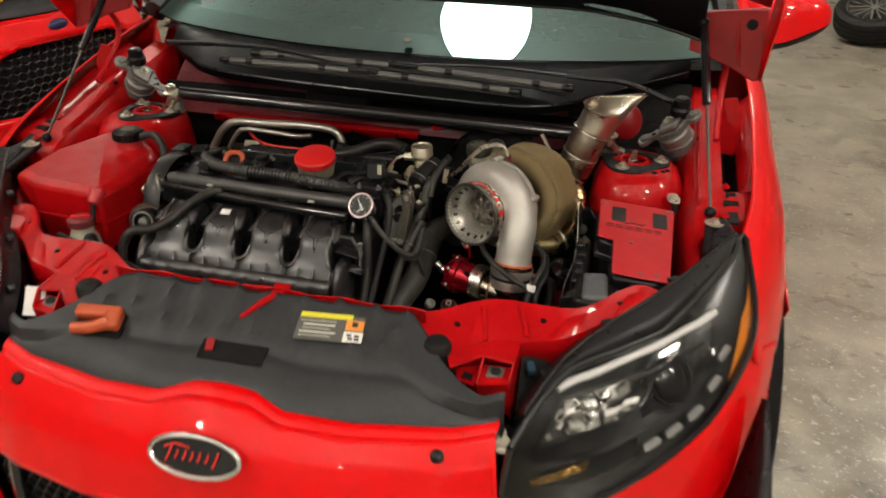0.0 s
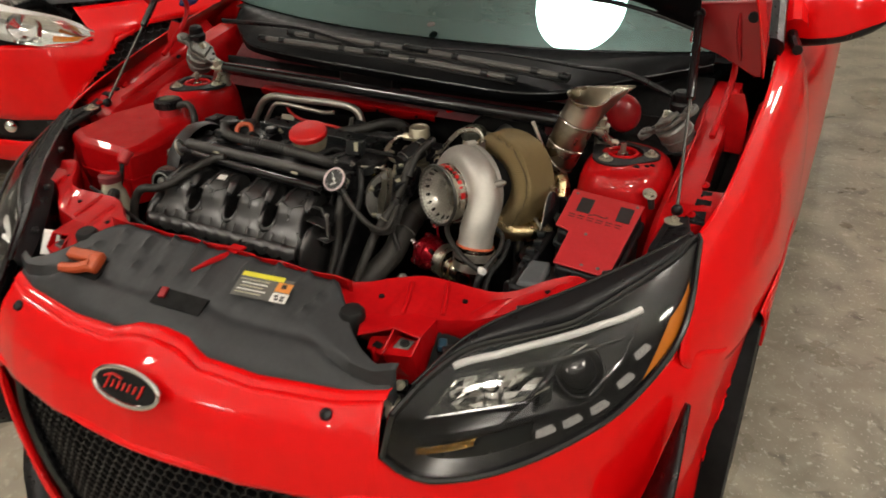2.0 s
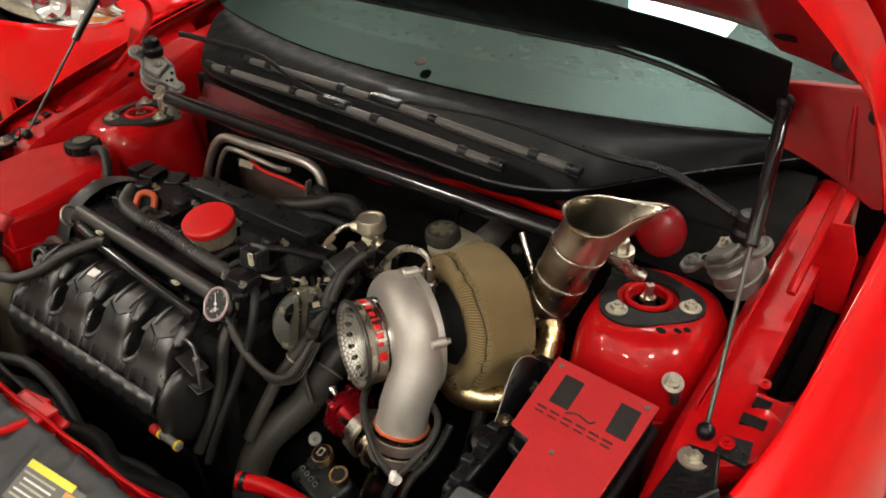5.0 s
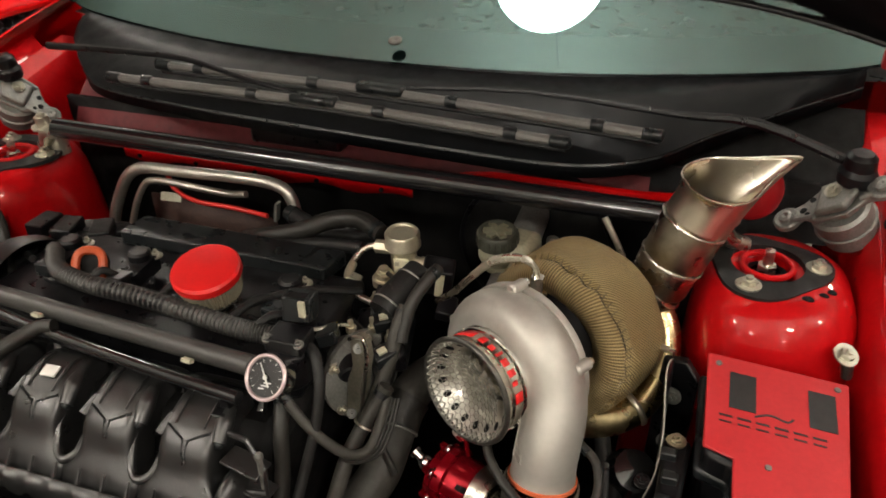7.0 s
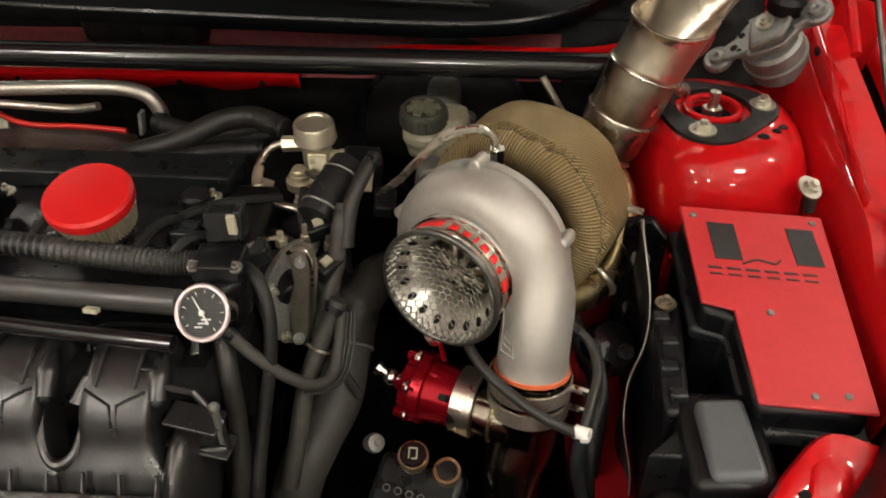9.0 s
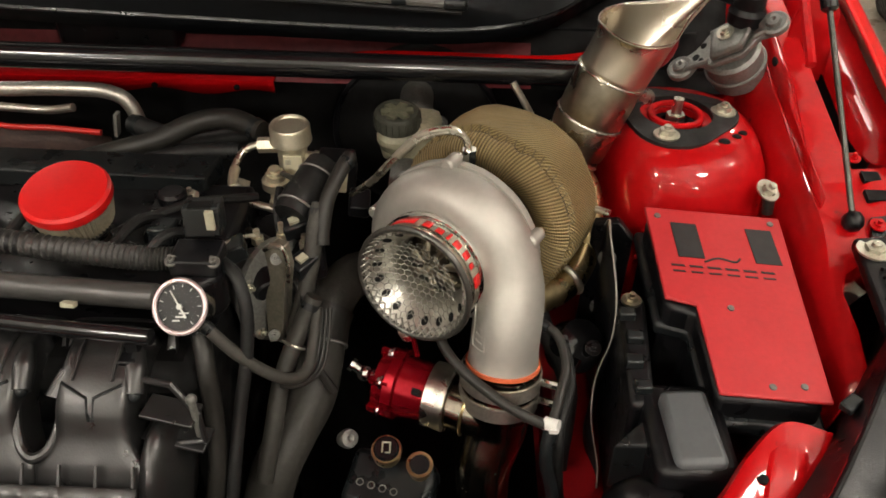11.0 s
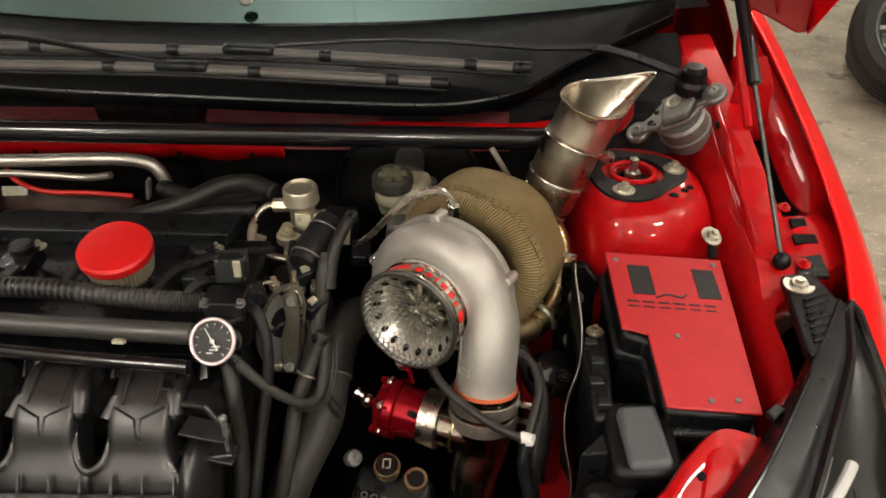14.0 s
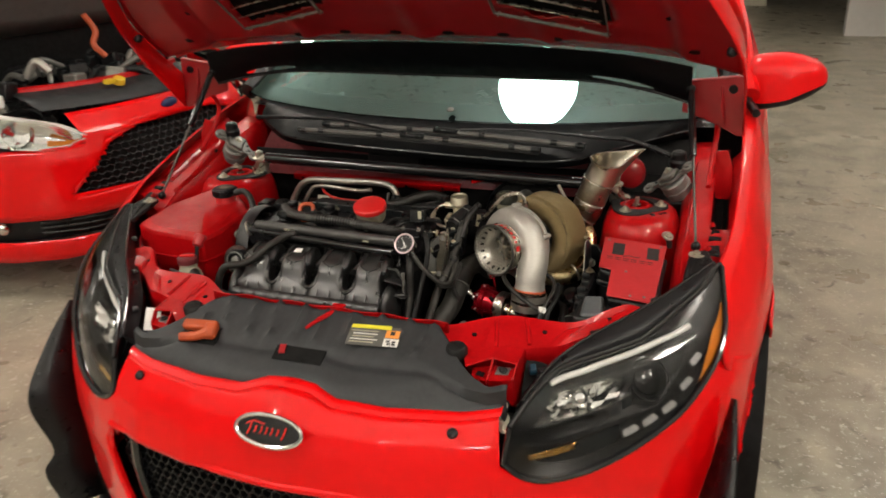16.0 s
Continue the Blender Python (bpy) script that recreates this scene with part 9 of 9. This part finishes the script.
for s in (-1, 1):
    part("fog_recess", M().grid([[npt(s * x, nnose(x, z) + 0.05, z) for z in (0.27, 0.33, 0.39)] for x in np.linspace(0.34, 0.88, 12)]), PLA, ncar, "black lower intake")
    part("fog_lamp", M().ball(npt(s * 0.79, nnose(0.79, 0.335) + 0.03, 0.335), 0.030, 16), CHR, ncar, "round fog lamp")
    for k in range(3):
        part("fog_slat", M().tube([npt(s * 0.37, nnose(0.37, 0.32) + 0.02, 0.30 + 0.024 * k), npt(s * 0.54, nnose(0.54, 0.32) + 0.02, 0.30 + 0.024 * k), npt(s * 0.70, nnose(0.7, 0.32) + 0.02, 0.305 + 0.022 * k)], 0.005, seg=6), PLG, ncar)
    hu = [(0.48, 0.12, 0.70), (0.57, 0.18, 0.755), (0.70, 0.34, 0.80), (0.80, 0.56, 0.845), (0.84, 0.75, 0.87)]
    hd_ = [(0.49, 0.12, 0.665), (0.61, 0.17, 0.652), (0.74, 0.29, 0.675), (0.83, 0.50, 0.72), (0.86, 0.74, 0.80)]
    cu_, cd_ = cr([npt(s * x, y, z) for x, y, z in hu], 5), cr([npt(s * x, y, z) for x, y, z in hd_], 5)
    outv = nf * 0.8 + nl * s * 0.4 + V(0, 0, 0.4)
    hh = part("headlamp", M().grid([[a * (1 - v) + c * v - outv * 0.05 * math.sin(math.pi * v) for v in np.linspace(0, 1, 8)] for a, c in zip(cu_, cd_)]), CHR, ncar, "chrome-backed headlamp")
    ln = part("lens", M().grid([[a * (1 - v) + c * v + outv * 0.03 * math.sin(math.pi * v) for v in np.linspace(0, 1, 10)] for a, c in zip(cu_, cd_)]), LENS, hh, "clear lens")
    ln.visible_shadow = False
    part("amber_marker", M().grid([[a * (1 - v) + c * v + outv * 0.004 for v in (0.66, 0.76, 0.86)] for a, c in zip(cu_[2:7], cd_[2:7])]), AMBER, hh, "amber reflector")
    part("lamp_bowl", M().lathe((cu_[9] + cd_[9]) / 2 - outv * 0.05, outv, [(0, 0.01), (0.02, 0.05), (0.04, 0.06)], 24), CHR, hh)
    # fender and flank
    st2 = [(0.52, 0.86), (0.80, 0.90), (1.2, 0.90), (1.6, 0.90), (2.6, 0.90), (3.6, 0.88), (4.2, 0.74)]
    rws = [[npt(s * 0.79, y, 0.80 + 0.13 * min(1, y / 1.4)), npt(s * w * 0.97, y, 0.76 + 0.13 * min(1, y / 1.4)), npt(s * w, y, 0.62), npt(s * w, y, 0.42), npt(s * (w - 0.03), y, 0.2)] for y, w in st2]
    part("fender", M().grid(cr(np.array(rws).reshape(len(st2), -1), 4).reshape(-1, 5, 3)), RED, ncar, "red fender and flank", solid=0.004)
    part("hinge_strut", M().cyl(npt(s * 0.66, 1.0, 0.90), npt(s * 0.60, 0.55, 1.22), 0.006, seg=8), GLOSSB, ncar)
for s in (-1, 1):
    p = npt(s * 0.80, 0.95, 0.32)
    wh = part("wheel", M().cyl(p - nl * 0.10 * s, p + nl * 0.09 * s, 0.21, seg=36), DCAST, ncar)
    part("tyre", M().lathe(p - nl * 0.11 * s, nl * s, [(0.0, 0.21), (0.0, 0.28), (0.03, 0.315), (0.06, 0.32), (0.17, 0.32), (0.20, 0.31), (0.22, 0.28), (0.22, 0.21)], 44), RUB, wh)
part("beauty_cover", M().grid([[npt(x, y + 0.25 * (abs(x) / 0.6) ** 2, z) for y, z in ((0.165, 0.778), (0.25, 0.81), (0.36, 0.835))] for x in np.linspace(-0.52, 0.52, 20)]), GREYP, ncar, "dark grey radiator cover", solid=0.004)
part("slam_panel", M().tube([npt(x, 0.40 + 0.25 * (abs(x) / 0.6) ** 2, 0.835) for x in np.linspace(-0.62, 0.62, 14)], 0.022, seg=8), REDBAY, ncar)
part("bay_floor", M().box(npt(0, 0.85, 0.55), (0.9, 1.3, 0.04), (0, 0, math.degrees(NH))), FAR_DARK, ncar)
part("firewall", M().grid([[npt(x, 1.25, 0.4), npt(x, 1.25, 1.0)] for x in (-0.8, 0, 0.8)]), FAR_DARK, ncar)
part("cabin", M().grid([[npt(x, 1.26, 0.98), npt(x * 0.95, 1.5, 1.05), npt(x * 0.8, 2.1, 1.42), npt(x * 0.8, 3.4, 1.46), npt(x, 4.2, 1.0), npt(x, 4.25, 0.3)] for x in np.linspace(-0.82, 0.82, 9)]), GLOSSB, ncar)
rng = random.Random(4)
for k in range(110):
    x, y = rng.uniform(-0.60, 0.60), rng.uniform(0.46, 1.15)
    zz = rng.uniform(0.70, 0.86)
    mt = rng.choice([PLA, PLG, PLA, RUB, DCAST, PLG, CAST])
    kind = rng.random()
    if kind < 0.45:
        m = M().box(npt(x, y, zz), (rng.uniform(0.03, 0.10), rng.uniform(0.03, 0.09), rng.uniform(0.03, 0.09)), (rng.uniform(-15, 15), rng.uniform(-15, 15), rng.uniform(0, 90)))
        part("engine_block_piece", m, mt, ncar, bevel=0.008)
    else:
        p0, p1 = npt(x, y, zz), npt(x + rng.uniform(-0.25, 0.25), y + rng.uniform(-0.2, 0.2), zz + rng.uniform(-0.08, 0.06))
        part("engine_hose", M().tube([p0, (p0 + p1) / 2 + V(0, 0, rng.uniform(0.02, 0.08)), p1], rng.uniform(0.008, 0.022), seg=10), mt, ncar)
part("engine_core", M().box(npt(0.05, 0.85, 0.62), (0.6, 0.8, 0.22), (0, 0, math.degrees(NH))), PLA, ncar, bevel=0.03)
part("oil_fill_cap", M().cyl(npt(-0.12, 0.30, 0.83), npt(-0.12, 0.29, 0.86), 0.028, ch=0.004).box(npt(-0.17, 0.30, 0.85), (0.03, 0.05, 0.02)), YELLOW, ncar, "yellow plastic clip")
part("orange_strap", M().tube([npt(0.10, 0.75, 1.10), npt(0.13, 0.72, 1.02), npt(0.09, 0.70, 0.96), npt(0.12, 0.66, 0.90)], 0.016, seg=8), ORANGE, ncar, "orange strap")
part("white_bottle", M().box(npt(-0.62, 0.55, 0.82), (0.10, 0.08, 0.06)), WHITEP, ncar, bevel=0.01)
part("bonnet", M().grid([[npt(x, 1.2 - 0.62 * s, 0.99 + 0.62 * s) for x in np.linspace(-0.78 + 0.1 * s, 0.78 - 0.1 * s, 12)] for s in np.linspace(0, 1, 8)]), mat("bonnet_liner", (0.16, 0.16, 0.15), 0.8, var=0.15, scale=20, bump=0.3, bscale=80), ncar, "raised bonnet with a grey liner", solid=0.012)


def loose_wheel(at, ax, label):
    """An alloy wheel taken off its car: tyre, rim, split spokes and hub."""
    o, d = V(*at), unit(V(*ax))
    t = thing("loose_wheel", (at[0], at[1], 0), label, "wheel", "loose wheels")
    m = M().lathe(o - d * 0.11, d, [(0.01, 0.21), (0.0, 0.27), (0.02, 0.31), (0.05, 0.325), (0.068, 0.325), (0.070, 0.319), (0.078, 0.319), (0.080, 0.325), (0.108, 0.326), (0.110, 0.320), (0.118, 0.320), (0.120, 0.326), (0.148, 0.325), (0.150, 0.319), (0.158, 0.319), (0.160, 0.325), (0.17, 0.325), (0.20, 0.31), (0.22, 0.27), (0.21, 0.21)], 64)
    part("tyre", m, RUB, t, "black rubber tyre")
    rim = part("rim", M().lathe(o - d * 0.10, d, [(0.0, 0.0), (0.02, 0.19), (0.10, 0.200), (0.20, 0.215), (0.208, 0.226), (0.198, 0.228)], 48), DCAST, t, "grey alloy rim")
    b1_, b2_, _ = frame_of(d)
    for k in range(8):
        q = 2 * math.pi * k / 8
        e = b1_ * math.cos(q) + b2_ * math.sin(q)
        f = np.cross(d, e)
        for w in (-1, 1):
            part("spoke", M().prism([o + e * 0.03 + f * 0.006, o + e * 0.03 - f * 0.006, o + e * 0.215 + f * (0.042 * w - 0.009), o + e * 0.215 + f * (0.042 * w + 0.009)], d * 0.050, d * 0.085), DCAST, rim)
    part("hub", M().cyl(o, o + d * 0.09, 0.04, ch=0.006), DCAST, rim)
    return t


back = unit(V(0.48, 0.88, 0))
for k in range(2):
    loose_wheel((2.32 + back[0] * 0.42, 3.34 + back[1] * 0.42, 0.112 + 0.224 * k), (0, 0, 1), "grey alloy wheel stacked flat on the concrete floor")
loose_wheel((2.32, 3.34, 0.322), (-0.36, -0.66, 0.66), "grey alloy wheel leaning on two stacked wheels")
for wx, wy in ((2.60, 7.28),):
    loose_wheel((wx + back[0] * 0.36, wy + back[1] * 0.36, 0.112), (0, 0, 1), "grey alloy wheel lying flat on the concrete floor")
    loose_wheel((wx, wy, 0.240), (-0.203, -0.372, 0.906), "grey alloy wheel leaning on another wheel on the floor")
